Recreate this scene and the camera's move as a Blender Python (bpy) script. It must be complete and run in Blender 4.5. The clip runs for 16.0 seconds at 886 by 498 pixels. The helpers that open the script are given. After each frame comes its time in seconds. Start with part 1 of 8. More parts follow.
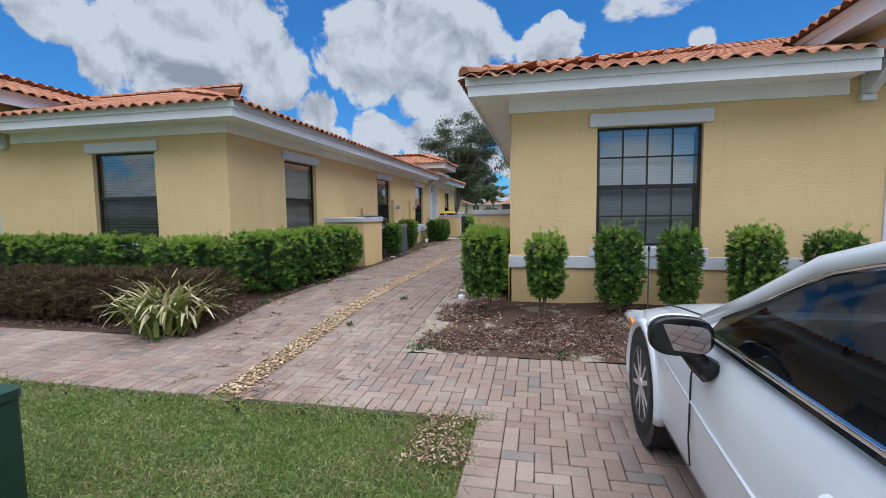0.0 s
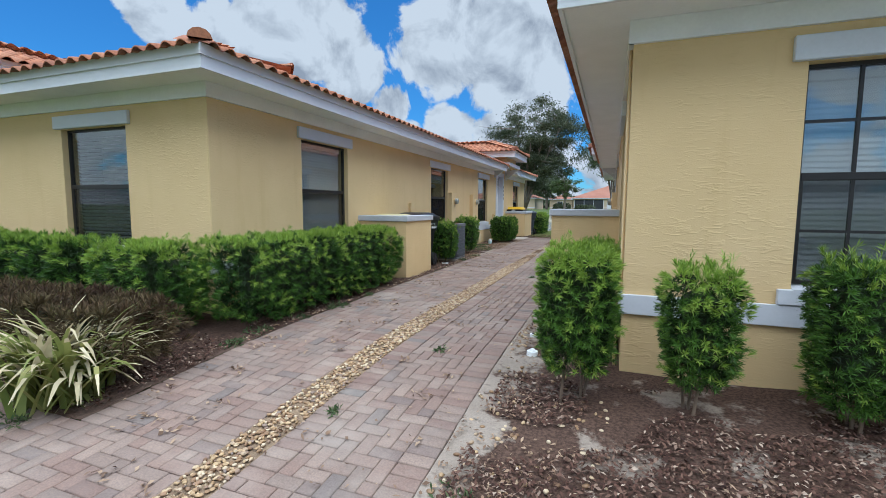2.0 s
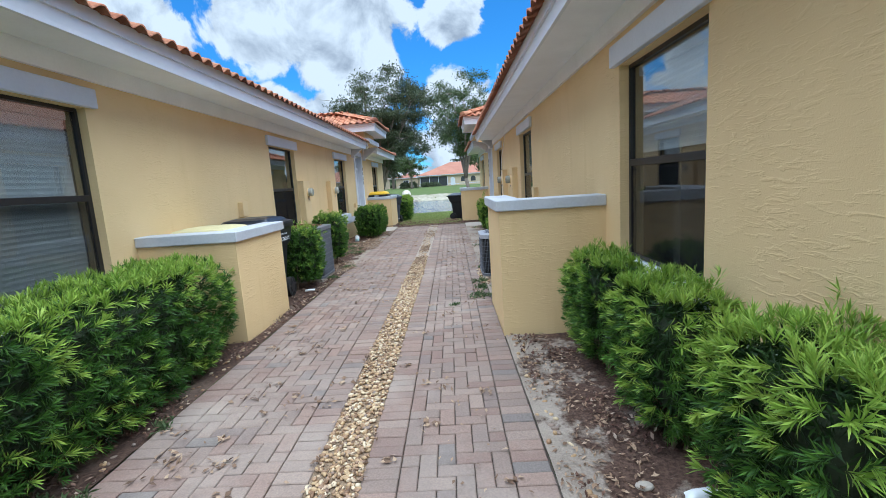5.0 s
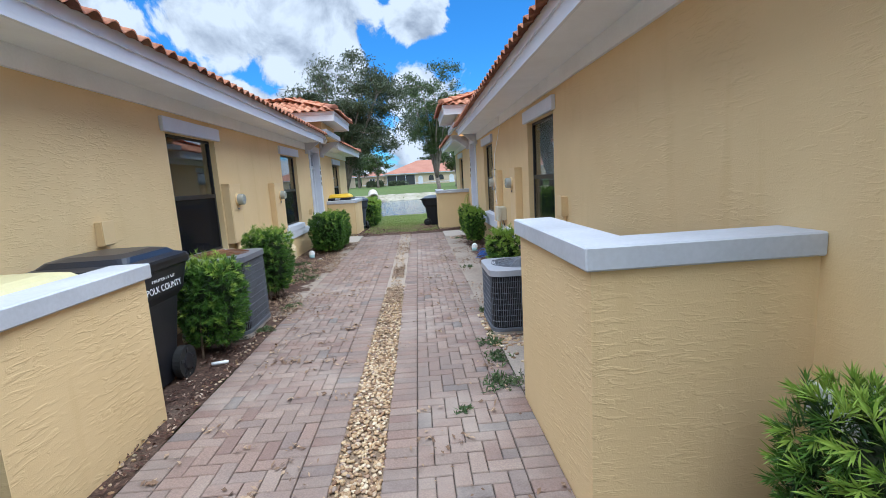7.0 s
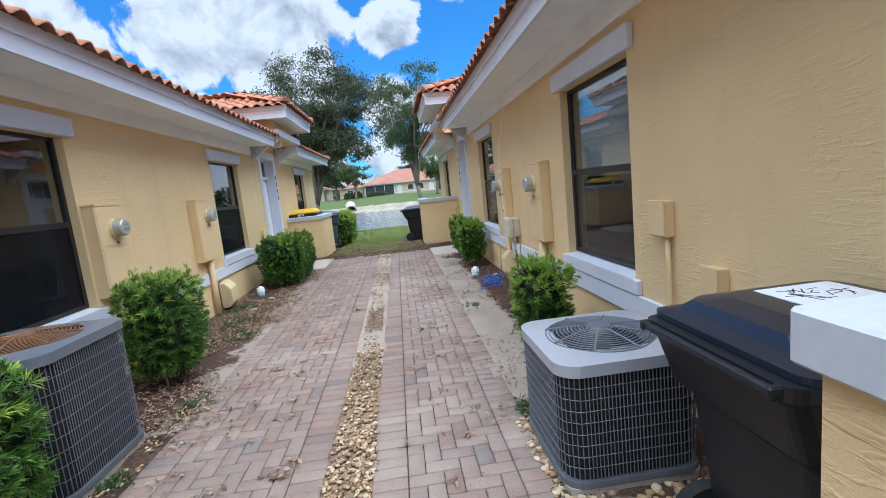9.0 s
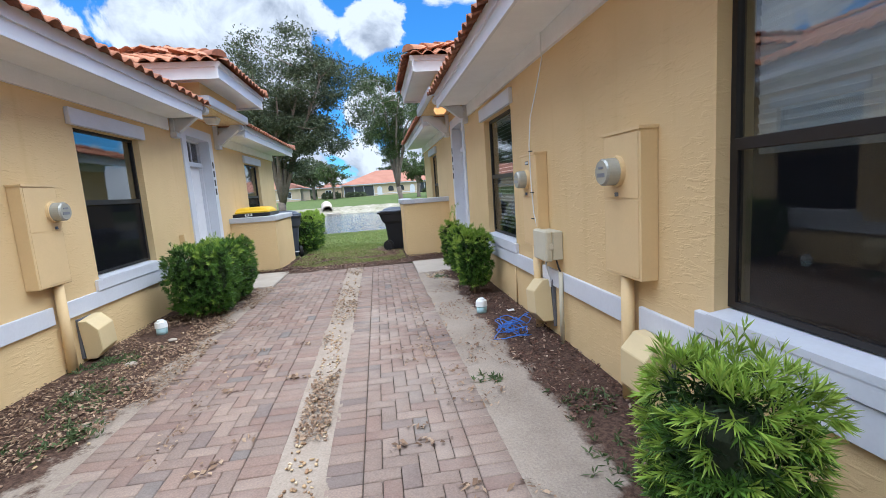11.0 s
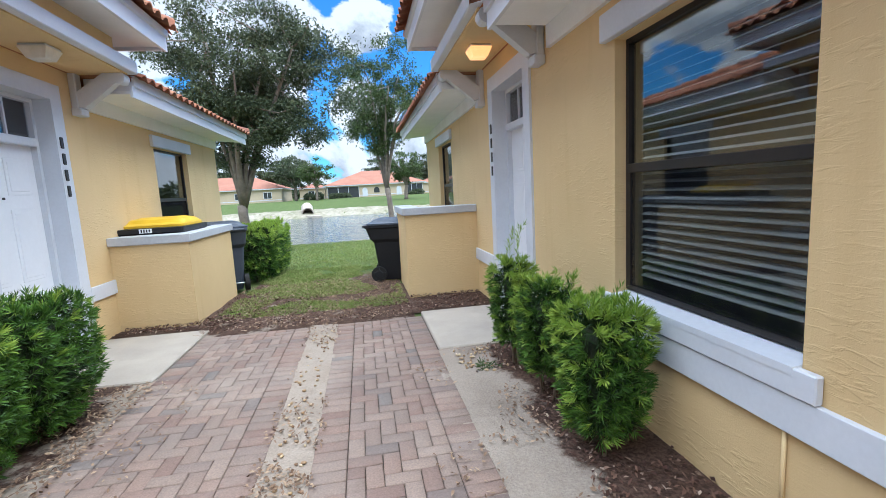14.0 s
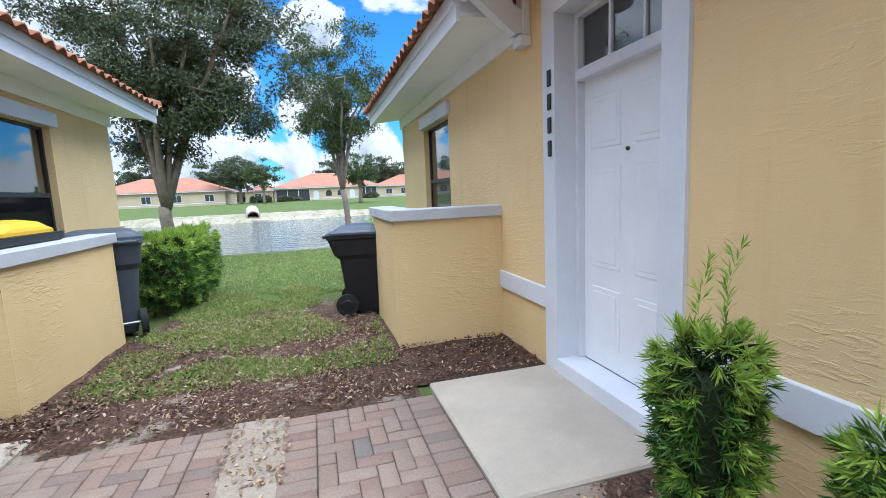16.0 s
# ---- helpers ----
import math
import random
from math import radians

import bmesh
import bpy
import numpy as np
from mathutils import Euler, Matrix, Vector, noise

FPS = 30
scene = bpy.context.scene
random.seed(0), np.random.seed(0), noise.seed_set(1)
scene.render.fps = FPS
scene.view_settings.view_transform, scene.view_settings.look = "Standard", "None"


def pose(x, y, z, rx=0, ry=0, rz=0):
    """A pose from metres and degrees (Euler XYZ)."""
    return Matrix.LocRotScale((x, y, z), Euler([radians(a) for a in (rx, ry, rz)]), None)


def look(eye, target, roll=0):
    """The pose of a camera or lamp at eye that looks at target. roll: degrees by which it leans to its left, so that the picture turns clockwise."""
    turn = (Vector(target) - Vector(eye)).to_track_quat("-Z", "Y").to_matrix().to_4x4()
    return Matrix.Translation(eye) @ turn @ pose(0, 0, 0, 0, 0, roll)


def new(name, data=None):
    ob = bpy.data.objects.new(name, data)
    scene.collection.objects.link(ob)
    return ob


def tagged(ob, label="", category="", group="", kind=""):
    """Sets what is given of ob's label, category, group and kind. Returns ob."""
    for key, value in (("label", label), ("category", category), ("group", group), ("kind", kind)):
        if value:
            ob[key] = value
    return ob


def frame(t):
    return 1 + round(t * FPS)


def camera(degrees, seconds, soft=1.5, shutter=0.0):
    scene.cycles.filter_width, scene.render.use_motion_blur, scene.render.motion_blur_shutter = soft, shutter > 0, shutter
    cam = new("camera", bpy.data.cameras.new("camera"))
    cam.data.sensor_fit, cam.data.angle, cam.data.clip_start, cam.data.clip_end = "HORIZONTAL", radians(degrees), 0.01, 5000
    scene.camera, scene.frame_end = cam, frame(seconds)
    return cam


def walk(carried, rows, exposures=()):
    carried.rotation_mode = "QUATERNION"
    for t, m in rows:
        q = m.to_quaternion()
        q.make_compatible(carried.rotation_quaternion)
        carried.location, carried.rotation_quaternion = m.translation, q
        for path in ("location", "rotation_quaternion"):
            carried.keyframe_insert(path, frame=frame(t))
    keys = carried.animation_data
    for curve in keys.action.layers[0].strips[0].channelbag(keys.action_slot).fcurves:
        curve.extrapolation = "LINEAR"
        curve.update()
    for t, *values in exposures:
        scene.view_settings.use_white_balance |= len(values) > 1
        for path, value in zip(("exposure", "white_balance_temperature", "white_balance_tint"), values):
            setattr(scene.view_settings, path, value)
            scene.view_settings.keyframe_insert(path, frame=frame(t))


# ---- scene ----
cam = camera(89.3, 16.0, soft=0.6)
PATH = [
    (0, (-0.057, 0.071, 1.342), (-0.47, 2.022, 1.181), -0.7),
    (0.5, (-0.129, 0.735, 1.362), (-0.562, 2.679, 1.181), -0.9),
    (1, (-0.194, 1.395, 1.37), (-0.647, 3.334, 1.183), -0.7),
    (1.5, (-0.369, 2.004, 1.393), (-0.92, 3.916, 1.199), 0.2),
    (2, (-0.531, 2.545, 1.428), (-1.229, 4.41, 1.238), 0.4),
    (2.5, (-0.761, 3.015, 1.467), (-1.715, 4.762, 1.273), 0.8),
    (3, (-1.051, 3.514, 1.503), (-1.884, 5.32, 1.298), -0.7),
    (3.5, (-1.288, 4.047, 1.521), (-1.819, 5.961, 1.29), -0.6),
    (4, (-1.542, 4.541, 1.539), (-1.937, 6.487, 1.298), -2.4),
    (4.5, (-1.73, 5.05, 1.565), (-1.927, 7.022, 1.295), -3.4),
    (6.8, (-2.111, 7.836, 1.694), (-2.02, 9.809, 1.383), -3.7),
    (7, (-2.123, 8.081, 1.702), (-2.028, 10.055, 1.396), -3.4),
    (7.5, (-2.145, 8.694, 1.699), (-2.042, 10.669, 1.406), -3.9),
    (8, (-2.128, 9.298, 1.687), (-1.981, 11.271, 1.399), -6.0),
    (8.5, (-2.12, 9.908, 1.67), (-1.968, 11.883, 1.398), -6.0),
    (9, (-2.113, 10.515, 1.662), (-1.937, 12.488, 1.385), -5.9),
    (9.2, (-2.095, 10.763, 1.656), (-1.886, 12.732, 1.38), -5.8),
    (11.3, (-2.025, 13.351, 1.549), (-1.748, 15.313, 1.28), -3.8),
    (11.5, (-2.02, 13.605, 1.549), (-1.738, 15.565, 1.273), -3.6),
    (12, (-2.016, 14.254, 1.551), (-1.725, 16.213, 1.276), -3.5),
    (12.5, (-2.005, 14.888, 1.556), (-1.696, 16.845, 1.282), -3.4),
    (13, (-2.003, 15.52, 1.568), (-1.681, 17.475, 1.298), -3.1),
    (13.5, (-2.015, 16.146, 1.581), (-1.685, 18.101, 1.317), -3.2),
    (14, (-2.034, 16.766, 1.59), (-1.696, 18.72, 1.327), -3.1),
    (14.5, (-2.083, 17.365, 1.586), (-1.747, 19.322, 1.335), -3.4),
    (15, (-2.151, 17.942, 1.594), (-1.8, 19.893, 1.328), -3.0),
    (15.5, (-2.212, 18.532, 1.566), (-1.834, 20.479, 1.308), -2.8),
    (16, (-2.147, 19.107, 1.5), (-1.605, 21.015, 1.247), -2.5),
]
EXPOSURES = [(0.0, 0.59, 5690, 9), (0.5, 0.67, 5690, 9), (1.5, 0.71, 5540, 6), (2.7, 0.76, 5320, 3), (3.5, 0.92, 5190, 2), (4.5, 1.1, 5240, 2), (7.0, 1.08, 5340, 6), (9.0, 1.12, 5340, 6), (11.5, 1.27, 5550, 8), (13.0, 1.35, 5440, 5), (16.0, 1.41, 5440, 6)]
walk(cam, [(t, look(eye, target, roll)) for t, eye, target, roll in PATH], EXPOSURES)

# ---- sky and sun ----
SUN_EL, SUN_AZ = 81.0, 150.0      # degrees; azimuth clockwise from +y
world = bpy.data.worlds.new("sky")
scene.world = world
world.use_nodes = True
wt = world.node_tree
for n in list(wt.nodes):
    wt.nodes.remove(n)


def wnode(kind, **kw):
    n = wt.nodes.new(kind)
    for k, v in kw.items():
        n.inputs[k].default_value = v
    return n


sky = wt.nodes.new("ShaderNodeTexSky")
sky.sky_type = 'NISHITA'
sky.sun_disc = False
sky.sun_elevation, sky.sun_rotation = radians(SUN_EL), radians(SUN_AZ)
sky.air_density, sky.dust_density, sky.ozone_density = 1.0, 0.3, 2.0
coord = wt.nodes.new("ShaderNodeTexCoord")
sep = wt.nodes.new("ShaderNodeSeparateXYZ")
wt.links.new(coord.outputs["Generated"], sep.inputs[0])


def wmath(op, a, b=None, c=None, clamp=False):
    n = wt.nodes.new("ShaderNodeMath")
    n.operation, n.use_clamp = op, clamp
    for i, v in enumerate((a, b, c)):
        if v is None:
            continue
        if isinstance(v, (int, float)):
            n.inputs[i].default_value = v
        else:
            wt.links.new(v, n.inputs[i])
    return n.outputs[0]


# cloud layer: the direction is thrown on a flat ceiling, so clouds crowd towards the horizon
height = wmath('MAXIMUM', wmath('ADD', sep.outputs[2], 0.22), 0.05)
comb = wt.nodes.new("ShaderNodeCombineXYZ")
wt.links.new(wmath('DIVIDE', sep.outputs[0], height), comb.inputs[0])
wt.links.new(wmath('DIVIDE', sep.outputs[1], height), comb.inputs[1])
wt.links.new(wmath('MULTIPLY', sep.outputs[2], 1.5), comb.inputs[2])
SHIFT = (3.1, 0.4, 0.0)
mapn = wt.nodes.new("ShaderNodeMapping")
mapn.inputs["Location"].default_value = SHIFT
wt.links.new(comb.outputs[0], mapn.inputs[0])
big = wnode("ShaderNodeTexNoise", Scale=1.05, Detail=9.0, Roughness=0.56, Distortion=0.25)
wt.links.new(mapn.outputs[0], big.inputs["Vector"])


def puff(offset, scale):
    """Billows of a cumulus, in the direction's own space; an offset gives the neighbour towards the light."""
    vm = wt.nodes.new("ShaderNodeVectorMath")
    vm.operation = 'ADD'
    vm.inputs[1].default_value = offset
    wt.links.new(coord.outputs["Generated"], vm.inputs[0])
    n = wnode("ShaderNodeTexNoise", Scale=scale, Detail=7.0, Roughness=0.58, Distortion=0.35)
    wt.links.new(vm.outputs[0], n.inputs["Vector"])
    return n.outputs["Fac"]


billow = puff((0.0, 0.0, 0.0), 8.5)
lit = puff((0.022, -0.008, 0.034), 8.5)
CLOUDS = [((-0.644, 0.708, 0.289), 0.116), ((-0.691, 0.657, 0.299), 0.048), ((-0.745, 0.579, 0.331), 0.052), ((-0.532, 0.750, 0.393), 0.071), ((-0.504, 0.821, 0.267), 0.061), ((-0.447, 0.870, 0.208), 0.044), ((-0.334, 0.927, 0.169), 0.054), ((-0.248, 0.956, 0.155), 0.043), ((-0.295, 0.897, 0.329), 0.120), ((-0.174, 0.935, 0.309), 0.111), ((-0.200, 0.896, 0.396), 0.089), ((0.013, 0.947, 0.322), 0.051), ((0.026, 0.929, 0.368), 0.024), ((0.291, 0.908, 0.303), 0.028), ((0.446, 0.847, 0.289), 0.016), ((-0.308, 0.892, 0.330), 0.115), ((-0.172, 0.955, 0.240), 0.088), ((-0.513, 0.799, 0.312), 0.060), ((0.024, 0.980, 0.196), 0.071), ((0.020, 0.949, 0.313), 0.056), ((-0.569, 0.756, 0.324), 0.078), ((-0.621, 0.690, 0.373), 0.064)]
heap = None
for d, r in CLOUDS:
    vm = wt.nodes.new("ShaderNodeVectorMath")
    vm.operation = 'DISTANCE'
    vm.inputs[1].default_value = Vector(d).normalized()
    wt.links.new(coord.outputs["Generated"], vm.inputs[0])
    mr = wt.nodes.new("ShaderNodeMapRange")
    mr.clamp = True
    mr.inputs["From Min"].default_value, mr.inputs["From Max"].default_value = 0.0, r * 2.05
    mr.inputs["To Min"].default_value, mr.inputs["To Max"].default_value = 1.0, 0.0
    wt.links.new(vm.outputs["Value"], mr.inputs["Value"])
    heap = mr.outputs[0] if heap is None else wmath('MAXIMUM', heap, mr.outputs[0])
# the rest of the sky, outside the part named above, holds broken clouds too
veil = wt.nodes.new("ShaderNodeMapRange")
veil.inputs["From Min"].default_value, veil.inputs["From Max"].default_value = 0.25, -0.25
wt.links.new(sep.outputs[1], veil.inputs["Value"])
low = wt.nodes.new("ShaderNodeMapRange")
low.inputs["From Min"].default_value, low.inputs["From Max"].default_value = 0.26, 0.05
wt.links.new(sep.outputs[2], low.inputs["Value"])
amount = wmath('ADD', wmath('MAXIMUM', wmath('MULTIPLY', heap, 0.9), wmath('MULTIPLY', low.outputs[0], 0.62)), wmath('MULTIPLY', wmath('ADD', billow, -0.5), 1.25))
rest = wmath('MULTIPLY_ADD', wmath('ADD', big.outputs["Fac"], -0.5), 2.2, wmath('MULTIPLY_ADD', veil.outputs[0], 0.3, 0.22))
mask = wt.nodes.new("ShaderNodeMapRange")
mask.interpolation_type = 'SMOOTHSTEP'
mask.inputs["From Min"].default_value, mask.inputs["From Max"].default_value = 0.40, 0.50
wt.links.new(wmath('MAXIMUM', amount, rest), mask.inputs["Value"])
glow = wmath('MULTIPLY_ADD', wmath('SUBTRACT', billow, lit), 3.2, wmath('MULTIPLY_ADD', amount, -0.34, 1.0), True)
tone = wt.nodes.new("ShaderNodeValToRGB")
tone.color_ramp.elements[0].position, tone.color_ramp.elements[0].color = 0.2, (0.47, 0.50, 0.56, 1)
tone.color_ramp.elements[1].position, tone.color_ramp.elements[1].color = 0.9, (0.97, 0.98, 1.0, 1)
wt.links.new(glow, tone.inputs[0])
tint = wt.nodes.new("ShaderNodeMix")
tint.data_type, tint.blend_type = 'RGBA', 'MULTIPLY'
tint.inputs["Factor"].default_value = 1.0
tint.inputs[7].default_value = (0.45, 1.0, 1.45, 1)
wt.links.new(sky.outputs[0], tint.inputs[6])
bg_sky = wnode("ShaderNodeBackground", Strength=0.056)
wt.links.new(tint.outputs[2], bg_sky.inputs["Color"])
bg_cloud = wnode("ShaderNodeBackground", Strength=0.42)
wt.links.new(tone.outputs["Color"], bg_cloud.inputs["Color"])
mixw = wt.nodes.new("ShaderNodeMixShader")
wt.links.new(mask.outputs[0], mixw.inputs[0])
wt.links.new(bg_sky.outputs[0], mixw.inputs[1])
wt.links.new(bg_cloud.outputs[0], mixw.inputs[2])
wout = wt.nodes.new("ShaderNodeOutputWorld")
wt.links.new(mixw.outputs[0], wout.inputs[0])

sun_data = bpy.data.lights.new("sun", 'SUN')
sun_data.energy, sun_data.angle, sun_data.color = 3.6, radians(100), (1.0, 0.96, 0.9)
sun = new("sun", sun_data)
sd = Vector((math.sin(radians(SUN_AZ)) * math.cos(radians(SUN_EL)), math.cos(radians(SUN_AZ)) * math.cos(radians(SUN_EL)), math.sin(radians(SUN_EL))))
sun.matrix_world = look(sd * 60, (0, 0, 0))

# ---- materials ----
def rgb(r, g, b):
    return (r, g, b, 1.0)


class Nodes:
    """A node material under construction."""

    def __init__(self, name):
        self.mat = bpy.data.materials.new(name)
        self.mat.use_nodes = True
        self.t = self.mat.node_tree
        self.b = self.t.nodes["Principled BSDF"]
        self.out = self.t.nodes["Material Output"]
        self.pos = self.add("ShaderNodeNewGeometry").outputs["Position"]

    def add(self, kind, **kw):
        n = self.t.nodes.new(kind)
        for k, v in kw.items():
            n.inputs[k].default_value = v
        return n

    def link(self, a, b):
        self.t.links.new(a, b)

    def noise(self, scale, detail=4.0, rough=0.55, stretch=None, vec=None):
        n = self.add("ShaderNodeTexNoise", Scale=scale, Detail=detail, Roughness=rough)
        v = vec or self.pos
        if stretch:
            m = self.add("ShaderNodeMapping")
            m.inputs["Scale"].default_value = stretch
            self.link(v, m.inputs[0])
            v = m.outputs[0]
        self.link(v, n.inputs["Vector"])
        return n.outputs["Fac"]

    def ramp(self, fac, *stops):
        n = self.add("ShaderNodeValToRGB")
        e = n.color_ramp.elements
        while len(e) < len(stops):
            e.new(0.5)
        for el, (p, c) in zip(e, stops):
            el.position, el.color = p, c
        self.link(fac, n.inputs[0])
        return n.outputs["Color"]

    def mix(self, fac, a, b, mode='MIX'):
        n = self.add("ShaderNodeMix")
        n.data_type, n.blend_type = 'RGBA', mode
        for sock, v in ((n.inputs["Factor"], fac), (n.inputs[6], a), (n.inputs[7], b)):
            if isinstance(v, (int, float, tuple)):
                sock.default_value = v
            else:
                self.link(v, sock)
        return n.outputs[2]

    def bump(self, fac, strength=0.3, dist=0.01, prev=None):
        n = self.add("ShaderNodeBump", Strength=strength, Distance=dist)
        self.link(fac, n.inputs["Height"])
        if prev is not None:
            self.link(prev, n.inputs["Normal"])
        return n.outputs[0]

    def done(self, color=None, rough=0.8, normal=None, metal=0.0, spec=0.4):
        if color is not None:
            if isinstance(color, tuple):
                self.b.inputs["Base Color"].default_value = color
            else:
                self.link(color, self.b.inputs["Base Color"])
        if isinstance(rough, (int, float)):
            self.b.inputs["Roughness"].default_value = rough
        else:
            self.link(rough, self.b.inputs["Roughness"])
        self.b.inputs["Metallic"].default_value = metal
        self.b.inputs["Specular IOR Level"].default_value = spec
        if normal is not None:
            self.link(normal, self.b.inputs["Normal"])
        return self.mat


def plain(name, c, rough=0.6, var=0.12, scale=5.0, fine=60.0, bump=0.15, metal=0.0, spec=0.4):
    """A surface of one colour with soft large stains and a fine grain."""
    n = Nodes(name)
    dark = rgb(*[v * (1 - var) for v in c])
    light = rgb(*[min(1, v * (1 + var * 0.6)) for v in c])
    a = n.ramp(n.noise(scale), (0.3, dark), (0.7, light))
    col = n.mix(0.25, a, n.ramp(n.noise(fine, 3), (0.35, dark), (0.65, light)))
    return n.done(col, rough, n.bump(n.noise(fine, 3), bump, 0.004), metal, spec)


def stucco():
    n = Nodes("yellow_stucco")
    stain = n.ramp(n.noise(0.8, 5), (0.3, rgb(0.66, 0.485, 0.25)), (0.7, rgb(0.735, 0.55, 0.295)))
    drip = n.ramp(n.noise(1.0, 5, 0.6, (5, 5, 0.5)), (0.56, rgb(1, 1, 1)), (0.8, rgb(0.93, 0.91, 0.87)))
    col = n.mix(1.0, stain, drip, 'MULTIPLY')
    swirl = n.add("ShaderNodeTexNoise", Scale=1.0, Detail=3.0, Roughness=0.55, Distortion=0.7)
    grain = n.add("ShaderNodeMapping")
    grain.inputs["Scale"].default_value = (9, 9, 38)
    n.link(n.pos, grain.inputs[0])
    n.link(grain.outputs[0], swirl.inputs["Vector"])
    streak = n.ramp(swirl.outputs["Fac"], (0.50, rgb(0, 0, 0)), (0.66, rgb(1, 1, 1)))
    where = n.ramp(n.noise(1.5, 4), (0.42, rgb(0.12, 0.12, 0.12)), (0.62, rgb(1, 1, 1)))
    relief = n.mix(1.0, streak, where, 'MULTIPLY')
    b1 = n.bump(relief, 0.48, 0.006)
    b2 = n.bump(n.noise(130, 3), 0.3, 0.003, b1)
    return n.done(col, 0.82, b2, 0, 0.25)


def lines(name, c, pitch, axis, rough=0.5, depth=0.002):
    """Painted board with fine grooves every pitch metres along an axis."""
    n = Nodes(name)
    sx = n.add("ShaderNodeSeparateXYZ")
    n.link(n.pos, sx.inputs[0])
    w = n.add("ShaderNodeMath")
    w.operation = 'PINGPONG'
    w.inputs[1].default_value = pitch / 2
    n.link(sx.outputs[axis], w.inputs[0])
    g = n.add("ShaderNodeMapRange")
    g.inputs["From Max"].default_value = pitch * 0.12
    n.link(w.outputs[0], g.inputs[0])
    col = n.ramp(n.noise(1.6), (0.3, rgb(*[v * 0.9 for v in c])), (0.7, rgb(*c)))
    return n.done(col, rough, n.bump(g.outputs[0], 0.4, depth), 0, 0.35)


def island_mat(name, source, stops, rough=0.85, fine=70.0, bump=0.3, dirt=0.3, dirtc=rgb(0.28, 0.22, 0.17), spec=0.3, sand=0.0):
    """Colour by piece: source is 'object' or 'island'."""
    n = Nodes(name)
    if source == 'object':
        r = n.add("ShaderNodeObjectInfo").outputs["Random"]
    else:
        r = n.add("ShaderNodeNewGeometry").outputs["Random Per Island"]
    col = n.ramp(r, *stops)
    g = n.ramp(n.noise(fine, 4), (0.3, rgb(0.78, 0.78, 0.78)), (0.7, rgb(1.12, 1.1, 1.08)))
    col = n.mix(1.0, col, g, 'MULTIPLY')
    if dirt > 0:
        d = n.ramp(n.noise(1.7, 6, 0.62), (0.48, rgb(0, 0, 0)), (0.72, rgb(dirt, dirt, dirt)))
        col = n.mix(d, col, dirtc)
    if sand > 0:
        d = n.ramp(n.noise(0.75, 7, 0.66), (0.5, rgb(0, 0, 0)), (0.68, rgb(sand, sand, sand)))
        col = n.mix(d, col, rgb(0.40, 0.34, 0.285))
    return n.done(col, rough, n.bump(n.noise(fine, 4), bump, 0.004), 0, spec)


PAVER = [(0.0, rgb(0.205, 0.138, 0.115)), (0.3, rgb(0.262, 0.185, 0.15)), (0.55, rgb(0.225, 0.17, 0.142)), (0.8, rgb(0.29, 0.218, 0.178)), (0.94, rgb(0.19, 0.145, 0.128)), (1.0, rgb(0.18, 0.158, 0.145))]
m_stucco = stucco()
m_trim = plain("white_trim_paint", (0.65, 0.67, 0.72), 0.5, 0.09, 2.0, 40, 0.08)
m_coping = plain("weathered_coping_paint", (0.50, 0.515, 0.55), 0.6, 0.16, 2.2, 40, 0.12)
m_frieze = plain("grey_white_frieze_paint", (0.82, 0.83, 0.85), 0.6, 0.08, 2.0, 40, 0.08)
m_fascia = lines("white_metal_fascia", (0.76, 0.78, 0.82), 0.11, 2, 0.4)
m_soffit = plain("vinyl_soffit", (0.86, 0.87, 0.89), 0.6, 0.06, 3, 50, 0.08)
m_frame = plain("dark_bronze_frame", (0.022, 0.019, 0.018), 0.4, 0.2, 8, 60, 0.05)
m_blind = plain("white_blind_slat", (0.84, 0.84, 0.81), 0.55, 0.08, 5, 50, 0.03)
# dark tone of the added rooms: their dimness is put into the colour
m_room = plain("unlit_room_tone", (0.16, 0.15, 0.14), 0.9, 0.1)
m_door = plain("white_door_paint", (0.78, 0.79, 0.82), 0.4, 0.05, 3, 30, 0.03)
m_tile = island_mat("terracotta_tile", 'object', [(0, rgb(0.38, 0.15, 0.08)), (0.4, rgb(0.46, 0.19, 0.10)), (0.75, rgb(0.51, 0.245, 0.14)), (1, rgb(0.30, 0.125, 0.08))], 0.75, 40, 0.25, 0.45, rgb(0.26, 0.12, 0.075))
m_tile_j = island_mat("terracotta_tile_field", 'island', [(0, rgb(0.38, 0.15, 0.08)), (0.4, rgb(0.46, 0.19, 0.10)), (0.75, rgb(0.51, 0.245, 0.14)), (1, rgb(0.30, 0.125, 0.08))], 0.75, 40, 0.25, 0.45, rgb(0.26, 0.12, 0.075))
m_paver = island_mat("concrete_paver", 'object', PAVER, 0.85, 90, 0.5, 0.6, rgb(0.19, 0.155, 0.135), sand=0.5)
m_paver_j = island_mat("concrete_paver_field", 'island', PAVER, 0.85, 90, 0.5, 0.6, rgb(0.19, 0.155, 0.135), sand=0.5)
m_concrete = plain("concrete_slab", (0.41, 0.36, 0.30), 0.85, 0.16, 2.5, 80, 0.2)


def ground_mat(name, stops, scale=1.3, fine=40.0, fstops=None, bump=0.5):
    n = Nodes(name)
    col = n.ramp(n.noise(scale, 7, 0.62), *stops)
    if fstops:
        col = n.mix(0.5, col, n.ramp(n.noise(fine, 5, 0.65), *fstops))
    b = n.bump(n.noise(fine, 5, 0.65), bump, 0.012)
    return n.done(col, 0.95, n.bump(n.noise(6, 4), 0.3, 0.03, b), 0, 0.15)


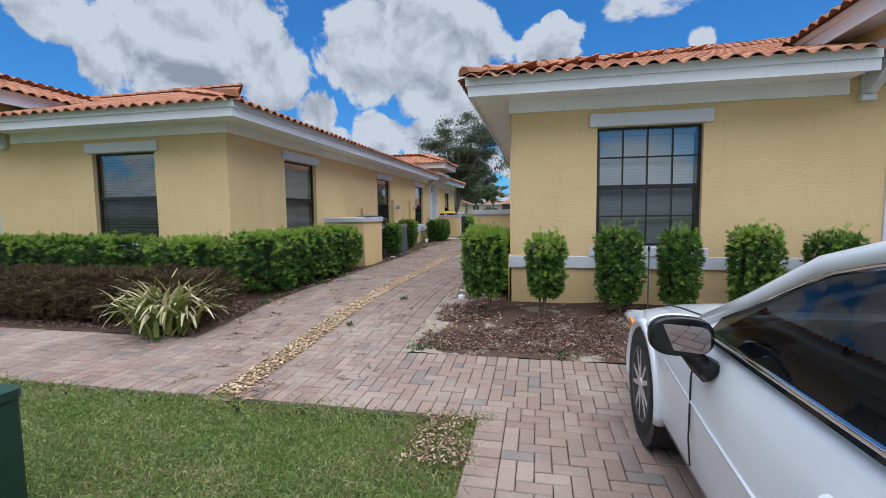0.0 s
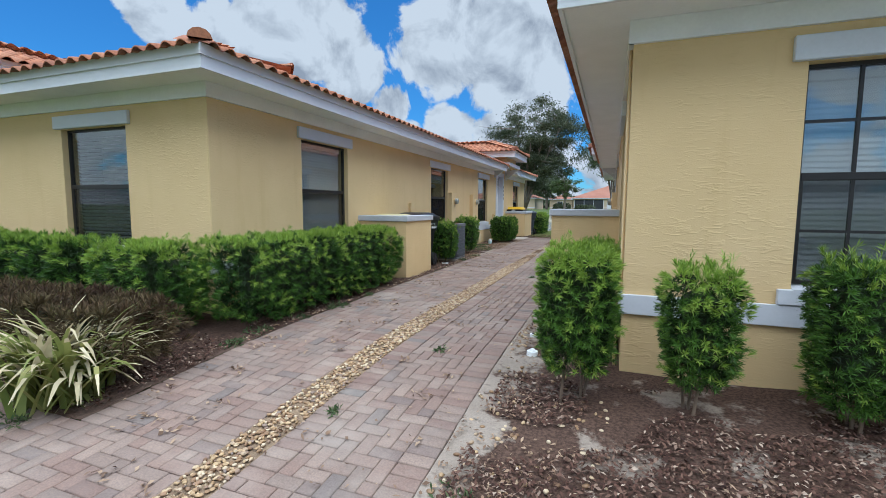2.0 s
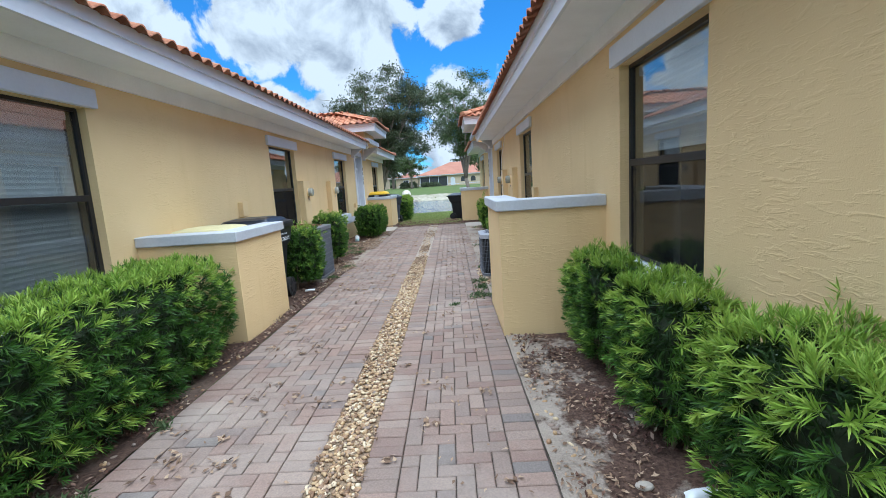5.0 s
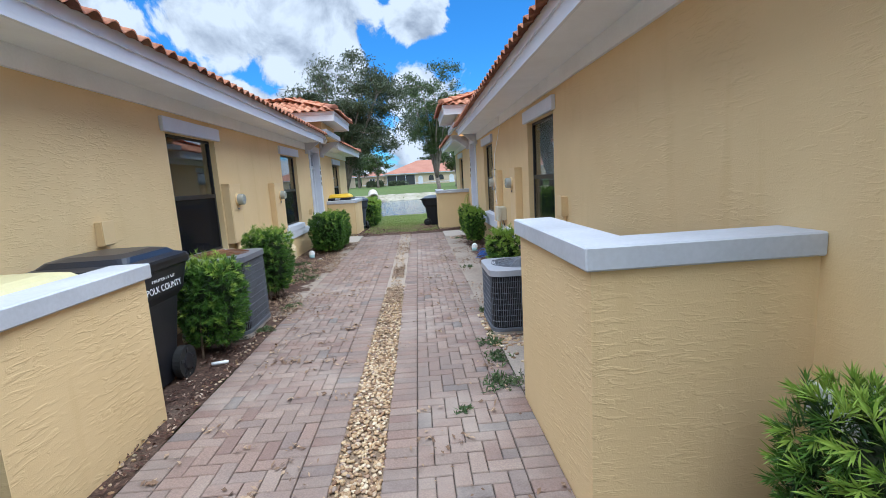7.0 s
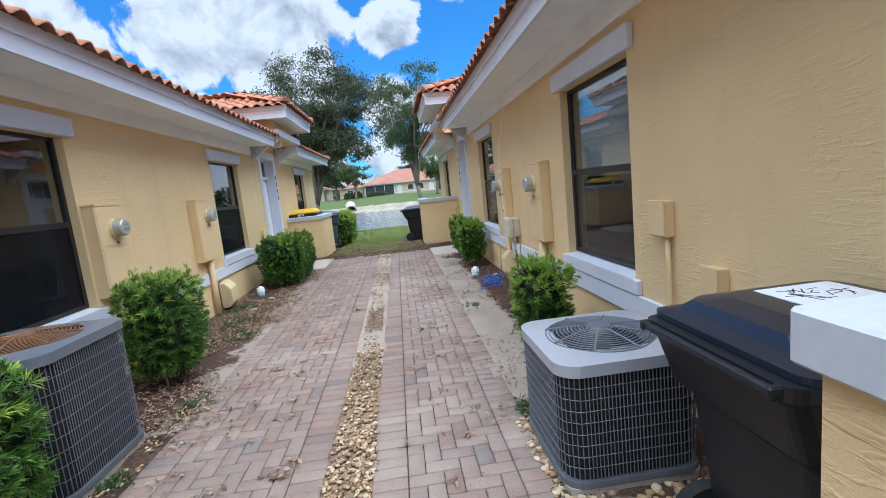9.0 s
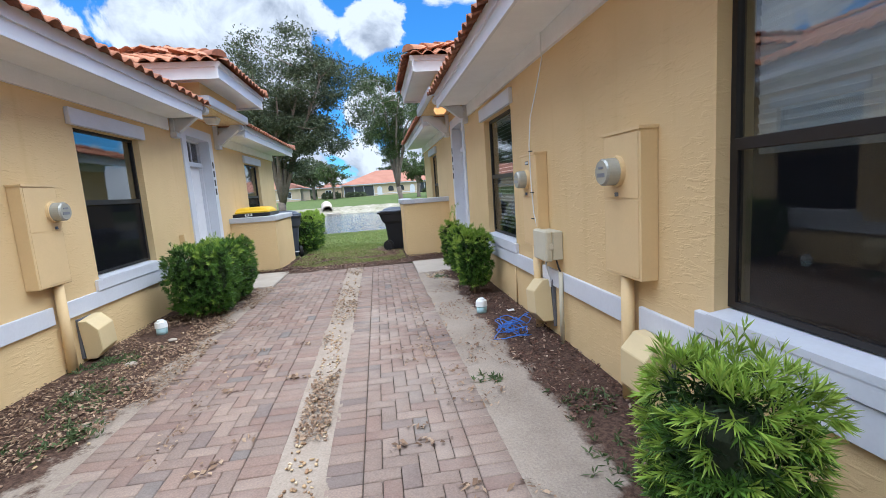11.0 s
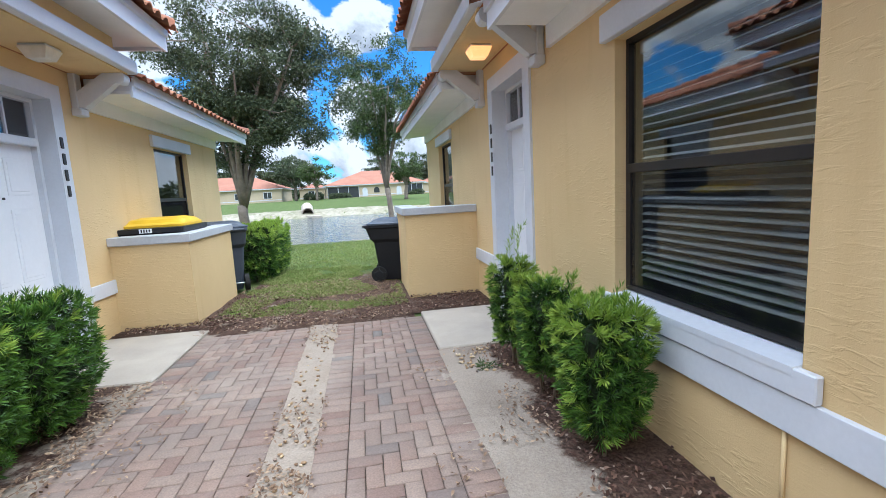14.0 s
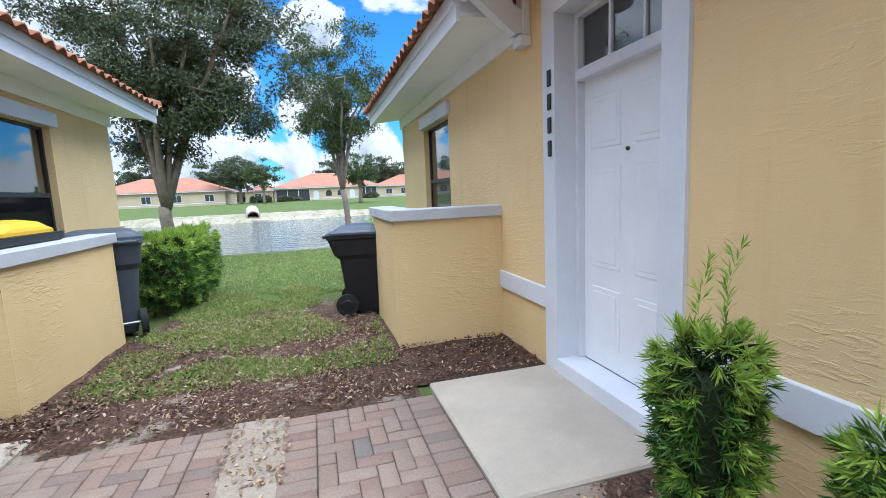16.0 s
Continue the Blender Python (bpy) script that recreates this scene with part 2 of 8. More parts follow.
m_grass = ground_mat("lawn_soil", [(0.3, rgb(0.05, 0.07, 0.022)), (0.55, rgb(0.08, 0.115, 0.033)), (0.74, rgb(0.17, 0.145, 0.075))], 0.9, 55, [(0.3, rgb(0.05, 0.07, 0.02)), (0.7, rgb(0.13, 0.17, 0.05))])
m_mulch = ground_mat("mulch_soil", [(0.3, rgb(0.05, 0.03, 0.022)), (0.55, rgb(0.09, 0.056, 0.042)), (0.72, rgb(0.24, 0.185, 0.14))], 1.6, 45, [(0.38, rgb(0.025, 0.016, 0.013)), (0.64, rgb(0.15, 0.095, 0.07))], 0.9)
m_sand = ground_mat("sandy_soil", [(0.30, rgb(0.20, 0.155, 0.12)), (0.45, rgb(0.27, 0.22, 0.175)), (0.6, rgb(0.33, 0.28, 0.23)), (0.75, rgb(0.16, 0.12, 0.09))], 2.6, 70, [(0.3, rgb(0.24, 0.19, 0.15)), (0.7, rgb(0.46, 0.39, 0.32))], 0.5)
m_joint = ground_mat("joint_sand", [(0.3, rgb(0.07, 0.055, 0.045)), (0.62, rgb(0.13, 0.105, 0.085)), (0.78, rgb(0.30, 0.25, 0.205))], 1.1, 90)


def bed_mat(name, edge, slope, rough, least=-9.0, flip=1.0):
    """Bark mulch that gives way raggedly to bare sand beyond x = edge."""
    n = Nodes(name)
    mulch = n.mix(0.5, n.ramp(n.noise(1.6, 7, 0.62), (0.3, rgb(0.05, 0.03, 0.022)), (0.62, rgb(0.095, 0.058, 0.042))), n.ramp(n.noise(45, 5, 0.65), (0.38, rgb(0.022, 0.014, 0.011)), (0.62, rgb(0.16, 0.10, 0.075))))
    sand = n.mix(0.45, n.ramp(n.noise(1.5, 7, 0.65), (0.3, rgb(0.16, 0.125, 0.10)), (0.5, rgb(0.285, 0.235, 0.19)), (0.7, rgb(0.35, 0.295, 0.245))), n.ramp(n.noise(70, 5, 0.65), (0.3, rgb(0.22, 0.18, 0.145)), (0.7, rgb(0.43, 0.365, 0.30))))
    sx = n.add("ShaderNodeSeparateXYZ")
    n.link(n.pos, sx.inputs[0])
    far = n.add("ShaderNodeMath")
    far.operation = 'MULTIPLY_ADD'
    n.link(sx.outputs[0], far.inputs[0])
    far.inputs[1].default_value, far.inputs[2].default_value = -slope * flip, edge * slope * flip
    low = n.add("ShaderNodeMath")
    low.operation = 'MAXIMUM'
    n.link(far.outputs[0], low.inputs[0])
    low.inputs[1].default_value = least
    rag = n.add("ShaderNodeMath")
    rag.operation = 'MULTIPLY_ADD'
    n.link(n.noise(2.6, 8, 0.68), rag.inputs[0])
    rag.inputs[1].default_value, rag.inputs[2].default_value = rough, -rough * 0.5
    sm = n.add("ShaderNodeMath")
    sm.operation = 'ADD'
    n.link(low.outputs[0], sm.inputs[0])
    n.link(rag.outputs[0], sm.inputs[1])
    mr = n.add("ShaderNodeMapRange")
    mr.inputs["From Min"].default_value, mr.inputs["From Max"].default_value = -0.08, 0.08
    n.link(sm.outputs[0], mr.inputs[0])
    col = n.mix(mr.outputs[0], mulch, sand)
    b = n.bump(n.noise(50, 5, 0.65), 0.7, 0.012)
    return n.done(col, 0.95, n.bump(n.noise(6, 4), 0.3, 0.03, b), 0, 0.15)


m_bed_e = bed_mat("mulch_and_sand_bed", -1.16, 1.1, 2.0, -0.17)
m_worn = bed_mat("worn_lawn_soil", -6.0, 0.06, 2.0)
m_gravel = ground_mat("brown_gravel_soil", [(0.3, rgb(0.13, 0.085, 0.055)), (0.7, rgb(0.30, 0.22, 0.145))], 2.2, 55, [(0.3, rgb(0.10, 0.065, 0.045)), (0.7, rgb(0.36, 0.265, 0.17))], 0.8)
m_strip_e = bed_mat("sand_strip_with_mulch", -0.97, 2.6, 1.5)
m_strip_w = bed_mat("sand_strip_with_litter", -4.08, 1.5, 2.2, -9.0, -1.0)


def glass_mat(name, facing, tint, screen=0.0, screen_c=(0.03, 0.03, 0.032), peak=0.9):
    """Window pane: clear to the room behind, mirror-like by Fresnel; with an insect screen where asked."""
    n = Nodes(name)
    lw = n.add("ShaderNodeLayerWeight", Blend=0.5)
    pw = n.add("ShaderNodeMath")
    pw.operation = 'POWER'
    pw.inputs[1].default_value = 4.0
    n.link(lw.outputs["Facing"], pw.inputs[0])
    fr = n.add("ShaderNodeMath")
    fr.operation = 'MULTIPLY_ADD'
    fr.inputs[1].default_value, fr.inputs[2].default_value = peak - facing, facing
    n.link(pw.outputs[0], fr.inputs[0])
    tr = n.add("ShaderNodeBsdfTransparent")
    tr.inputs[0].default_value = rgb(*tint)
    gl = n.add("ShaderNodeBsdfGlossy", Roughness=0.015)
    n.link(n.bump(n.noise(1.6, 2), 0.05, 0.01), gl.inputs["Normal"])
    mx = n.add("ShaderNodeMixShader")
    n.link(fr.outputs[0], mx.inputs[0])
    n.link(tr.outputs[0], mx.inputs[1])
    n.link(gl.outputs[0], mx.inputs[2])
    last = mx.outputs[0]
    if screen > 0:
        di = n.add("ShaderNodeBsdfDiffuse")
        di.inputs[0].default_value = rgb(*screen_c)
        m2 = n.add("ShaderNodeMixShader")
        m2.inputs[0].default_value = screen
        n.link(last, m2.inputs[1])
        n.link(di.outputs[0], m2.inputs[2])
        last = m2.outputs[0]
    n.link(last, n.out.inputs[0])
    return n.mat


m_glass = glass_mat("window_glass", 0.13, (0.76, 0.80, 0.82))
m_screen = glass_mat("screened_glass", 0.06, (0.76, 0.80, 0.82), 0.3, (0.016, 0.016, 0.018))
m_blackscreen = glass_mat("black_screened_glass", 0.05, (0.6, 0.64, 0.66), 0.72, (0.012, 0.012, 0.014), 0.5)


# ---- mesh helpers ----
def box(bm, x0, x1, y0, y1, z0, z1, bevel=0.0):
    m = Matrix.Translation(((x0 + x1) / 2, (y0 + y1) / 2, (z0 + z1) / 2)) @ Matrix.Diagonal((abs(x1 - x0), abs(y1 - y0), abs(z1 - z0), 1))
    made = bmesh.ops.create_cube(bm, size=1, matrix=m)["verts"]
    if bevel > 0:
        edges = list({e for v in made for e in v.link_edges})
        bmesh.ops.bevel(bm, geom=edges, offset=bevel, segments=1, affect='EDGES')
    return made


def cyl(bm, a, b, r0, r1=None, n=14, caps=True):
    a, b = Vector(a), Vector(b)
    d = b - a
    m = Matrix.Translation((a + b) / 2) @ d.to_track_quat('Z', 'Y').to_matrix().to_4x4()
    return bmesh.ops.create_cone(bm, cap_ends=caps, segments=n, radius1=r0, radius2=r0 if r1 is None else r1, depth=d.length, matrix=m)["verts"]


def prism(bm, poly, axis, a, b):
    """A flat outline of (p, q) pushed from a to b along an axis (0 x, 1 y, 2 z); p, q are the other two in order."""
    def at(p, q, s):
        c = [p, q]
        c.insert(axis, s)
        return c
    lo = [bm.verts.new(at(p, q, a)) for p, q in poly]
    hi = [bm.verts.new(at(p, q, b)) for p, q in poly]
    n = len(poly)
    bm.faces.new(lo)
    bm.faces.new(list(reversed(hi)))
    for i in range(n):
        bm.faces.new((lo[i], hi[i], hi[(i + 1) % n], lo[(i + 1) % n]))
    return lo + hi


def mesh_of(bm, name, material, m=None, smooth=False):
    if m is not None:
        bm.transform(m)
    bmesh.ops.recalc_face_normals(bm, faces=bm.faces)
    me = bpy.data.meshes.new(name)
    bm.to_mesh(me)
    bm.free()
    if smooth:
        me.shade_smooth()
    if material:
        me.materials.append(material)
    return me


def part(name, bm, material, parent=None, label="", m=None, smooth=False):
    ob = new(name, mesh_of(bm, name, material, m, smooth))
    if parent is not None:
        ob.parent = parent
        ob.matrix_parent_inverse = parent.matrix_world.inverted() if parent.parent is None else Matrix.Identity(4)
    if label:
        tagged(ob, label)
    return ob


def thing(name, label, category, at=(0, 0, 0), group="", kind=""):
    ob = new(name)
    ob.empty_display_size = 0.2
    ob.location = at
    ob.matrix_world = Matrix.Translation(at)
    return tagged(ob, label, category, group, kind)


def raw(name, verts, faces, material, parent=None, smooth=False):
    me = bpy.data.meshes.new(name)
    verts = np.asarray(verts, dtype=np.float32)
    faces = np.asarray(faces, dtype=np.int32)
    k = faces.shape[1]
    me.vertices.add(len(verts))
    me.vertices.foreach_set("co", verts.ravel())
    me.loops.add(faces.size)
    me.loops.foreach_set("vertex_index", faces.ravel())
    me.polygons.add(len(faces))
    me.polygons.foreach_set("loop_start", np.arange(0, faces.size, k, dtype=np.int32))
    me.update(calc_edges=True)
    me.validate()
    if smooth:
        me.shade_smooth()
    me.materials.append(material)
    ob = new(name, me)
    if parent is not None:
        ob.parent = parent
        ob.matrix_parent_inverse = parent.matrix_world.inverted()
    return ob


def piece(name, me, parent, m):
    """A repeat on shared mesh data, under its owner."""
    ob = new(name, me)
    ob.parent = parent
    ob.matrix_parent_inverse = parent.matrix_world.inverted()
    ob.matrix_basis = m
    return ob


# ---- plan ----
XR, XL = -0.42, -5.06            # the two alley walls
YR, YL = 6.48, 6.65              # south walls of the two houses
ENDR, ENDL = 27.45, 27.05        # north ends
EASTX, WESTX = 17.6, -22.2
G = 0.08                         # level of the alley
TOP, OVER = 2.87, 0.5            # soffit height, roof overhang
SLOPE = 0.33


def smooth01(a, b, v):
    t = min(1, max(0, (v - a) / (b - a)))
    return t * t * (3 - 2 * t)


def gz(x, y):
    """Height of the ground."""
    z = -0.17 + 0.05 * smooth01(0, 3, y) + 0.20 * smooth01(3.0, 6.9, y)
    if y > 22.5:
        shore = 36.0 + (9.0 * smooth01(-2.0, 1.5, x))
        z = G - 0.33 * smooth01(23, shore - 1.0, y) - 1.1 * smooth01(shore - 1.2, shore + 2.5, y)
        far = smooth01(64.0 + 1.5 * math.sin(x * 0.21) + 0.6 * math.sin(x * 0.9), 69.5 + math.sin(x * 0.16), y)
        z = z * (1 - far) + far * 0.1
        z += 0.75 * smooth01(70, 125, y)
    return z


# ---- ground sheet ----
def ground_sheet():
    xs = sorted(set([-900, -400, -200, -120, -80, -60] + [x * 1.0 for x in range(-50, 51)] + [60, 80, 120, 200, 400, 900]))
    ys = sorted(set([-900, -300, -100, -40, -20, -10] + [y * 0.5 for y in range(-12, 90)] + [y * 1.0 for y in range(45, 135)] + [150, 200, 300, 600, 1500]))
    v = [(x, y, gz(x, y) - 0.035 - (0.06 if 2 < y < 22 and -5 < x < -0.4 else 0)) for y in ys for x in xs]
    w = len(xs)
    f = [(j * w + i, j * w + i + 1, (j + 1) * w + i + 1, (j + 1) * w + i) for j in range(len(ys) - 1) for i in range(w - 1)]
    ob = raw("ground", v, f, m_grass, None, True)
    return tagged(ob, "lawn and soil ground reaching the horizon", "ground", kind="structure")


ground_sheet()


def patch(name, label, poly, material, up=0.0, step=0.12, rough=0.012, category="ground", seed=3):
    """A ground layer over an axis-aligned list of rectangles (x0, x1, y0, y1)."""
    vs, fs = [], []
    for x0, x1, y0, y1 in poly:
        nx, ny = max(1, int((x1 - x0) / step)), max(1, int((y1 - y0) / step))
        base = len(vs)
        for j in range(ny + 1):
            for i in range(nx + 1):
                x, y = x0 + (x1 - x0) * i / nx, y0 + (y1 - y0) * j / ny
                n = noise.noise((x * 2.1, y * 2.1, seed)) + 0.5 * noise.noise((x * 7, y * 7, seed))
                vs.append((x, y, gz(x, y) + up + rough * n))
        for j in range(ny):
            for i in range(nx):
                a = base + j * (nx + 1) + i
                fs.append((a, a + 1, a + nx + 2, a + nx + 1))
    return tagged(raw(name, vs, fs, material, None, True), label, category, kind="structure")


PATH_E = (-2.43, -1.42)           # east strip of pavers
PATH_W = (-3.92, -2.70)           # west strip of pavers
Y_END, Y_FRONT, Y_BED = 22.1, 3.15, 4.38
patch("joint_bed", "dark sand bed under the pavers", [(-3.93, -1.415, 4.3, 22.08), (-9.0, 5.75, 3.13, 4.42), (-0.47, 5.75, -2.95, 3.2)], m_joint, -0.019, 0.3, 0.0, "sand bed")
patch("mulch_bed_east", "brown bark mulch bed with bare sandy spots", [(-1.42, 9.0, 4.36, 6.48), (-1.42, -0.42, 6.48, 9.83), (-1.42, -0.42, 11.2, 13.6)], m_bed_e, 0.0, 0.12, 0.02, "mulch bed")
patch("mulch_bed_west", "brown bark mulch bed beside the hedge", [(-14, -3.912, 4.45, 6.65), (-5.06, -3.912, 6.65, 13.8)], m_mulch, 0.0, 0.12, 0.02, "mulch bed")
patch("sand_strip_east", "pale sandy soil strip with mulch under the wall", [(-1.50, -0.42, 13.6, 20.85)], m_strip_e, -0.005, 0.05, 0.011, "soil")
patch("sand_strip_west", "pale sandy soil with leaf litter", [(-5.06, -3.80, 13.8, 20.9)], m_strip_w, -0.006, 0.05, 0.012, "soil")
patch("middle_strip_soil", "sandy gravel strip between the pavers", [(-2.73, -2.40, 14.6, 22.1)], m_sand, -0.004, 0.04, 0.009, "soil")
patch("gravel_strip_soil", "brown soil under the pebble strip", [(-2.71, -2.42, 3.1, 14.6)], m_gravel, -0.006, 0.1, 0.01, "soil")
patch("worn_lawn", "worn lawn soil with bare sandy spots and bark", [(-4.0, -1.5, 22.07, 25.6)], m_worn, -0.018, 0.12, 0.015, "soil")
patch("mulch_corner_east", "dark mulch round the low wall", [(-1.62, -0.42, 22.25, 24.2)], m_mulch, -0.01, 0.12, 0.02, "mulch bed")
patch("mulch_corner_west", "dark mulch round the low wall", [(-5.06, -3.95, 22.4, 24.5)], m_mulch, -0.012, 0.12, 0.02, "mulch bed")

# ---- houses ----
def wall_frame(kind):
    """Maps (u along the wall, w outwards, z) to the world."""
    if kind == "alley_east":      # wall of the east house that faces west
        return Matrix(((0, -1, 0, XR), (1, 0, 0, 0), (0, 0, 1, 0), (0, 0, 0, 1)))
    if kind == "alley_west":
        return Matrix(((0, 1, 0, XL), (1, 0, 0, 0), (0, 0, 1, 0), (0, 0, 0, 1)))
    if kind == "south_east":
        return Matrix(((1, 0, 0, 0), (0, -1, 0, YR), (0, 0, 1, 0), (0, 0, 0, 1)))
    if kind == "south_west":
        return Matrix(((1, 0, 0, 0), (0, -1, 0, YL), (0, 0, 1, 0), (0, 0, 0, 1)))
    raise ValueError(kind)


SILL, HEAD, RAIL = 0.87, 2.45, 1.66
count = {"w": 0, "d": 0}


def wall_part(house, fr, u0, u1, holes, name="wall"):
    """Outer wall of 0.2 m with holes (u0, u1, z0, z1)."""
    bm = bmesh.new()
    z0, z1 = -0.5, TOP + 0.02
    us = sorted({u0, u1, *[h[0] for h in holes], *[h[1] for h in holes]})
    zs = sorted({z0, z1, *[h[2] for h in holes], *[h[3] for h in holes]})
    grid = {(i, j, k): bm.verts.new((u, w, z)) for i, u in enumerate(us) for j, z in enumerate(zs) for k, w in enumerate((0.0, -0.2))}

    def solid(i, j):
        if not (0 <= i < len(us) - 1 and 0 <= j < len(zs) - 1):
            return False
        u, z = (us[i] + us[i + 1]) / 2, (zs[j] + zs[j + 1]) / 2
        return not any(h[0] < u < h[1] and h[2] < z < h[3] for h in holes)

    for i in range(len(us) - 1):
        for j in range(len(zs) - 1):
            if not solid(i, j):
                continue
            c = [(i, j), (i + 1, j), (i + 1, j + 1), (i, j + 1)]
            for k in (0, 1):
                bm.faces.new([grid[(*q, k)] for q in c])
            for (p, q), (di, dj) in zip(((0, 1), (1, 2), (2, 3), (3, 0)), ((0, -1), (1, 0), (0, 1), (-1, 0))):
                if not solid(i + di, j + dj):
                    bm.faces.new((grid[(*c[p], 0)], grid[(*c[q], 0)], grid[(*c[q], 1)], grid[(*c[p], 1)]))
    for v in [v for v in bm.verts if not v.link_faces]:
        bm.verts.remove(v)
    return part(name, bm, m_stucco, house, "", fr)


slat_bm = bmesh.new()
prism(slat_bm, [(-0.025, -0.008), (0.0, 0.003), (0.025, 0.008), (0.025, 0.0105), (0.0, 0.0055), (-0.025, -0.0055)], 0, -0.5, 0.5)
slat_me = mesh_of(slat_bm, "slat", m_blind)


def window(fr, c, width=1.3, grid=False, blind=None, label=""):
    """A single-hung window in a hole centred at u=c: header board, sill, frame, two panes, and blinds where they are seen."""
    count["w"] += 1
    u0, u1 = c - width / 2, c + width / 2
    win = thing("window_%d" % count["w"], label, "window", fr @ Vector((c, 0, SILL)), kind="structure")
    w0 = -0.095
    bm = bmesh.new()
    box(bm, u0 - 0.1, u1 + 0.1, 0.0, 0.05, HEAD + 0.005, HEAD + 0.175, 0.006)
    part("header", bm, m_trim, win, "white header board", fr)
    bm = bmesh.new()
    box(bm, u0 - 0.09, u1 + 0.09, 0.003, 0.042, 0.725, SILL - 0.03, 0.006)
    prism(bm, [(-0.12, SILL - 0.005), (0.045, SILL - 0.026), (0.045, SILL - 0.06), (-0.12, SILL - 0.06)], 0, u0 + 0.002, u1 - 0.002)
    part("window_sill", bm, m_trim, win, "white sill", fr)
    bm = bmesh.new()
    t = 0.03
    box(bm, u0, u0 + t, w0 - 0.03, w0 + 0.018, SILL, HEAD)
    box(bm, u1 - t, u1, w0 - 0.03, w0 + 0.018, SILL, HEAD)
    box(bm, u0 + t, u1 - t, w0 - 0.03, w0 + 0.018, HEAD - t, HEAD)
    box(bm, u0 + t, u1 - t, w0 - 0.03, w0 + 0.018, SILL, SILL + t)
    box(bm, u0 + t, u1 - t, w0 - 0.028, w0 + 0.024, RAIL - 0.028, RAIL + 0.028, 0.004)
    box(bm, u0 + t, u0 + t + 0.018, w0 - 0.01, w0 + 0.02, SILL + t, RAIL - 0.028)
    box(bm, u1 - t - 0.018, u1 - t, w0 - 0.01, w0 + 0.02, SILL + t, RAIL - 0.028)
    part("window_frame", bm, m_frame, win, "dark bronze frame", fr)
    if grid:
        for i in range(1, 4):
            u = u0 + t + (width - 2 * t) * i / 4
            for a, b in ((SILL + t, RAIL - 0.028), (RAIL + 0.028, HEAD - t)):
                bm = bmesh.new()
                box(bm, u - 0.01, u + 0.01, w0 - 0.012, w0 + 0.014, a, b)
                part("muntin", bm, m_frame, win, "", fr)
        for a, b in ((SILL + t, RAIL - 0.028), (RAIL + 0.028, HEAD - t)):
            z = (a + b) / 2
            bm = bmesh.new()
            box(bm, u0 + t, u1 - t, w0 - 0.0125, w0 + 0.0145, z - 0.01, z + 0.01)
            part("muntin", bm, m_frame, win, "", fr)
    for a, b, mt, w in ((RAIL, HEAD, m_glass, w0 - 0.004), (SILL, RAIL, m_screen if blind else m_blackscreen, w0 + 0.008)):
        bm = bmesh.new()
        box(bm, u0 + t - 0.005, u1 - t + 0.005, w - 0.003, w + 0.003, a + 0.02, b - 0.02)
        p = part("pane", bm, mt, win, "", fr)
        p.visible_shadow = False
    if blind is not None:
        lo, tilt, gap = blind
        bl_bm = bmesh.new()
        box(bl_bm, u0 + 0.05, u1 - 0.05, w0 - 0.10, w0 - 0.045, HEAD - 0.10, HEAD - 0.03, 0.004)
        bl = part("blind", bl_bm, m_blind, win, "white horizontal slat blind", fr)
        z = HEAD - 0.13
        while z > lo:
            m = fr @ pose(c, w0 - 0.075, z, tilt, 0, 0) @ Matrix.Diagonal((width - 0.12, 1, 1, 1))
            ob = new("slat", slat_me)
            ob.parent = bl
            ob.matrix_basis = m
            z -= gap
    return win


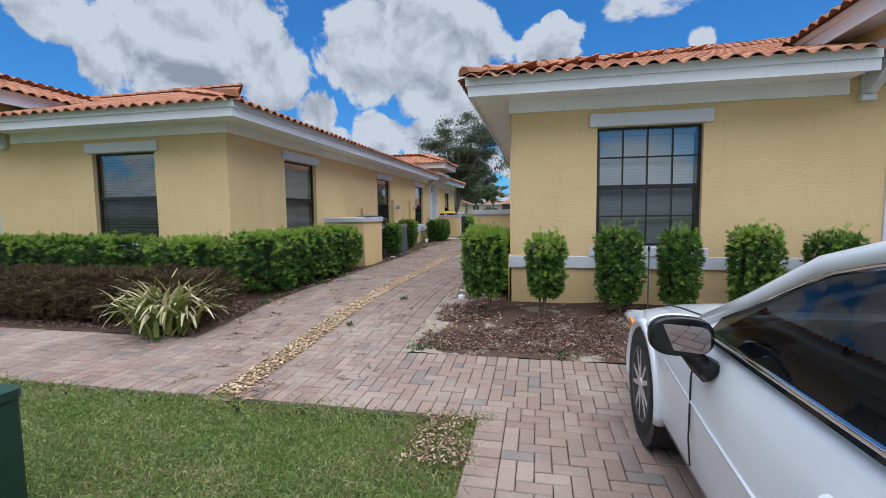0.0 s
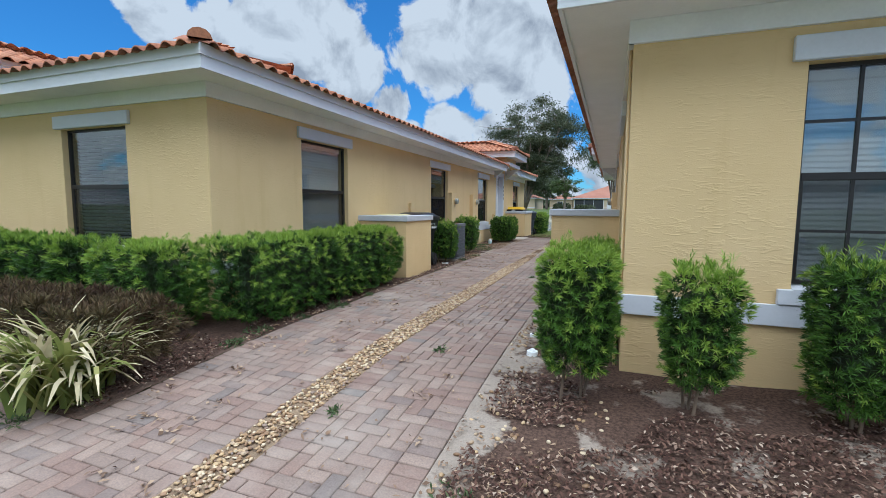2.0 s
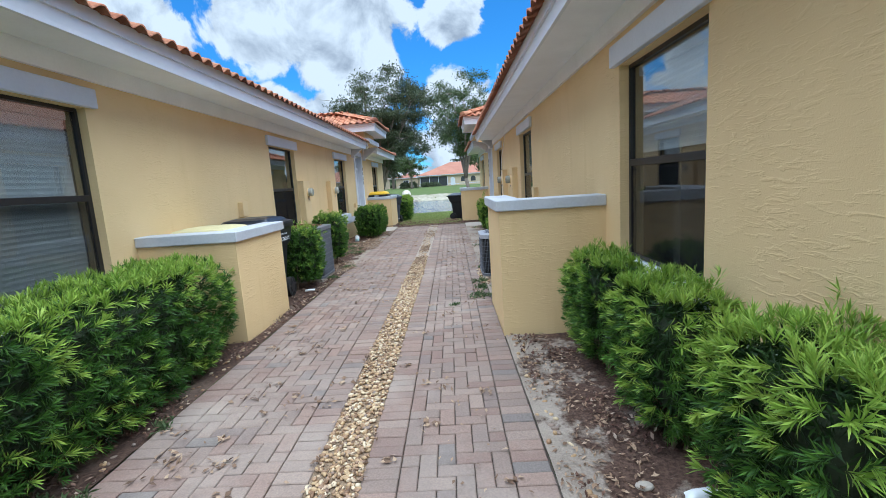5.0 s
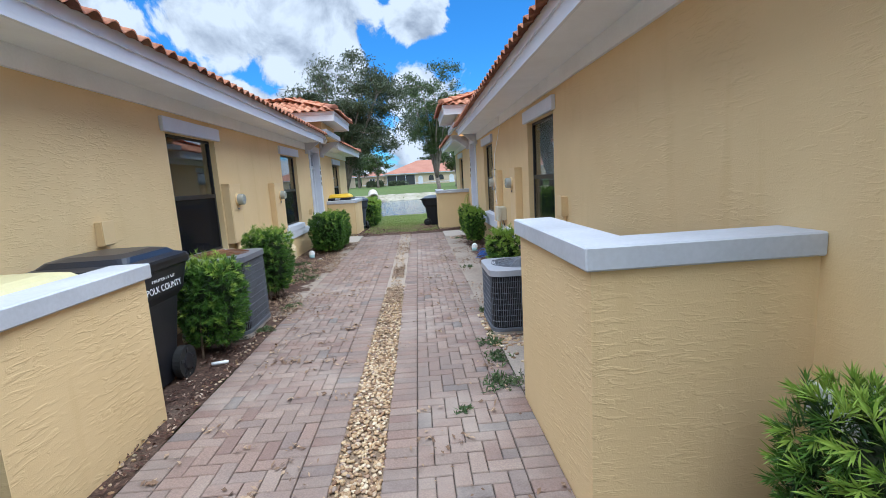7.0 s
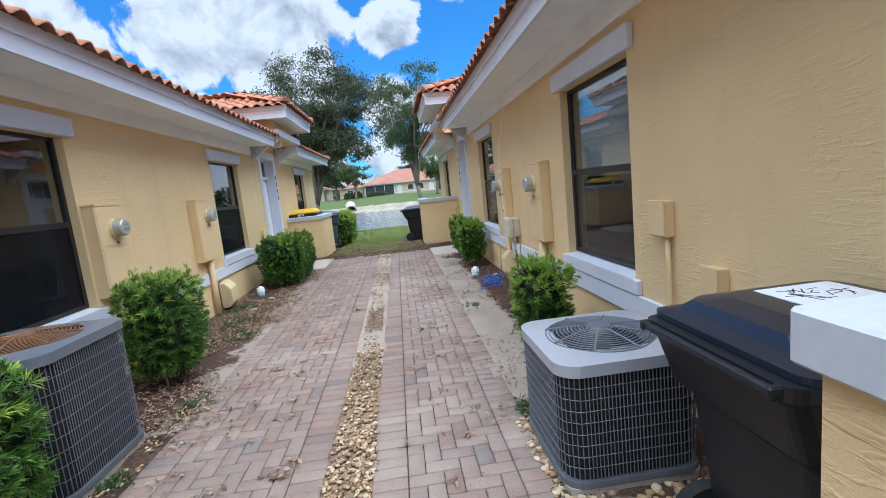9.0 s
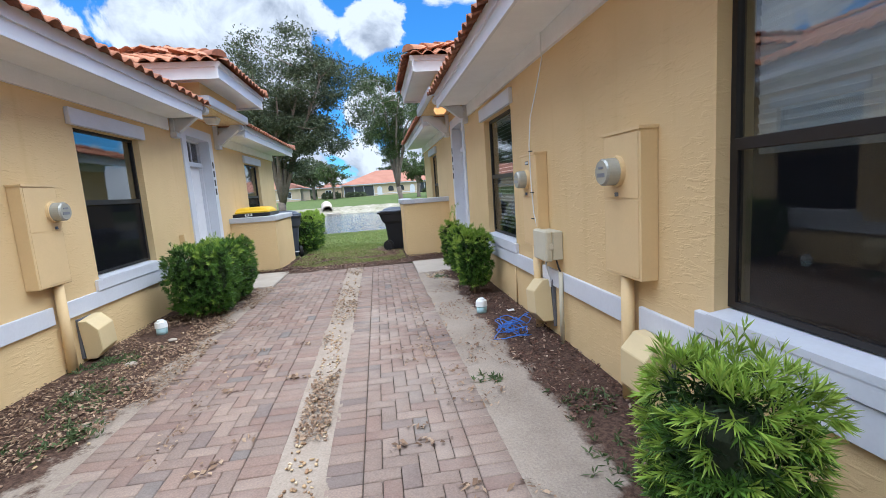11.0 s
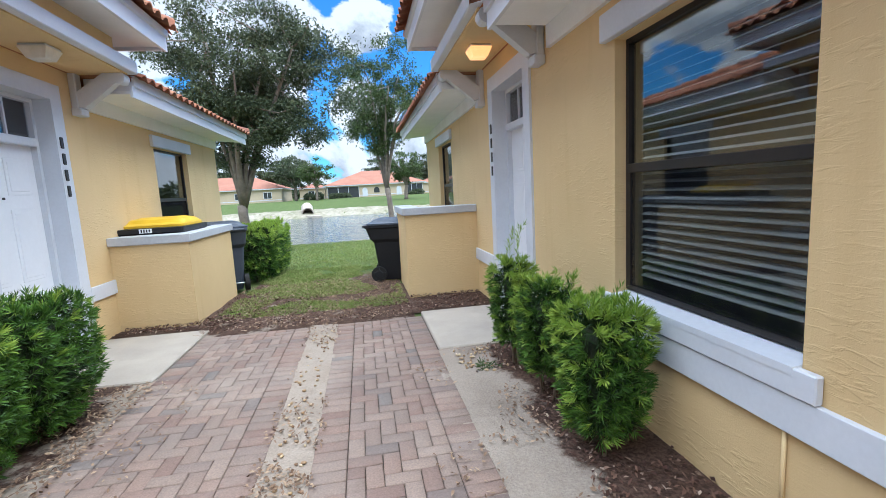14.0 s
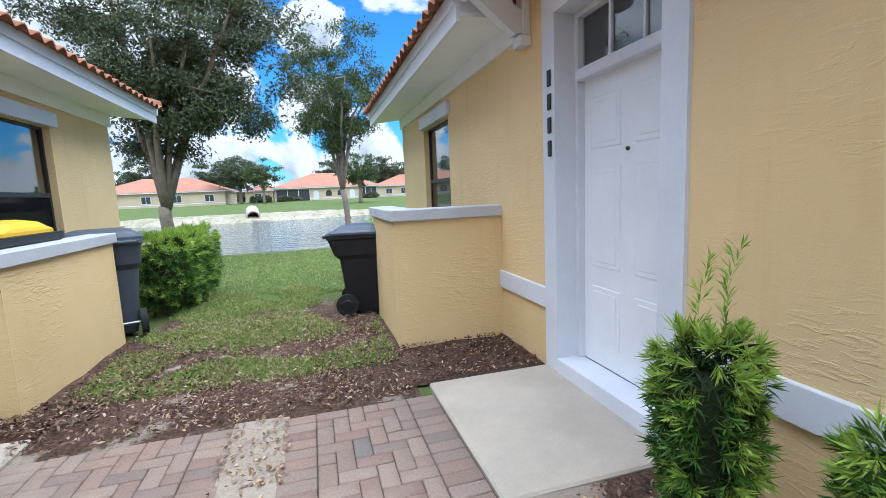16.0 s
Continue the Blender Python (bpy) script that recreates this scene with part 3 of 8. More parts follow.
def door(fr, c, label):
    """An entrance door deep in a white surround, with a transom window over a slab of six sunk fields."""
    count["d"] += 1
    d = thing("door_%d" % count["d"], label, "door", fr @ Vector((c, 0, G)), kind="structure")
    u0, u1, top = c - 0.68, c + 0.68, 2.86
    a, b = u0 + 0.17, u1 - 0.17
    dep = -0.19
    bm = bmesh.new()
    box(bm, u0, a, dep, 0.025, G - 0.1, top)
    box(bm, b, u1, dep, 0.025, G - 0.1, top)
    box(bm, a, b, dep, 0.025, 2.70, top)
    part("door_surround", bm, m_trim, d, "white surround", fr)
    bm = bmesh.new()
    box(bm, a, b, dep, 0.03, G - 0.1, 0.20)
    part("threshold", bm, m_trim, d, "", fr)
    bm = bmesh.new()
    box(bm, a, a + 0.04, dep - 0.01, dep + 0.05, 0.203, 2.697)
    box(bm, b - 0.04, b, dep - 0.01, dep + 0.05, 0.203, 2.697)
    box(bm, a + 0.04, b - 0.04, dep - 0.01, dep + 0.055, 2.66, 2.697)
    box(bm, a + 0.04, b - 0.04, dep - 0.01, dep + 0.07, 2.23, 2.31, 0.008)
    part("door_frame", bm, m_trim, d, "", fr)
    bm = bmesh.new()
    box(bm, a + 0.04, b - 0.04, dep - 0.04, dep - 0.005, 0.203, 2.232)
    sl = part("door_slab", bm, m_door, d, "white door with sunk fields", fr)
    mid = (a + b) / 2
    for z0, z1 in ((0.36, 0.78), (0.92, 1.62), (1.75, 2.10)):
        for s in (-1, 1):
            bm = bmesh.new()
            uu = sorted((mid + s * 0.07, mid + s * 0.385))
            for k in range(2):
                o = 0.035 * k
                box(bm, uu[0] + o, uu[1] - o, dep - 0.008, dep + (0.001 + 0.004 * k), z0 + o, z1 - o, 0.006)
            part("door_field", bm, m_door, sl, "", fr)
    bm = bmesh.new()
    cyl(bm, (mid, dep - 0.005, 1.72), (mid, dep + 0.008, 1.72), 0.012)
    part("peephole", bm, m_frame, sl, "", fr)
    bm = bmesh.new()
    cyl(bm, (a + 0.11, dep - 0.005, 1.06), (a + 0.11, dep + 0.045, 1.06), 0.03)
    bmesh.ops.create_uvsphere(bm, u_segments=12, v_segments=8, radius=0.032, matrix=Matrix.Translation((a + 0.11, dep + 0.06, 1.06)))
    part("door_knob", bm, m_steel, sl, "metal knob", fr, True)
    bm = bmesh.new()
    box(bm, a + 0.04, b - 0.04, dep, dep + 0.005, 2.31, 2.66)
    p = part("transom_pane", bm, m_glass, d, "", fr)
    p.visible_shadow = False
    for k in (1, 2):
        u = a + 0.04 + (b - a - 0.08) * k / 3
        bm = bmesh.new()
        box(bm, u - 0.011, u + 0.011, dep - 0.004, dep + 0.02, 2.312, 2.658)
        part("transom_bar", bm, m_trim, d, "", fr)
    # dark bars where the house number stands
    for k in range(4):
        bm = bmesh.new()
        z = 2.275 - 0.165 * k
        uu = u1 - 0.105
        box(bm, uu - 0.027, uu + 0.027, 0.0255, 0.036, z - 0.058, z + 0.058, 0.006)
        part("number_bar", bm, m_frame, d, "black number bar", fr)
    return d


m_steel = plain("brushed_steel", (0.55, 0.54, 0.52), 0.3, 0.1, 20, 80, 0.03, 1.0)

# one roof tile, two rolls of an S
TW, TL = 0.215, 0.37


def tile_mesh(material, cover=1.0):
    bm = bmesh.new()
    prof = []
    for i in range(9):
        a = i / 8
        x = (a - 0.5) * TW
        h = 0.044 * math.sin(min(1, a / 0.72) * math.pi) if a < 0.72 else -0.014 * math.sin((a - 0.72) / 0.28 * math.pi)
        prof.append((x, h))
    rows = []
    for y, dz in ((-0.04, 0.02), (TL, 0.0)):
        rows.append([bm.verts.new((x, y, h + dz)) for x, h in prof])
    under = [bm.verts.new((x, -0.04, h + 0.006)) for x, h in prof]
    for i in range(8):
        bm.faces.new((rows[0][i], rows[0][i + 1], rows[1][i + 1], rows[1][i]))
        bm.faces.new((under[i + 1], under[i], rows[0][i], rows[0][i + 1])[::-1])
    me = bpy.data.meshes.new("roof_tile")
    bm.normal_update()
    bm.to_mesh(me)
    bm.free()
    me.materials.append(material)
    for p in me.polygons:
        p.use_smooth = True
    return me


tile_me = tile_mesh(m_tile)
tile_v = np.array([v.co[:] for v in tile_me.vertices])
tile_f = np.array([p.vertices[:] for p in tile_me.polygons])
cap_bm = bmesh.new()
for k in range(7):
    a0 = math.pi * k / 6
    for y, r, dz in ((-0.03, 0.115, 0.02), (0.38, 0.095, 0.0)):
        cap_bm.verts.new((-r * math.cos(a0), y, r * 0.85 * math.sin(a0) + dz))
cap_bm.verts.ensure_lookup_table()
for k in range(6):
    v = cap_bm.verts
    cap_bm.faces.new((v[2 * k], v[2 * k + 1], v[2 * k + 3], v[2 * k + 2]))
cap_bm.faces.new([cap_bm.verts[2 * k] for k in range(7)])
cap_me = mesh_of(cap_bm, "ridge_tile", m_tile)
for p in cap_me.polygons:
    p.use_smooth = len(p.vertices) == 4


def slope_tiles(owner, e0, e1, inward, depth0, depth1, slope, z, courses, single=True, hips=(True, True), skip=()):
    """Tiles on one roof plane: eave from e0 to e1, rising along inward. depth limits by the hips at either end."""
    e0, e1, inward = Vector(e0), Vector(e1), Vector(inward)
    along = (e1 - e0)
    n = int(along.length / TW)
    along.normalize()
    up = (inward + Vector((0, 0, slope))).normalized()
    nor = along.cross(up)
    if nor.z < 0:
        nor = -nor
    xa = up.cross(nor)
    rot = Matrix((xa, up, nor)).transposed().to_4x4()
    length = (e1 - e0).length
    vs, fs = [], []
    base = 0
    for c in range(courses):
        s = c * (TL - 0.05)
        run = s / math.sqrt(1 + slope * slope)
        for i in range(n + 1):
            u = (i + 0.5) * length / (n + 1)
            if (hips[0] and u < run - 0.15) or (hips[1] and length - u < run - 0.15):
                continue
            if any(a < u < b and run < dd for a, b, dd in skip):
                continue
            p = e0 + along * u + Vector((0, 0, z)) + up * (s - 0.03)
            m = Matrix.Translation(p + Vector((0, 0, 0.002))) @ rot
            if c == 0 and single:
                piece("roof_tile", tile_me, owner, m)
            else:
                mm = np.array(m)
                vs.append(tile_v @ mm[:3, :3].T + mm[:3, 3])
                fs.append(tile_f + base)
                base += len(tile_v)
    if vs:
        ob = raw("roof_tile_field", np.vstack(vs), np.vstack(fs), m_tile_j, owner, True)
        tagged(ob, kind="stuff")


def ridge_line(owner, a, b):
    a, b = Vector(a), Vector(b)
    d = (b - a)
    n = max(1, int(d.length / 0.36))
    up = d.normalized()
    xa = up.cross(Vector((0, 0, 1))).normalized()
    nor = xa.cross(up)
    rot = Matrix((xa, up, nor)).transposed().to_4x4()
    for i in range(n):
        piece("ridge_tile", cap_me, owner, Matrix.Translation(a + d * (i / n) + Vector((0, 0, 0.015))) @ rot)


def eave_run(house, fr, u0, u1, m0=0.0, m1=0.0):
    """Soffit, fascia and frieze of one stretch; m0, m1: how far the ends run past for a mitred corner."""
    bm = bmesh.new()
    v = [(u0, 0), (u1, 0), (u1 + m1, OVER), (u0 - m0, OVER)]
    prism(bm, v, 2, TOP, TOP + 0.03)
    part("soffit", bm, m_soffit, house, "pale soffit boards", fr)
    for end, mitre, inset in ((u0, m0, 0.02), (u1, m1, -0.02)):
        if mitre == 0:
            bm = bmesh.new()
            box(bm, *sorted((end, end + inset)), 0.038, OVER - 0.002, TOP + 0.031, 3.04)
            part("eave_return", bm, m_fascia, house, "white eave end", fr)
    bm = bmesh.new()
    prism(bm, [(u0 - m0, OVER), (u1 + m1, OVER), (u1 + m1 * (1 + 0.03 / OVER), OVER + 0.03), (u0 - m0 * (1 + 0.03 / OVER), OVER + 0.03)], 2, TOP - 0.04, 3.0)
    e0, e1 = (m0 * 0.06 / OVER, m1 * 0.06 / OVER)
    prism(bm, [(u0 - m0 - e0 / 2, OVER + 0.028), (u1 + m1 + e1 / 2, OVER + 0.028), (u1 + m1 + e1, OVER + 0.055), (u0 - m0 - e0, OVER + 0.055)], 2, 2.96, 3.07)
    part("fascia", bm, m_fascia, house, "white metal fascia", fr)
    bm = bmesh.new()
    box(bm, u0 - (0.033 if m0 else 0), u1 + (0.033 if m1 else 0), 0, 0.036, TOP - 0.175, TOP - 0.001)
    part("frieze", bm, m_frieze, house, "white frieze board", fr)


def band_run(house, fr, u0, u1):
    bm = bmesh.new()
    box(bm, u0, u1, 0, 0.03, 0.56, 0.722, 0.004)
    part("band", bm, m_trim, house, "white wall band", fr)


def portico(house, fr, c, lamp_on):
    """Small tower over a door: awning slab on two brackets, stuccoed block, boxed eave and hipped tile roof."""
    bm = bmesh.new()
    box(bm, c - 1.05, c + 1.05, -0.3, 0.64, 3.06, 3.20, 0.01)
    part("awning", bm, m_trim, house, "white awning slab", fr)
    bm = bmesh.new()
    box(bm, c - 0.98, c + 0.98, 0.026, 0.56, 3.045, 3.062)
    box(bm, c - 1.04, c + 1.04, -0.3, 0.002, TOP, 3.06)
    part("awning_ceiling", bm, m_stucco, house, "", fr)
    bm = bmesh.new()
    box(bm, c - 0.92, c + 0.92, -3.0, 0.48, 3.2, 3.5)
    part("tower_wall", bm, m_stucco, house, "", fr)
    bm = bmesh.new()
    box(bm, c - 1.24, c + 1.24, -3.0, 0.86, 3.42, 3.45)
    part("tower_soffit", bm, m_soffit, house, "", fr)
    for x0, x1, y0, y1 in ((c - 1.27, c + 1.27, 0.86, 0.89), (c - 1.27, c - 1.24, -3.0, 0.858), (c + 1.24, c + 1.27, -3.0, 0.858)):
        bm = bmesh.new()
        sx = 0.028 if x1 < c else -0.028
        if y1 > 0.86:
            prism(bm, [(0.86, 3.38), (0.89, 3.38), (0.89, 3.535), (0.918, 3.545), (0.918, 3.62), (0.86, 3.62)], 0, x0 - 0.028, x1 + 0.028)
        else:
            o, i = (x0, x1) if x1 < c else (x1, x0)
            prism(bm, [(i, 3.38), (o, 3.38), (o, 3.535), (o - sx, 3.545), (o - sx, 3.62), (i, 3.62)], 1, y0, y1)
        part("tower_fascia", bm, m_fascia, house, "white metal fascia", fr)
    z = 3.62
    hw, s = 1.30, 0.36
    bm = bmesh.new()
    q = [(c - hw, 0.92, z), (c + hw, 0.92, z), (c + hw, -3.4, z), (c - hw, -3.4, z), (c, 0.92 - hw, z + hw * s), (c, -3.4, z + hw * s)]
    vv = [bm.verts.new(p) for p in q]
    for f in ((0, 1, 4), (1, 2, 5, 4), (0, 4, 5, 3), (3, 5, 2), (0, 3, 2, 1)):
        bm.faces.new([vv[i] for i in f])
    roof = part("tower_roof", bm, m_tile_j, house, "terracotta tile roof", fr)
    w = lambda u, o, zz=0.0: fr @ Vector((u, o, zz))
    def vec(u, o):
        return (fr.to_3x3() @ Vector((u, o, 0)))
    slope_tiles(house, w(c - hw, 0.96), w(c + hw, 0.96), vec(0, -1), 0, 0, s, z, 5, True)
    slope_tiles(house, w(c - hw - 0.04, 0.92), w(c - hw - 0.04, -2.4), vec(1, 0), 0, 0, s, z, 5, True, (True, False))
    slope_tiles(house, w(c + hw + 0.04, 0.92), w(c + hw + 0.04, -2.4), vec(-1, 0), 0, 0, s, z, 5, True, (True, False))
    ridge_line(house, w(c - hw, 0.92, z + 0.03), w(c, 0.92 - hw, z + hw * s + 0.03))
    ridge_line(house, w(c + hw, 0.92, z + 0.03), w(c, 0.92 - hw, z + hw * s + 0.03))
    ridge_line(house, w(c, 0.92 - hw, z + hw * s + 0.03), w(c, -3.0, z + hw * s + 0.03))
    for u in (c - 0.95, c + 0.95):
        bm = bmesh.new()
        box(bm, u - 0.06, u + 0.06, 0.0, 0.07, 2.60, 3.06, 0.01)
        box(bm, u - 0.075, u + 0.075, 0.0, 0.10, 2.60, 2.68, 0.008)
        prism(bm, [(0.05, 2.70), (0.13, 2.68), (0.50, 2.97), (0.54, 3.06), (0.36, 3.06), (0.05, 2.84)], 0, u - 0.05, u + 0.05)
        cyl(bm, (u - 0.062, 0.50, 2.995), (u + 0.062, 0.50, 2.995), 0.065)
        part("bracket", bm, m_trim, house, "white timber bracket", fr)
    lp = thing("ceiling_lamp", "square frosted glass lamp under the awning" + (", lit warm" if lamp_on else ", unlit"), "lamp", w(c, 0.30, 2.94), "porch lamps")
    bm = bmesh.new()
    box(bm, c - 0.11, c + 0.11, 0.19, 0.41, 3.02, 3.045, 0.005)
    part("lamp_base", bm, m_trim, lp, "", fr)
    bm = bmesh.new()
    lo = [(c - 0.075, 0.225), (c + 0.075, 0.225), (c + 0.075, 0.375), (c - 0.075, 0.375)]
    hi = [(c - 0.115, 0.185), (c + 0.115, 0.185), (c + 0.115, 0.415), (c - 0.115, 0.415)]
    a = [bm.verts.new((x, y, 2.93)) for x, y in lo]
    b = [bm.verts.new((x, y, 3.02)) for x, y in hi]
    bm.faces.new(a)
    for i in range(4):
        bm.faces.new((a[i], a[(i + 1) % 4], b[(i + 1) % 4], b[i]))
    part("lamp_shade", bm, m_lamp_on if lamp_on else m_lamp_off, lp, "frosted glass shade", fr)


def lamp_mat(name, glow):
    n = Nodes(name)
    n.b.inputs["Emission Color"].default_value = rgb(1.0, 0.42, 0.10)
    n.b.inputs["Emission Strength"].default_value = glow
    return n.done(n.ramp(n.noise(20), (0.3, rgb(0.7, 0.66, 0.58)), (0.7, rgb(0.8, 0.76, 0.68))), 0.35)


m_lamp_on, m_lamp_off = lamp_mat("lit_frosted_glass", 0.5), lamp_mat("frosted_glass", 0.0)


def main_roof(house, x0, x1, y0, y1, sides, skip):
    """Hipped roof over the eave rectangle, tiled on the named sides."""
    z = 3.045
    half = (y1 - y0) / 2
    rise = half * SLOPE
    bm = bmesh.new()
    q = [(x0, y0, z), (x1, y0, z), (x1, y1, z), (x0, y1, z), (x0 + half, y0 + half, z + rise), (x1 - half, y0 + half, z + rise)]
    vv = [bm.verts.new(p) for p in q]
    for f in ((0, 1, 5, 4), (1, 2, 5), (2, 3, 4, 5), (3, 0, 4), (0, 3, 2, 1)):
        bm.faces.new([vv[i] for i in f])
    part("roof", bm, m_tile_j, house, "terracotta tile roof")
    e = 0.035
    if "west" in sides:
        slope_tiles(house, (x0 - e, y0, 0), (x0 - e, y1, 0), (1, 0, 0), 0, 0, SLOPE, z, 14, True, (True, True), skip.get("west", ()))
    if "east" in sides:
        slope_tiles(house, (x1 + e, y0, 0), (x1 + e, y1, 0), (-1, 0, 0), 0, 0, SLOPE, z, 14, True, (True, True), skip.get("east", ()))
    if "south" in sides:
        slope_tiles(house, (x0, y0 - e, 0), (x1, y0 - e, 0), (0, 1, 0), 0, 0, SLOPE, z, 20, True, (True, True), skip.get("south", ()))
    if "north" in sides:
        slope_tiles(house, (x0, y1 + e, 0), (x1, y1 + e, 0), (0, -1, 0), 0, 0, SLOPE, z, 3, True)
    for a, b in ((0, 4), (1, 5), (2, 5), (3, 4), (4, 5)):
        ridge_line(house, Vector(q[a]) + Vector((0, 0, 0.03)), Vector(q[b]) + Vector((0, 0, 0.03)))


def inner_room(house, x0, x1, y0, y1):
    # Added stand-in walls, floor and ceiling, toned dark so the panes look unlit inside.
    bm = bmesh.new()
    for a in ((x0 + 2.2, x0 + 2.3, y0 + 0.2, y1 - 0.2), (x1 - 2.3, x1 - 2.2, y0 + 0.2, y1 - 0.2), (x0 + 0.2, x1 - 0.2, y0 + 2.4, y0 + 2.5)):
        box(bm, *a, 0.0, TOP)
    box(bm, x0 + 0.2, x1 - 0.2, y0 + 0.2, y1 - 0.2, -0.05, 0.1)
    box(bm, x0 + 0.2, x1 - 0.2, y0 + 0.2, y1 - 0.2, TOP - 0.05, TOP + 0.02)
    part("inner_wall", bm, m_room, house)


def hole(c, width=1.3):
    return (c - width / 2, c + width / 2, SILL - 0.06, HEAD)


def door_hole(c):
    return (c - 0.68, c + 0.68, G - 0.1, 2.86)


def house_east():
    h = thing("house", "single-storey yellow stucco house with terracotta tile roof", "house", (8, 17, 0), "courtyard houses")
    fa, fs = wall_frame("alley_east"), wall_frame("south_east")
    wins = (8.86, 14.29, 18.80, 25.35)
    dc, sc, sd_ = 21.53, 1.37, 4.70
    wall_part(h, fa, YR + 0.2, ENDR, [hole(c) for c in wins] + [door_hole(dc)])
    wall_part(h, fs, XR, EASTX, [hole(sc), door_hole(sd_)])
    bm = bmesh.new()
    box(bm, XR, EASTX, ENDR, ENDR + 0.2, -0.5, TOP)
    box(bm, EASTX, EASTX + 0.2, YR, ENDR + 0.2, -0.5, TOP)
    part("wall", bm, m_stucco, h)
    eave_run(h, fa, YR, dc - 1.12, OVER)
    eave_run(h, fa, dc + 1.12, ENDR + 0.2, 0, OVER)
    eave_run(h, fs, XR, sd_ - 1.12, OVER, 0)
    eave_run(h, fs, sd_ + 1.12, EASTX, 0, OVER)
    for a, b in ((YR - 0.03, 9.88), (10.10, 15.55), (15.68, 17.24), (17.34, dc - 0.68), (dc + 0.68, 23.1), (23.32, ENDR + 0.2)):
        band_run(h, fa, a, b)
    band_run(h, fs, XR + 0.001, sd_ - 0.68)
    band_run(h, fs, sd_ + 0.68, EASTX)
    portico(h, fa, dc, True)
    portico(h, fs, sd_, False)
    main_roof(h, XR - OVER - 0.05, EASTX + OVER, YR - OVER - 0.05, ENDR + 0.2 + OVER, ("west", "south"),
              {"west": [(dc - 1.1 - (YR - OVER), dc + 1.1 - (YR - OVER), 0.9)], "south": [(sd_ - 1.1 - (XR - OVER), sd_ + 1.1 - (XR - OVER), 0.9)]})
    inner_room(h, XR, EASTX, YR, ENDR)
    window(fa, wins[0], label="dark framed window with white blind in yellow wall", blind=(1.75, 70, 0.043))
    window(fa, wins[1], label="dark framed window with white blind half drawn", blind=(1.62, 60, 0.043))
    window(fa, wins[2], label="dark framed window with open white slat blinds", blind=(SILL + 0.06, -36, 0.05))
    window(fa, wins[3], label="dark framed window with white blinds", blind=(SILL + 0.06, 40, 0.048))
    window(fs, sc, grid=True, label="dark gridded window with closed pale blinds", blind=(SILL + 0.02, 78, 0.043))
    door(fa, dc, "white entrance door with transom in white surround")
    door(fs, sd_, "white entrance door with transom in white surround")


def house_west():
    h = thing("house", "single-storey yellow stucco house with terracotta tile roof", "house", (-13, 17, 0), "courtyard houses")
    fa, fs = wall_frame("alley_west"), wall_frame("south_west")
    wins = (9.02, 14.36, 18.86, 24.95)
    dc, sc, sd_ = 21.53, -7.12, -10.65
    wall_part(h, fa, YL + 0.2, ENDL, [hole(c) for c in wins] + [door_hole(dc)])
    wall_part(h, fs, WESTX, XL, [hole(sc), door_hole(sd_)])
    bm = bmesh.new()
    box(bm, WESTX, XL, ENDL, ENDL + 0.2, -0.5, TOP)
    box(bm, WESTX - 0.2, WESTX, YL, ENDL + 0.2, -0.5, TOP)
    part("wall", bm, m_stucco, h)
    eave_run(h, fa, YL, dc - 1.12, OVER)
    eave_run(h, fa, dc + 1.12, ENDL + 0.2, 0, OVER)
    eave_run(h, fs, WESTX, sd_ - 1.12, OVER, 0)
    eave_run(h, fs, sd_ + 1.12, XL, 0, OVER)
    for a, b in ((YL - 0.03, 10.04), (10.25, 15.22), (15.34, 17.44), (17.56, dc - 0.68), (dc + 0.68, 22.93), (23.15, ENDL + 0.2)):
        band_run(h, fa, a, b)
    band_run(h, fs, sd_ + 0.68, XL - 0.001)
    band_run(h, fs, WESTX, sd_ - 0.68)
    portico(h, fa, dc, False)
    portico(h, fs, sd_, False)
    x0 = WESTX - 0.2 - OVER
    main_roof(h, x0, XL + OVER + 0.05, YL - OVER - 0.05, ENDL + 0.2 + OVER, ("east", "south"),
              {"east": [(dc - 1.1 - (YL - OVER), dc + 1.1 - (YL - OVER), 0.9)], "south": [(sd_ - 1.1 - x0, sd_ + 1.1 - x0, 0.9)]})
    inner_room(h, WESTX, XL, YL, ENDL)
    window(fa, wins[0], label="dark framed window with pale blinds drawn", blind=(SILL + 0.05, 60, 0.045))
    window(fa, wins[1], label="dark framed window with dark room behind")
    window(fa, wins[2], label="dark framed window with dark room behind")
    window(fa, wins[3], label="dark framed window with dark room behind")
    window(fs, sc, label="dark framed window with slat blinds", blind=(SILL + 0.05, 20, 0.05))
    door(fa, dc, "white entrance door with transom in white surround")
    door(fs, sd_, "white entrance door with transom in white surround")


house_east()
house_west()


# ---- low L-shaped walls ----
def low_wall(sx, x_wall, x_out, y0, y1, top, label):
    t = thing("low_wall", label, "wall", (x_out, y0, G), "low courtyard walls")
    s = 1 if x_out > x_wall else -1
    base = -0.4
    bm = bmesh.new()
    prism(bm, [(x_wall, y0), (x_out, y0), (x_out, y1), (x_out - s * 0.2, y1), (x_out - s * 0.2, y0 + 0.2), (x_wall, y0 + 0.2)], 2, base, top - 0.105)
    part("wall_body", bm, m_stucco, t)
    bm = bmesh.new()
    o = 0.035
    prism(bm, [(x_wall, y0 - o), (x_out + s * o, y0 - o), (x_out + s * o, y1 + o), (x_out - s * (0.2 + o), y1 + o), (x_out - s * (0.2 + o), y0 + 0.2 + o), (x_wall, y0 + 0.2 + o)], 2, top - 0.105, top)
    bmesh.ops.recalc_face_normals(bm, faces=bm.faces)
    bmesh.ops.bevel(bm, geom=list(bm.edges), offset=0.008, segments=1, affect='EDGES')
    part("coping", bm, m_coping, t, "white painted coping")


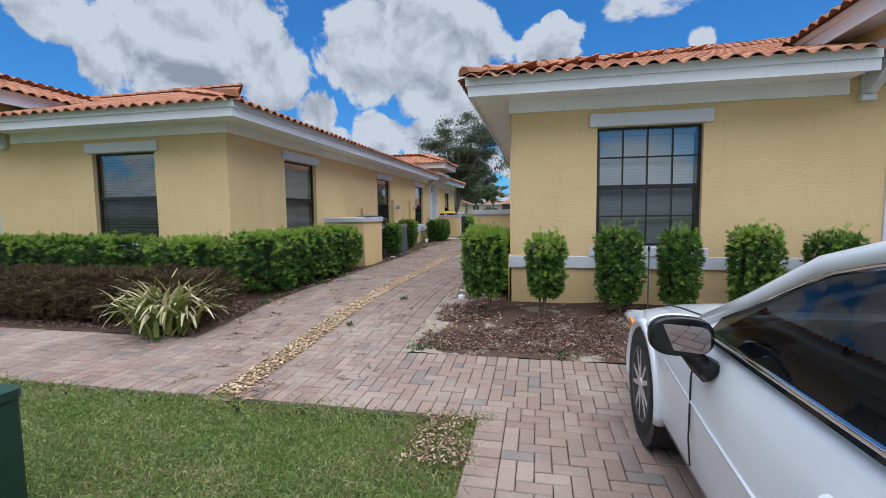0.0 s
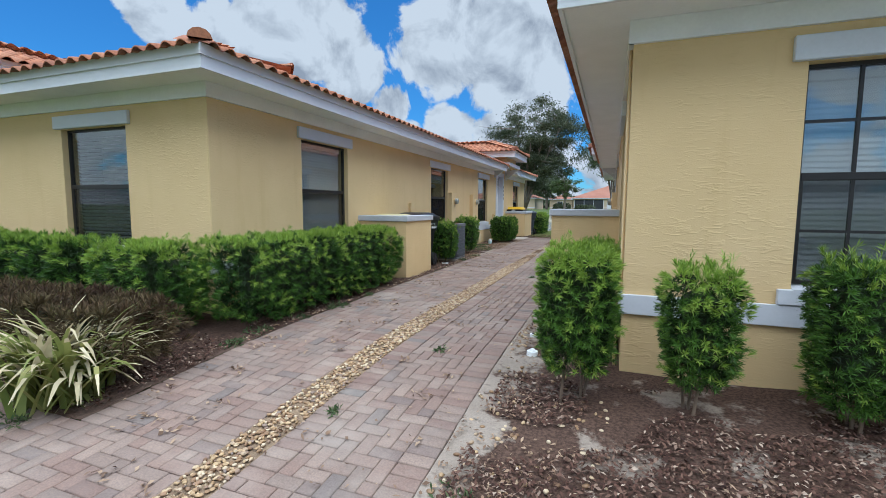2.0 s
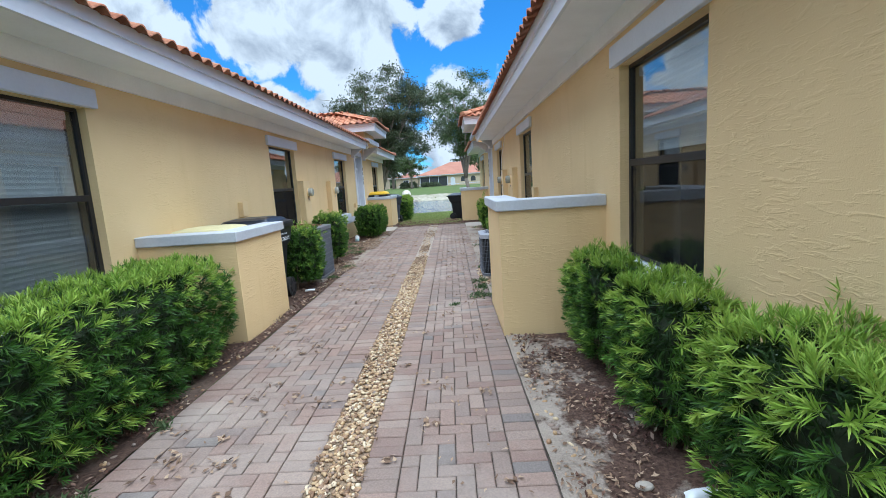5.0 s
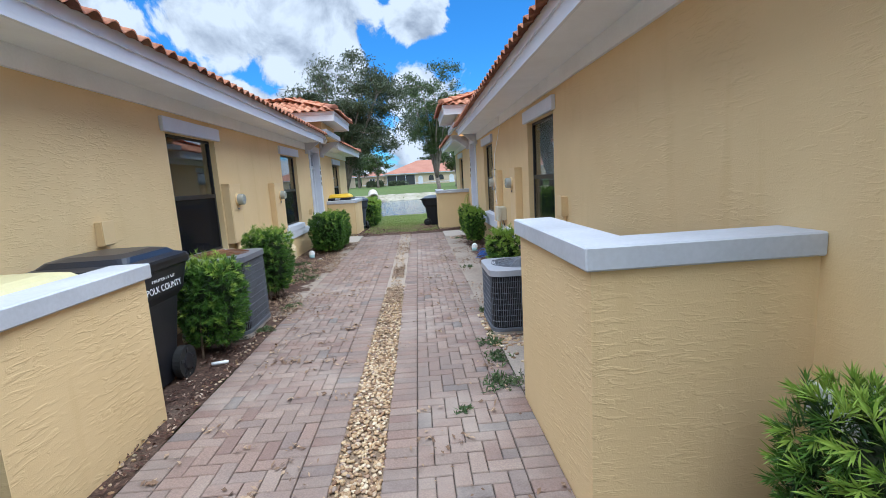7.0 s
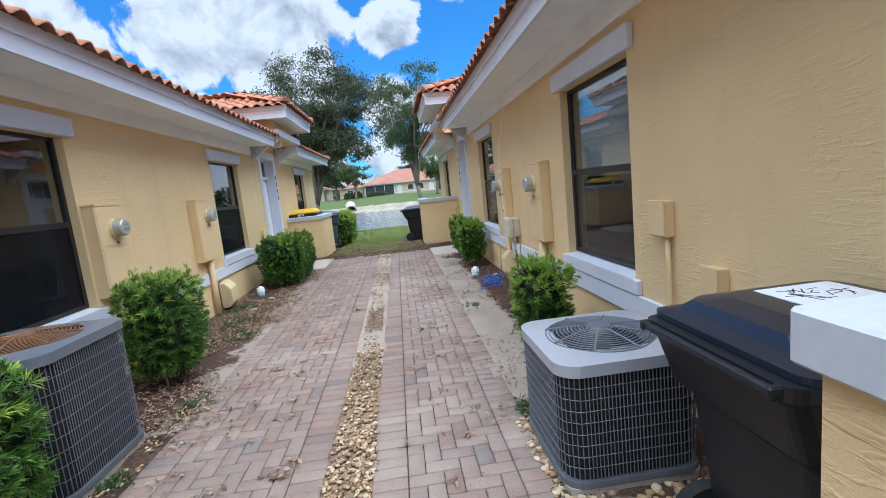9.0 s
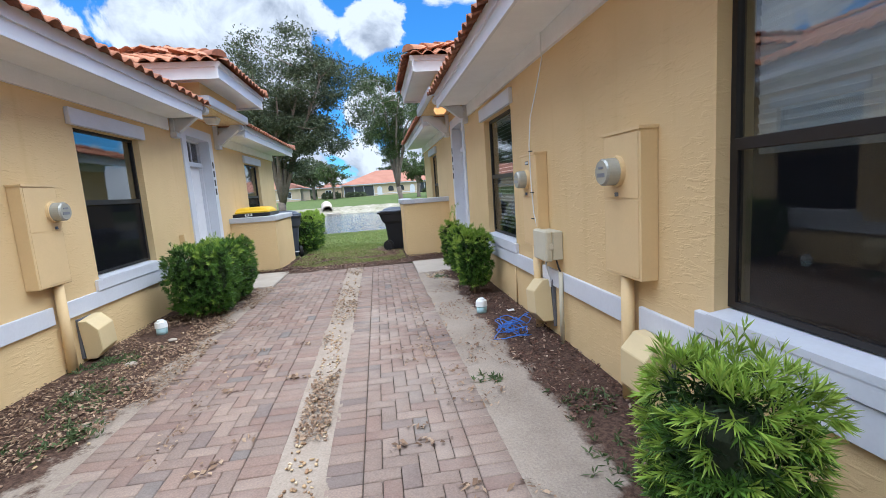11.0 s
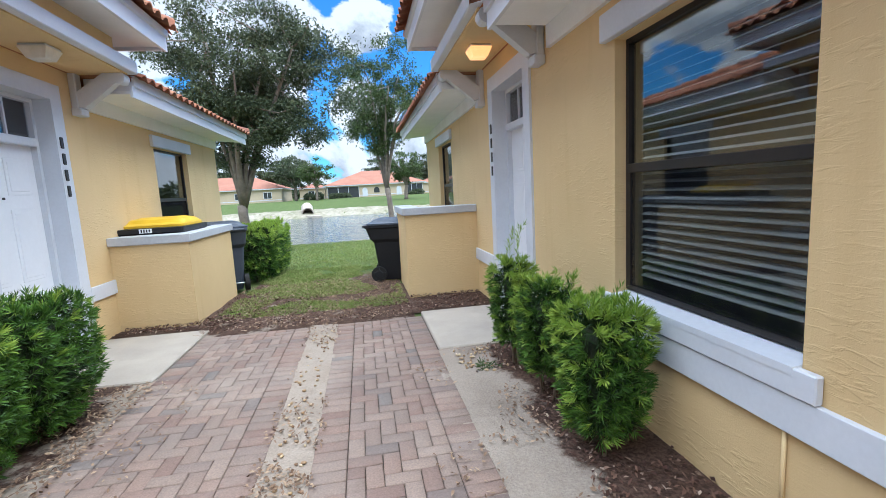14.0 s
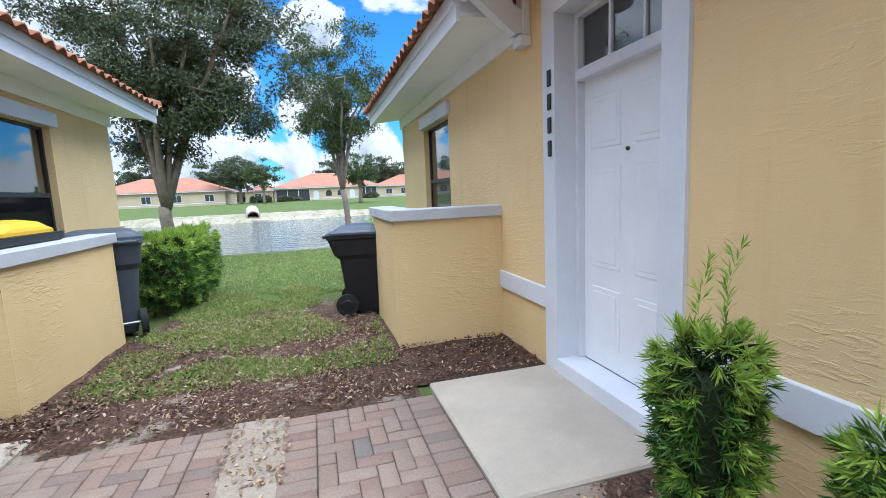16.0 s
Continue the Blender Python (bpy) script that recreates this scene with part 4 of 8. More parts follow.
low_wall(1, XR, -1.425, 9.88, 11.18, 1.395, "low yellow stucco wall with white coping beside bins")
low_wall(1, XR, -1.46, 23.10, 24.57, 1.355, "low yellow stucco wall with white coping by the lawn")
low_wall(-1, XL, -4.06, 10.04, 11.25, 1.245, "low yellow stucco wall with white coping beside hedge")
low_wall(-1, XL, -4.17, 22.72, 24.50, 1.225, "low yellow stucco wall with white coping by the lawn")


# ---- concrete slabs at the doors ----
for x0, x1, y0, y1 in ((-1.42, XR, 20.85, 22.22), (XL, -3.93, 20.85, 22.35)):
    bm = bmesh.new()
    box(bm, x0 + 0.004, x1, y0, y1, -0.1, G + 0.012, 0.012)
    tagged(part("door_slab_pavement", bm, m_concrete), "pale concrete slab before the door", "pavement", kind="structure")

# ---- leaves, stones and other scattered stuff ----
def unit(a):
    return a / np.maximum(1e-6, np.linalg.norm(a, axis=1, keepdims=True))


def leaf_cloud(rng, centers, normals, k, length, width, spread=0.9, lift=0.5, droop=0.15):
    """k narrow leaves fanned round each centre; every leaf is a folded blade of two triangles."""
    n = len(centers)
    c = np.repeat(centers, k, axis=0)
    nm = unit(np.repeat(normals, k, axis=0) * lift + rng.normal(size=(n * k, 3)) * spread * 0.6)
    ln = length * rng.uniform(0.6, 1.25, (n * k, 1))
    wd = width * rng.uniform(0.7, 1.2, (n * k, 1))
    side = unit(np.cross(nm, rng.normal(size=(n * k, 3))))
    up = np.cross(side, nm)
    base = c + rng.normal(size=c.shape) * length * 0.06
    mid = base + nm * ln * 0.5 + up * ln * 0.06
    tip = base + nm * ln - np.array([0, 0, 1.0]) * ln * droop
    v = np.stack([base, mid - side * wd * 0.5, mid + side * wd * 0.5, tip], axis=1).reshape(-1, 3)
    i = np.arange(n * k)[:, None] * 4
    f = np.concatenate([i + np.array([[0, 2, 1]]), i + np.array([[1, 2, 3]])], axis=0)
    return v, f


def rosettes(rng, centers, normals, k, length, width, open_=0.75):
    """Star-like whorls: k stiff narrow leaves leaning out evenly round each shoot's axis."""
    n = len(centers)
    ax = unit(normals + rng.normal(size=(n, 3)) * 0.38)
    e1 = unit(np.cross(ax, rng.normal(size=(n, 3))))
    e2 = np.cross(ax, e1)
    ang = (np.arange(k)[None, :] * 2.4 + rng.uniform(0, 6.28, (n, 1)) + rng.normal(size=(n, k)) * 0.25).reshape(-1, 1)
    tier = np.tile(np.linspace(0, 1, k), n)[:, None]
    rep = lambda q: np.repeat(q, k, axis=0)
    out = rep(e1) * np.cos(ang) + rep(e2) * np.sin(ang)
    lean = open_ * (1.5 - 1.15 * tier) + rng.normal(size=(n * k, 1)) * 0.12
    d = unit(rep(ax) + out * lean)
    side = unit(np.cross(d, rep(ax) + 1e-3))
    nor = np.cross(side, d)
    ln = length * rng.uniform(0.75, 1.2, (n * k, 1)) * (1.05 - 0.3 * tier)
    wd = width * rng.uniform(0.8, 1.2, (n * k, 1))
    base = rep(centers) + rep(ax) * length * 0.45 * tier
    mid = base + d * ln * 0.5 + nor * ln * 0.03
    tip = base + d * ln - nor * ln * 0.05
    v = np.stack([base, mid - side * wd * 0.5, mid + side * wd * 0.5, tip], axis=1).reshape(-1, 3)
    i = np.arange(n * k)[:, None] * 4
    f = np.concatenate([i + np.array([[0, 2, 1]]), i + np.array([[1, 2, 3]])], axis=0)
    return v, f


def leaf_mat(name, stops, rough=0.5, thru=0.24, src='island'):
    n = Nodes(name)
    r = n.add("ShaderNodeNewGeometry").outputs["Random Per Island"]
    col = n.ramp(r, *stops)
    col = n.mix(0.35, col, n.ramp(n.noise(3.5, 3), (0.3, stops[0][1]), (0.7, stops[-1][1])))
    n.done(col, rough, None, 0, 0.22)
    tl = n.add("ShaderNodeBsdfTranslucent")
    n.link(col, tl.inputs[0])
    mx = n.add("ShaderNodeMixShader")
    mx.inputs[0].default_value = thru
    n.link(n.b.outputs[0], mx.inputs[1])
    n.link(tl.outputs[0], mx.inputs[2])
    n.link(mx.outputs[0], n.out.inputs[0])
    return n.mat


m_leaf = leaf_mat("podocarpus_leaf", [(0.0, rgb(0.02, 0.05, 0.011)), (0.5, rgb(0.058, 0.135, 0.021)), (1.0, rgb(0.15, 0.28, 0.04))], 0.42, 0.15)
# darker copy of the leaf greens: the shade inside a bush, put into colour
m_innerleaf = leaf_mat("shaded_inner_leaf", [(0.0, rgb(0.008, 0.018, 0.006)), (0.6, rgb(0.018, 0.042, 0.010)), (1.0, rgb(0.04, 0.08, 0.015))], 0.5, 0.08)
m_young = leaf_mat("young_leaf", [(0.0, rgb(0.13, 0.24, 0.028)), (0.6, rgb(0.27, 0.40, 0.05)), (1.0, rgb(0.42, 0.53, 0.10))], 0.42, 0.2)
m_hedge = leaf_mat("hedge_leaf", [(0.0, rgb(0.016, 0.042, 0.008)), (0.55, rgb(0.048, 0.115, 0.018)), (1.0, rgb(0.12, 0.235, 0.034))], 0.42, 0.13)
m_deadleaf = leaf_mat("dead_brown_leaf", [(0.0, rgb(0.03, 0.016, 0.011)), (0.6, rgb(0.075, 0.04, 0.026)), (0.88, rgb(0.16, 0.095, 0.055)), (1.0, rgb(0.15, 0.14, 0.05))], 0.8, 0.1)
m_oak = leaf_mat("oak_leaf", [(0.0, rgb(0.03, 0.042, 0.025)), (0.5, rgb(0.066, 0.088, 0.045)), (1.0, rgb(0.135, 0.16, 0.08))], 0.5, 0.15)
m_oak2 = leaf_mat("light_oak_leaf", [(0.0, rgb(0.03, 0.045, 0.018)), (0.5, rgb(0.065, 0.10, 0.032)), (1.0, rgb(0.13, 0.175, 0.055))], 0.5, 0.18)
m_blade = leaf_mat("grass_blade", [(0.0, rgb(0.09, 0.15, 0.03)), (0.55, rgb(0.17, 0.25, 0.055)), (0.85, rgb(0.26, 0.32, 0.095)), (1.0, rgb(0.36, 0.31, 0.16))], 0.6, 0.3)
m_blade2 = leaf_mat("light_grass_blade", [(0.0, rgb(0.15, 0.22, 0.045)), (0.55, rgb(0.24, 0.33, 0.075)), (0.85, rgb(0.32, 0.39, 0.12)), (1.0, rgb(0.44, 0.38, 0.20))], 0.6, 0.3)
m_straw = leaf_mat("dry_straw", [(0.0, rgb(0.16, 0.11, 0.06)), (0.6, rgb(0.27, 0.20, 0.11)), (1.0, rgb(0.40, 0.32, 0.19))], 0.8, 0.2)
m_lily = leaf_mat("lily_leaf", [(0.0, rgb(0.12, 0.17, 0.035)), (0.6, rgb(0.23, 0.26, 0.065)), (1.0, rgb(0.38, 0.36, 0.13))], 0.45, 0.3)
m_lilydry = leaf_mat("withered_lily_leaf", [(0.0, rgb(0.45, 0.38, 0.22)), (1.0, rgb(0.68, 0.60, 0.40))], 0.6, 0.25)
m_bark = plain("grey_brown_bark", (0.22, 0.18, 0.145), 0.9, 0.35, 7, 45, 0.8)
m_stem = plain("shrub_stem", (0.16, 0.115, 0.08), 0.9, 0.3, 12, 60, 0.5)
m_chip = island_mat("bark_chip", 'island', [(0, rgb(0.04, 0.02, 0.015)), (0.45, rgb(0.095, 0.047, 0.033)), (0.78, rgb(0.17, 0.10, 0.072)), (0.93, rgb(0.28, 0.20, 0.15)), (1, rgb(0.46, 0.37, 0.29))], 0.9, 60, 0.3, 0.0)
m_litter = island_mat("leaf_litter", 'island', [(0, rgb(0.12, 0.075, 0.05)), (0.5, rgb(0.24, 0.155, 0.10)), (1, rgb(0.42, 0.31, 0.21))], 0.9, 60, 0.2, 0.0)
m_pebble = island_mat("river_pebble", 'island', [(0, rgb(0.18, 0.10, 0.055)), (0.25, rgb(0.36, 0.235, 0.125)), (0.5, rgb(0.47, 0.335, 0.185)), (0.72, rgb(0.60, 0.50, 0.35)), (0.86, rgb(0.30, 0.18, 0.10)), (1.0, rgb(0.24, 0.19, 0.16))], 0.6, 50, 0.1, 0.0, spec=0.4)


def hull_points(rng, n, w, d, h, wob=0.05, taper=0.72):
    """Points and outward normals over the sides and top of a clipped bush, narrower at its foot."""
    areas = np.array([d * h, d * h, w * h, w * h, w * d])
    face = rng.choice(5, n, p=areas / areas.sum())
    a, b = rng.uniform(-0.5, 0.5, n), rng.uniform(0, 1, n)
    p, nm = np.zeros((n, 3)), np.zeros((n, 3))
    for k, (ax, s) in enumerate(((0, -1), (0, 1), (1, -1), (1, 1))):
        q = face == k
        other = 1 - ax
        p[q, ax], p[q, other], p[q, 2] = s * 0.5, a[q], b[q]
        nm[q, ax] = s
    q = face == 4
    p[q, 0], p[q, 1], p[q, 2] = a[q], rng.uniform(-0.5, 0.5, q.sum()), 1.0
    nm[q, 2] = 1
    r = np.maximum(np.abs(p[:, 0]), np.abs(p[:, 1]))
    corner = np.clip((np.minimum(np.abs(p[:, 0]), np.abs(p[:, 1])) - 0.36) / 0.14, 0, 1)
    shrink = 1 - 0.10 * corner
    foot = taper + (1 - taper) * np.clip(p[:, 2] / (0.35 if taper > 0.65 else 0.8), 0, 1) ** 0.7
    top = 1 - (0.12 if taper > 0.65 else 0.03) * np.clip((p[:, 2] - 0.85) / 0.15, 0, 1) * (face < 4)
    p[:, 0] *= w * shrink * np.where(face < 4, foot * top, 0.95)
    p[:, 1] *= d * shrink * np.where(face < 4, foot * top, 0.95)
    p[:, 2] *= h
    nm[:, 2] += 0.25
    bump = np.array([noise.noise((q[0] * 5, q[1] * 5, q[2] * 5 + 7)) for q in p])
    p += nm * (bump * wob * 2 + rng.normal(size=n) * wob * 0.5)[:, None]
    p[:, 2] = np.maximum(p[:, 2], 0.0)
    return p, unit(nm)


def shrub(x, y, w, d, h, label, seed, name="shrub", young=0.25, leaf=None, size=1.0, z0=None, group="clipped shrubs", dense=1.0, sprig=0.13, foot=0.14, category="shrub"):
    rng = np.random.default_rng(seed)
    z0 = gz(x, y) if z0 is None else z0
    t = thing(name, label, category, (x, y, z0), group)
    ch = h - foot
    area = 2 * (w + d) * ch + w * d
    n = int(area * 400 * dense / size ** 1.7)
    w, d, ch = w - 0.07, d - 0.07, ch - 0.03
    taper = 0.78 if name == "hedge" else 0.66
    p, nm = hull_points(rng, n, w, d, ch, 0.03, taper)
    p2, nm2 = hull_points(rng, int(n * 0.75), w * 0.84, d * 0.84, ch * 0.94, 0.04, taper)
    off = np.array([x, y, z0 + foot])
    # new shoots crowd on the top and the upper rim
    top = np.clip((p[:, 2] / ch - 0.62) / 0.38, 0, 1)
    fresh = rng.random(n) < young * (0.25 + 1.9 * top ** 2)
    v, f = rosettes(rng, p[~fresh], nm[~fresh], 14, 0.07 * size, 0.0078 * size)
    raw("foliage", v + off, f, leaf or m_leaf, t)
    # inner shell; on green bushes its darker colour paints the depth shade
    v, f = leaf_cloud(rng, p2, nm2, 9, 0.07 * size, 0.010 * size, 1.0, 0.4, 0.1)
    tagged(raw("old_foliage", v + off, f, m_deadleaf if leaf is m_deadleaf else m_innerleaf, t), "inner leaves, darkened for shade in green bushes")
    if young > 0:
        v, f = rosettes(rng, p[fresh] + nm[fresh] * 0.02, nm[fresh], 15, 0.075 * size, 0.008 * size, 0.65)
        if sprig > 0:
            steps = max(5, int(sprig / 0.024))
            if sprig < 0.2:
                tops = np.array([(rng.uniform(-w / 2, w / 2) * 0.8, rng.uniform(-d / 2, d / 2) * 0.8, ch) for q in range(3)])
            else:
                tops = np.array([(w * 0.2, -d * 0.1, ch), (-w * 0.1, d * 0.2, ch - 0.05)])
            tops = np.vstack([tops + np.array([0.05 * u * u, 0.0, sprig * u]) for u in np.linspace(0, 1, steps)])
            v2, f2 = rosettes(rng, tops, np.tile([[0, 0, 1.0]], (len(tops), 1)), 7, 0.07 * size, 0.008 * size, 0.8)
            v, f = np.vstack([v, v2]), np.vstack([f, f2 + len(v)])
        ob = raw("young_growth", v + off, f, m_young, t)
        tagged(ob, "bright new shoots")
    # added near-black box that stands in for the shade deep in the bush
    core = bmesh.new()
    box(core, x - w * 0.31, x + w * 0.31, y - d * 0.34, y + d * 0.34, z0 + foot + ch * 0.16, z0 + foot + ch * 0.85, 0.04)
    part("inner_core", core, m_coreshade, t, "near-black box standing in for inner shade")
    for s in range(max(3, int(max(w, d) * 4))):
        bm = bmesh.new()
        sx, sy = x + rng.uniform(-0.3, 0.3) * w * 0.7, y + rng.uniform(-0.35, 0.35) * d
        cyl(bm, (sx, sy, z0 - 0.03), (sx + rng.uniform(-0.06, 0.06), sy + rng.uniform(-0.06, 0.06), z0 + foot + ch * 0.45), 0.012, 0.007, 6)
        part("stem", bm, m_stem, t)
    return t


# near-black tone of the core boxes, painted shade
m_coreshade = plain("dark_core_shade", (0.03, 0.04, 0.018), 0.95, 0.5, 12, 60, 0.9)

# shrubs before the south wall of the east house
SH = "clipped green narrow-leaved podocarpus shrub"
for i, (x, y, w, d, h, yg) in enumerate(((-0.74, 5.85, 0.50, 0.46, 1.06, 0.55), (0.05, 5.86, 0.42, 0.40, 0.96, 0.5), (0.93, 5.95, 0.50, 0.46, 1.04, 0.12), (1.63, 5.95, 0.40, 0.40, 1.02, 0.12), (2.44, 5.95, 0.48, 0.44, 1.04, 0.35), (3.26, 5.95, 0.50, 0.44, 0.98, 0.1))):
    shrub(x, y, w, d, h, SH + (", yellow-green on top" if yg > 0.3 else ", dark"), 10 + i, young=yg, foot=0.22 if i < 2 else 0.15, size=0.82)
# along the alley, east side
for i, (x, y, w, d, h, yg) in enumerate(((-0.66, 7.05, 0.50, 0.74, 0.90, 0.75), (-0.67, 8.10, 0.46, 0.74, 0.84, 0.6), (-0.69, 9.14, 0.46, 0.82, 0.83, 0.35))):
    shrub(x, y, w, d, h, SH + " in the mulch bed", 30 + i, young=yg, size=1.0, foot=0.1)
shrub(-0.97, 14.2, 0.38, 0.42, 0.82, SH + " under a window", 40, young=0.6, size=0.95, dense=1.2)
for i, (x, y, w, d, h, yg) in enumerate(((-0.78, 18.98, 0.40, 0.40, 0.82, 0.6), (-0.80, 19.66, 0.36, 0.36, 0.80, 0.3), (-0.84, 20.32, 0.28, 0.28, 0.86, 0.7))):
    shrub(x, y, w, d, h, SH + " " + ("with a tall loose sprig" if i == 2 else "by the door slab"), 44 + i, young=yg, foot=0.2 if i else 0.12, sprig=0.34 if i == 2 else 0.1, dense=1.35, size=0.92)
# west side
shrub(-4.27, 12.62, 0.56, 0.50, 0.92, SH + " before the outdoor unit", 50, young=0.2)
shrub(-4.42, 14.85, 0.58, 0.58, 0.98, SH + " under a window", 51, young=0.25)
for i, (x, y, w, d, h) in enumerate(((-4.40, 19.30, 0.76, 0.78, 0.90), (-4.36, 20.10, 0.66, 0.80, 0.90))):
    shrub(x, y, w, d, h, SH + " by the door slab", 53 + i, young=0.12, foot=0.08)


def hedge(x0, x1, y0, y1, h, label, seed, leaf, young, size=1.1, dense=0.85, z0=None):
    return shrub((x0 + x1) / 2, (y0 + y1) / 2, x1 - x0, y1 - y0, h, label, seed, "hedge", young, leaf, size, z0, "hedges", dense, 0.13, 0.06, "hedge")


hedge(-4.85, -3.98, 5.95, 9.95, 0.92, "long clipped green hedge along the west wall", 60, m_hedge, 0.38)
hedge(-5.82, -4.75, 5.65, 6.35, 0.90, "clipped green hedge before the south wall", 61, m_hedge, 0.42, 1.1)
hedge(-10.6, -6.0, 5.78, 6.42, 0.90, "clipped green hedge with loose new shoots", 62, m_hedge, 0.3, 1.2)
hedge(-4.42, -3.80, 25.5, 27.9, 1.02, "bright green clipped hedge beside the lawn", 63, m_leaf, 0.7, 1.3, 0.8)
hedge(-9.2, -3.98, 4.62, 5.5, 0.58, "low withered brown hedge", 64, m_deadleaf, 0.0, 1.4, 0.9)


def lily(x, y, seed):
    """Strap-leaved clump with bent, withered tips."""
    rng = np.random.default_rng(seed)
    z0 = gz(x, y)
    t = thing("lily_clump", "strap-leaved lily clump with withered pale tips", "plant", (x, y, z0))
    vs, fs, tip = [], [], []
    for i in range(320):
        dry = i % 3 == 0
        a = rng.uniform(0, 2 * math.pi)
        ln = rng.uniform(0.5, 0.86)
        out = rng.uniform(0.15, 0.8)
        bend = rng.uniform(0.8, 1.7) * (1.3 if dry else 1.0)
        w = rng.uniform(0.016, 0.028)
        p = np.array([x + rng.normal() * 0.15, y + rng.normal() * 0.12, z0])
        d = np.array([math.cos(a) * out, math.sin(a) * out, 1.0])
        d /= np.linalg.norm(d)
        side = np.array([-math.sin(a), math.cos(a), 0])
        base = len(vs)
        kink = rng.uniform(0.55, 0.8)
        pale = rng.integers(4, 9)
        for s in range(9):
            u = s / 8
            ww = w * (1 - u ** 3) + 0.002
            vs += [p - side * ww, p + side * ww]
            turn = bend * 0.05 + (0.7 if dry and abs(u - kink) < 0.13 else 0)
            d = d + np.array([math.cos(a) * 0.10, math.sin(a) * 0.10, -0.16]) * bend * u - np.array([0, 0, turn * u])
            d /= np.linalg.norm(d)
            p = p + d * ln / 8
            p[2] = max(p[2], z0 + 0.012)
        for s in range(8):
            b = base + 2 * s
            (tip if s >= pale else fs).append((b, b + 1, b + 3, b + 2))
    raw("green_foliage", np.array(vs), np.array(fs), m_lily, t, True)
    raw("withered_foliage", np.array(vs), np.array(tip), m_lilydry, t, True)


lily(-4.44, 4.62, 5)


def scatter_flat(name, label, rng, pts, length, width, material, tilt=0.5, lift=0.01, parent=None, category="litter"):
    """Small flat bits lying about: diamonds with a slight fold."""
    n = len(pts)
    a = rng.uniform(0, 2 * math.pi, n)
    ln = (length * rng.uniform(0.5, 1.4, n))[:, None]
    wd = (width * rng.uniform(0.6, 1.4, n))[:, None]
    d = np.stack([np.cos(a), np.sin(a), rng.normal(size=n) * tilt * 0.5], axis=1)
    s = np.stack([-np.sin(a), np.cos(a), rng.normal(size=n) * tilt * 0.6], axis=1)
    c = pts + np.array([0, 0, 1.0]) * (lift + rng.uniform(0, lift, n))[:, None]
    up = np.array([0, 0, 1.0]) * wd * 0.3
    v = np.stack([c - d * ln / 2, c - s * wd / 2 + up, c + s * wd / 2 + up * 0.2, c + d * ln / 2], axis=1).reshape(-1, 3)
    i = np.arange(n)[:, None] * 4
    f = np.concatenate([i + np.array([[0, 2, 1]]), i + np.array([[1, 2, 3]])], axis=0)
    ob = raw(name, v, f, material)
    return tagged(ob, label, category, kind="stuff")


def field(rng, n, x0, x1, y0, y1, clump=0.0, thr=-9.0, fr=1.4, seed=0, hole=None):
    x, y = rng.uniform(x0, x1, n), rng.uniform(y0, y1, n)
    keep = np.array([noise.noise((a * fr, b * fr, seed)) > thr for a, b in zip(x, y)])
    x, y = x[keep], y[keep]
    return np.array([(a, b, gz(a, b)) for a, b in zip(x, y)])


rg = np.random.default_rng(77)
chips = np.vstack([field(rg, 22000, -1.3, 4.5, 4.5, 6.1, thr=-0.2, seed=2), field(rg, 3600, -1.35, -0.45, 6.4, 9.8, thr=0.0, seed=3),
                   field(rg, 5000, -7.0, -3.95, 4.5, 6.0, seed=3), field(rg, 3600, -4.3, -3.90, 5.0, 13.5, thr=-0.2, seed=4), field(rg, 4200, -1.0, -0.44, 13.6, 20.8, thr=-0.3, seed=5),
                   field(rg, 1500, -1.7, -0.45, 22.25, 23.1, seed=5), field(rg, 1400, -5.0, -3.7, 22.4, 22.93, seed=5), field(rg, 600, -4.0, -1.5, 22.15, 22.6, seed=6), field(rg, 2600, -4.0, -1.6, 22.1, 23.9, thr=-0.2, seed=16), field(rg, 900, -4.1, -3.5, 22.8, 24.6, thr=-0.1, seed=7)])
scatter_flat("bark_chips", "scattered brown bark chips on the beds", rg, chips, 0.034, 0.015, m_chip, 0.7, 0.015)
litter = np.vstack([field(rg, 14000, -5.04, -3.84, 13.6, 20.8, thr=-0.16, seed=8), field(rg, 1600, -1.41, -0.9, 4.6, 9.8, thr=-0.05, seed=9), field(rg, 1800, -2.73, -2.40, 3.2, 14, thr=0.0, seed=10, fr=0.9),
                    field(rg, 1700, -2.67, -2.46, 14.0, 16.8, thr=-0.1, seed=10), field(rg, 900, -2.72, -2.41, 17.0, 19.5, thr=-0.1, seed=10), field(rg, 900, -2.76, -2.38, 19.0, 22.2, thr=-0.15, seed=10), field(rg, 4500, -4.1, -1.5, 22.1, 25.0, thr=-0.14, seed=19), field(rg, 2000, -1.42, -0.95, 13.5, 20.8, thr=0.02, seed=12), field(rg, 900, -1.4, 1.0, 4.4, 5.2, thr=-0.1, seed=13), field(rg, 500, -0.85, -0.42, 2.5, 3.15, thr=-0.1, seed=14), field(rg, 700, -3.2, -2.2, 3.1, 3.5, thr=0.0, seed=15), field(rg, 1500, -3.9, -1.7, 22.5, 25.0, thr=-0.05, seed=17)])
litter = np.vstack([litter, field(rg, 900, -1.75, -1.40, 13.2, 20.8, thr=0.0, seed=21), field(rg, 1100, -3.95, -3.4, 13.0, 20.8, thr=0.0, seed=22), field(rg, 500, -2.42, -1.5, 4.4, 13.0, thr=0.15, seed=23), field(rg, 700, -3.9, -2.7, 4.4, 13.0, thr=0.12, seed=24)])
scatter_flat("leaf_litter", "dry brown leaf litter and twigs", rg, litter, 0.034, 0.014, m_litter, 0.6, 0.012)
cl = []
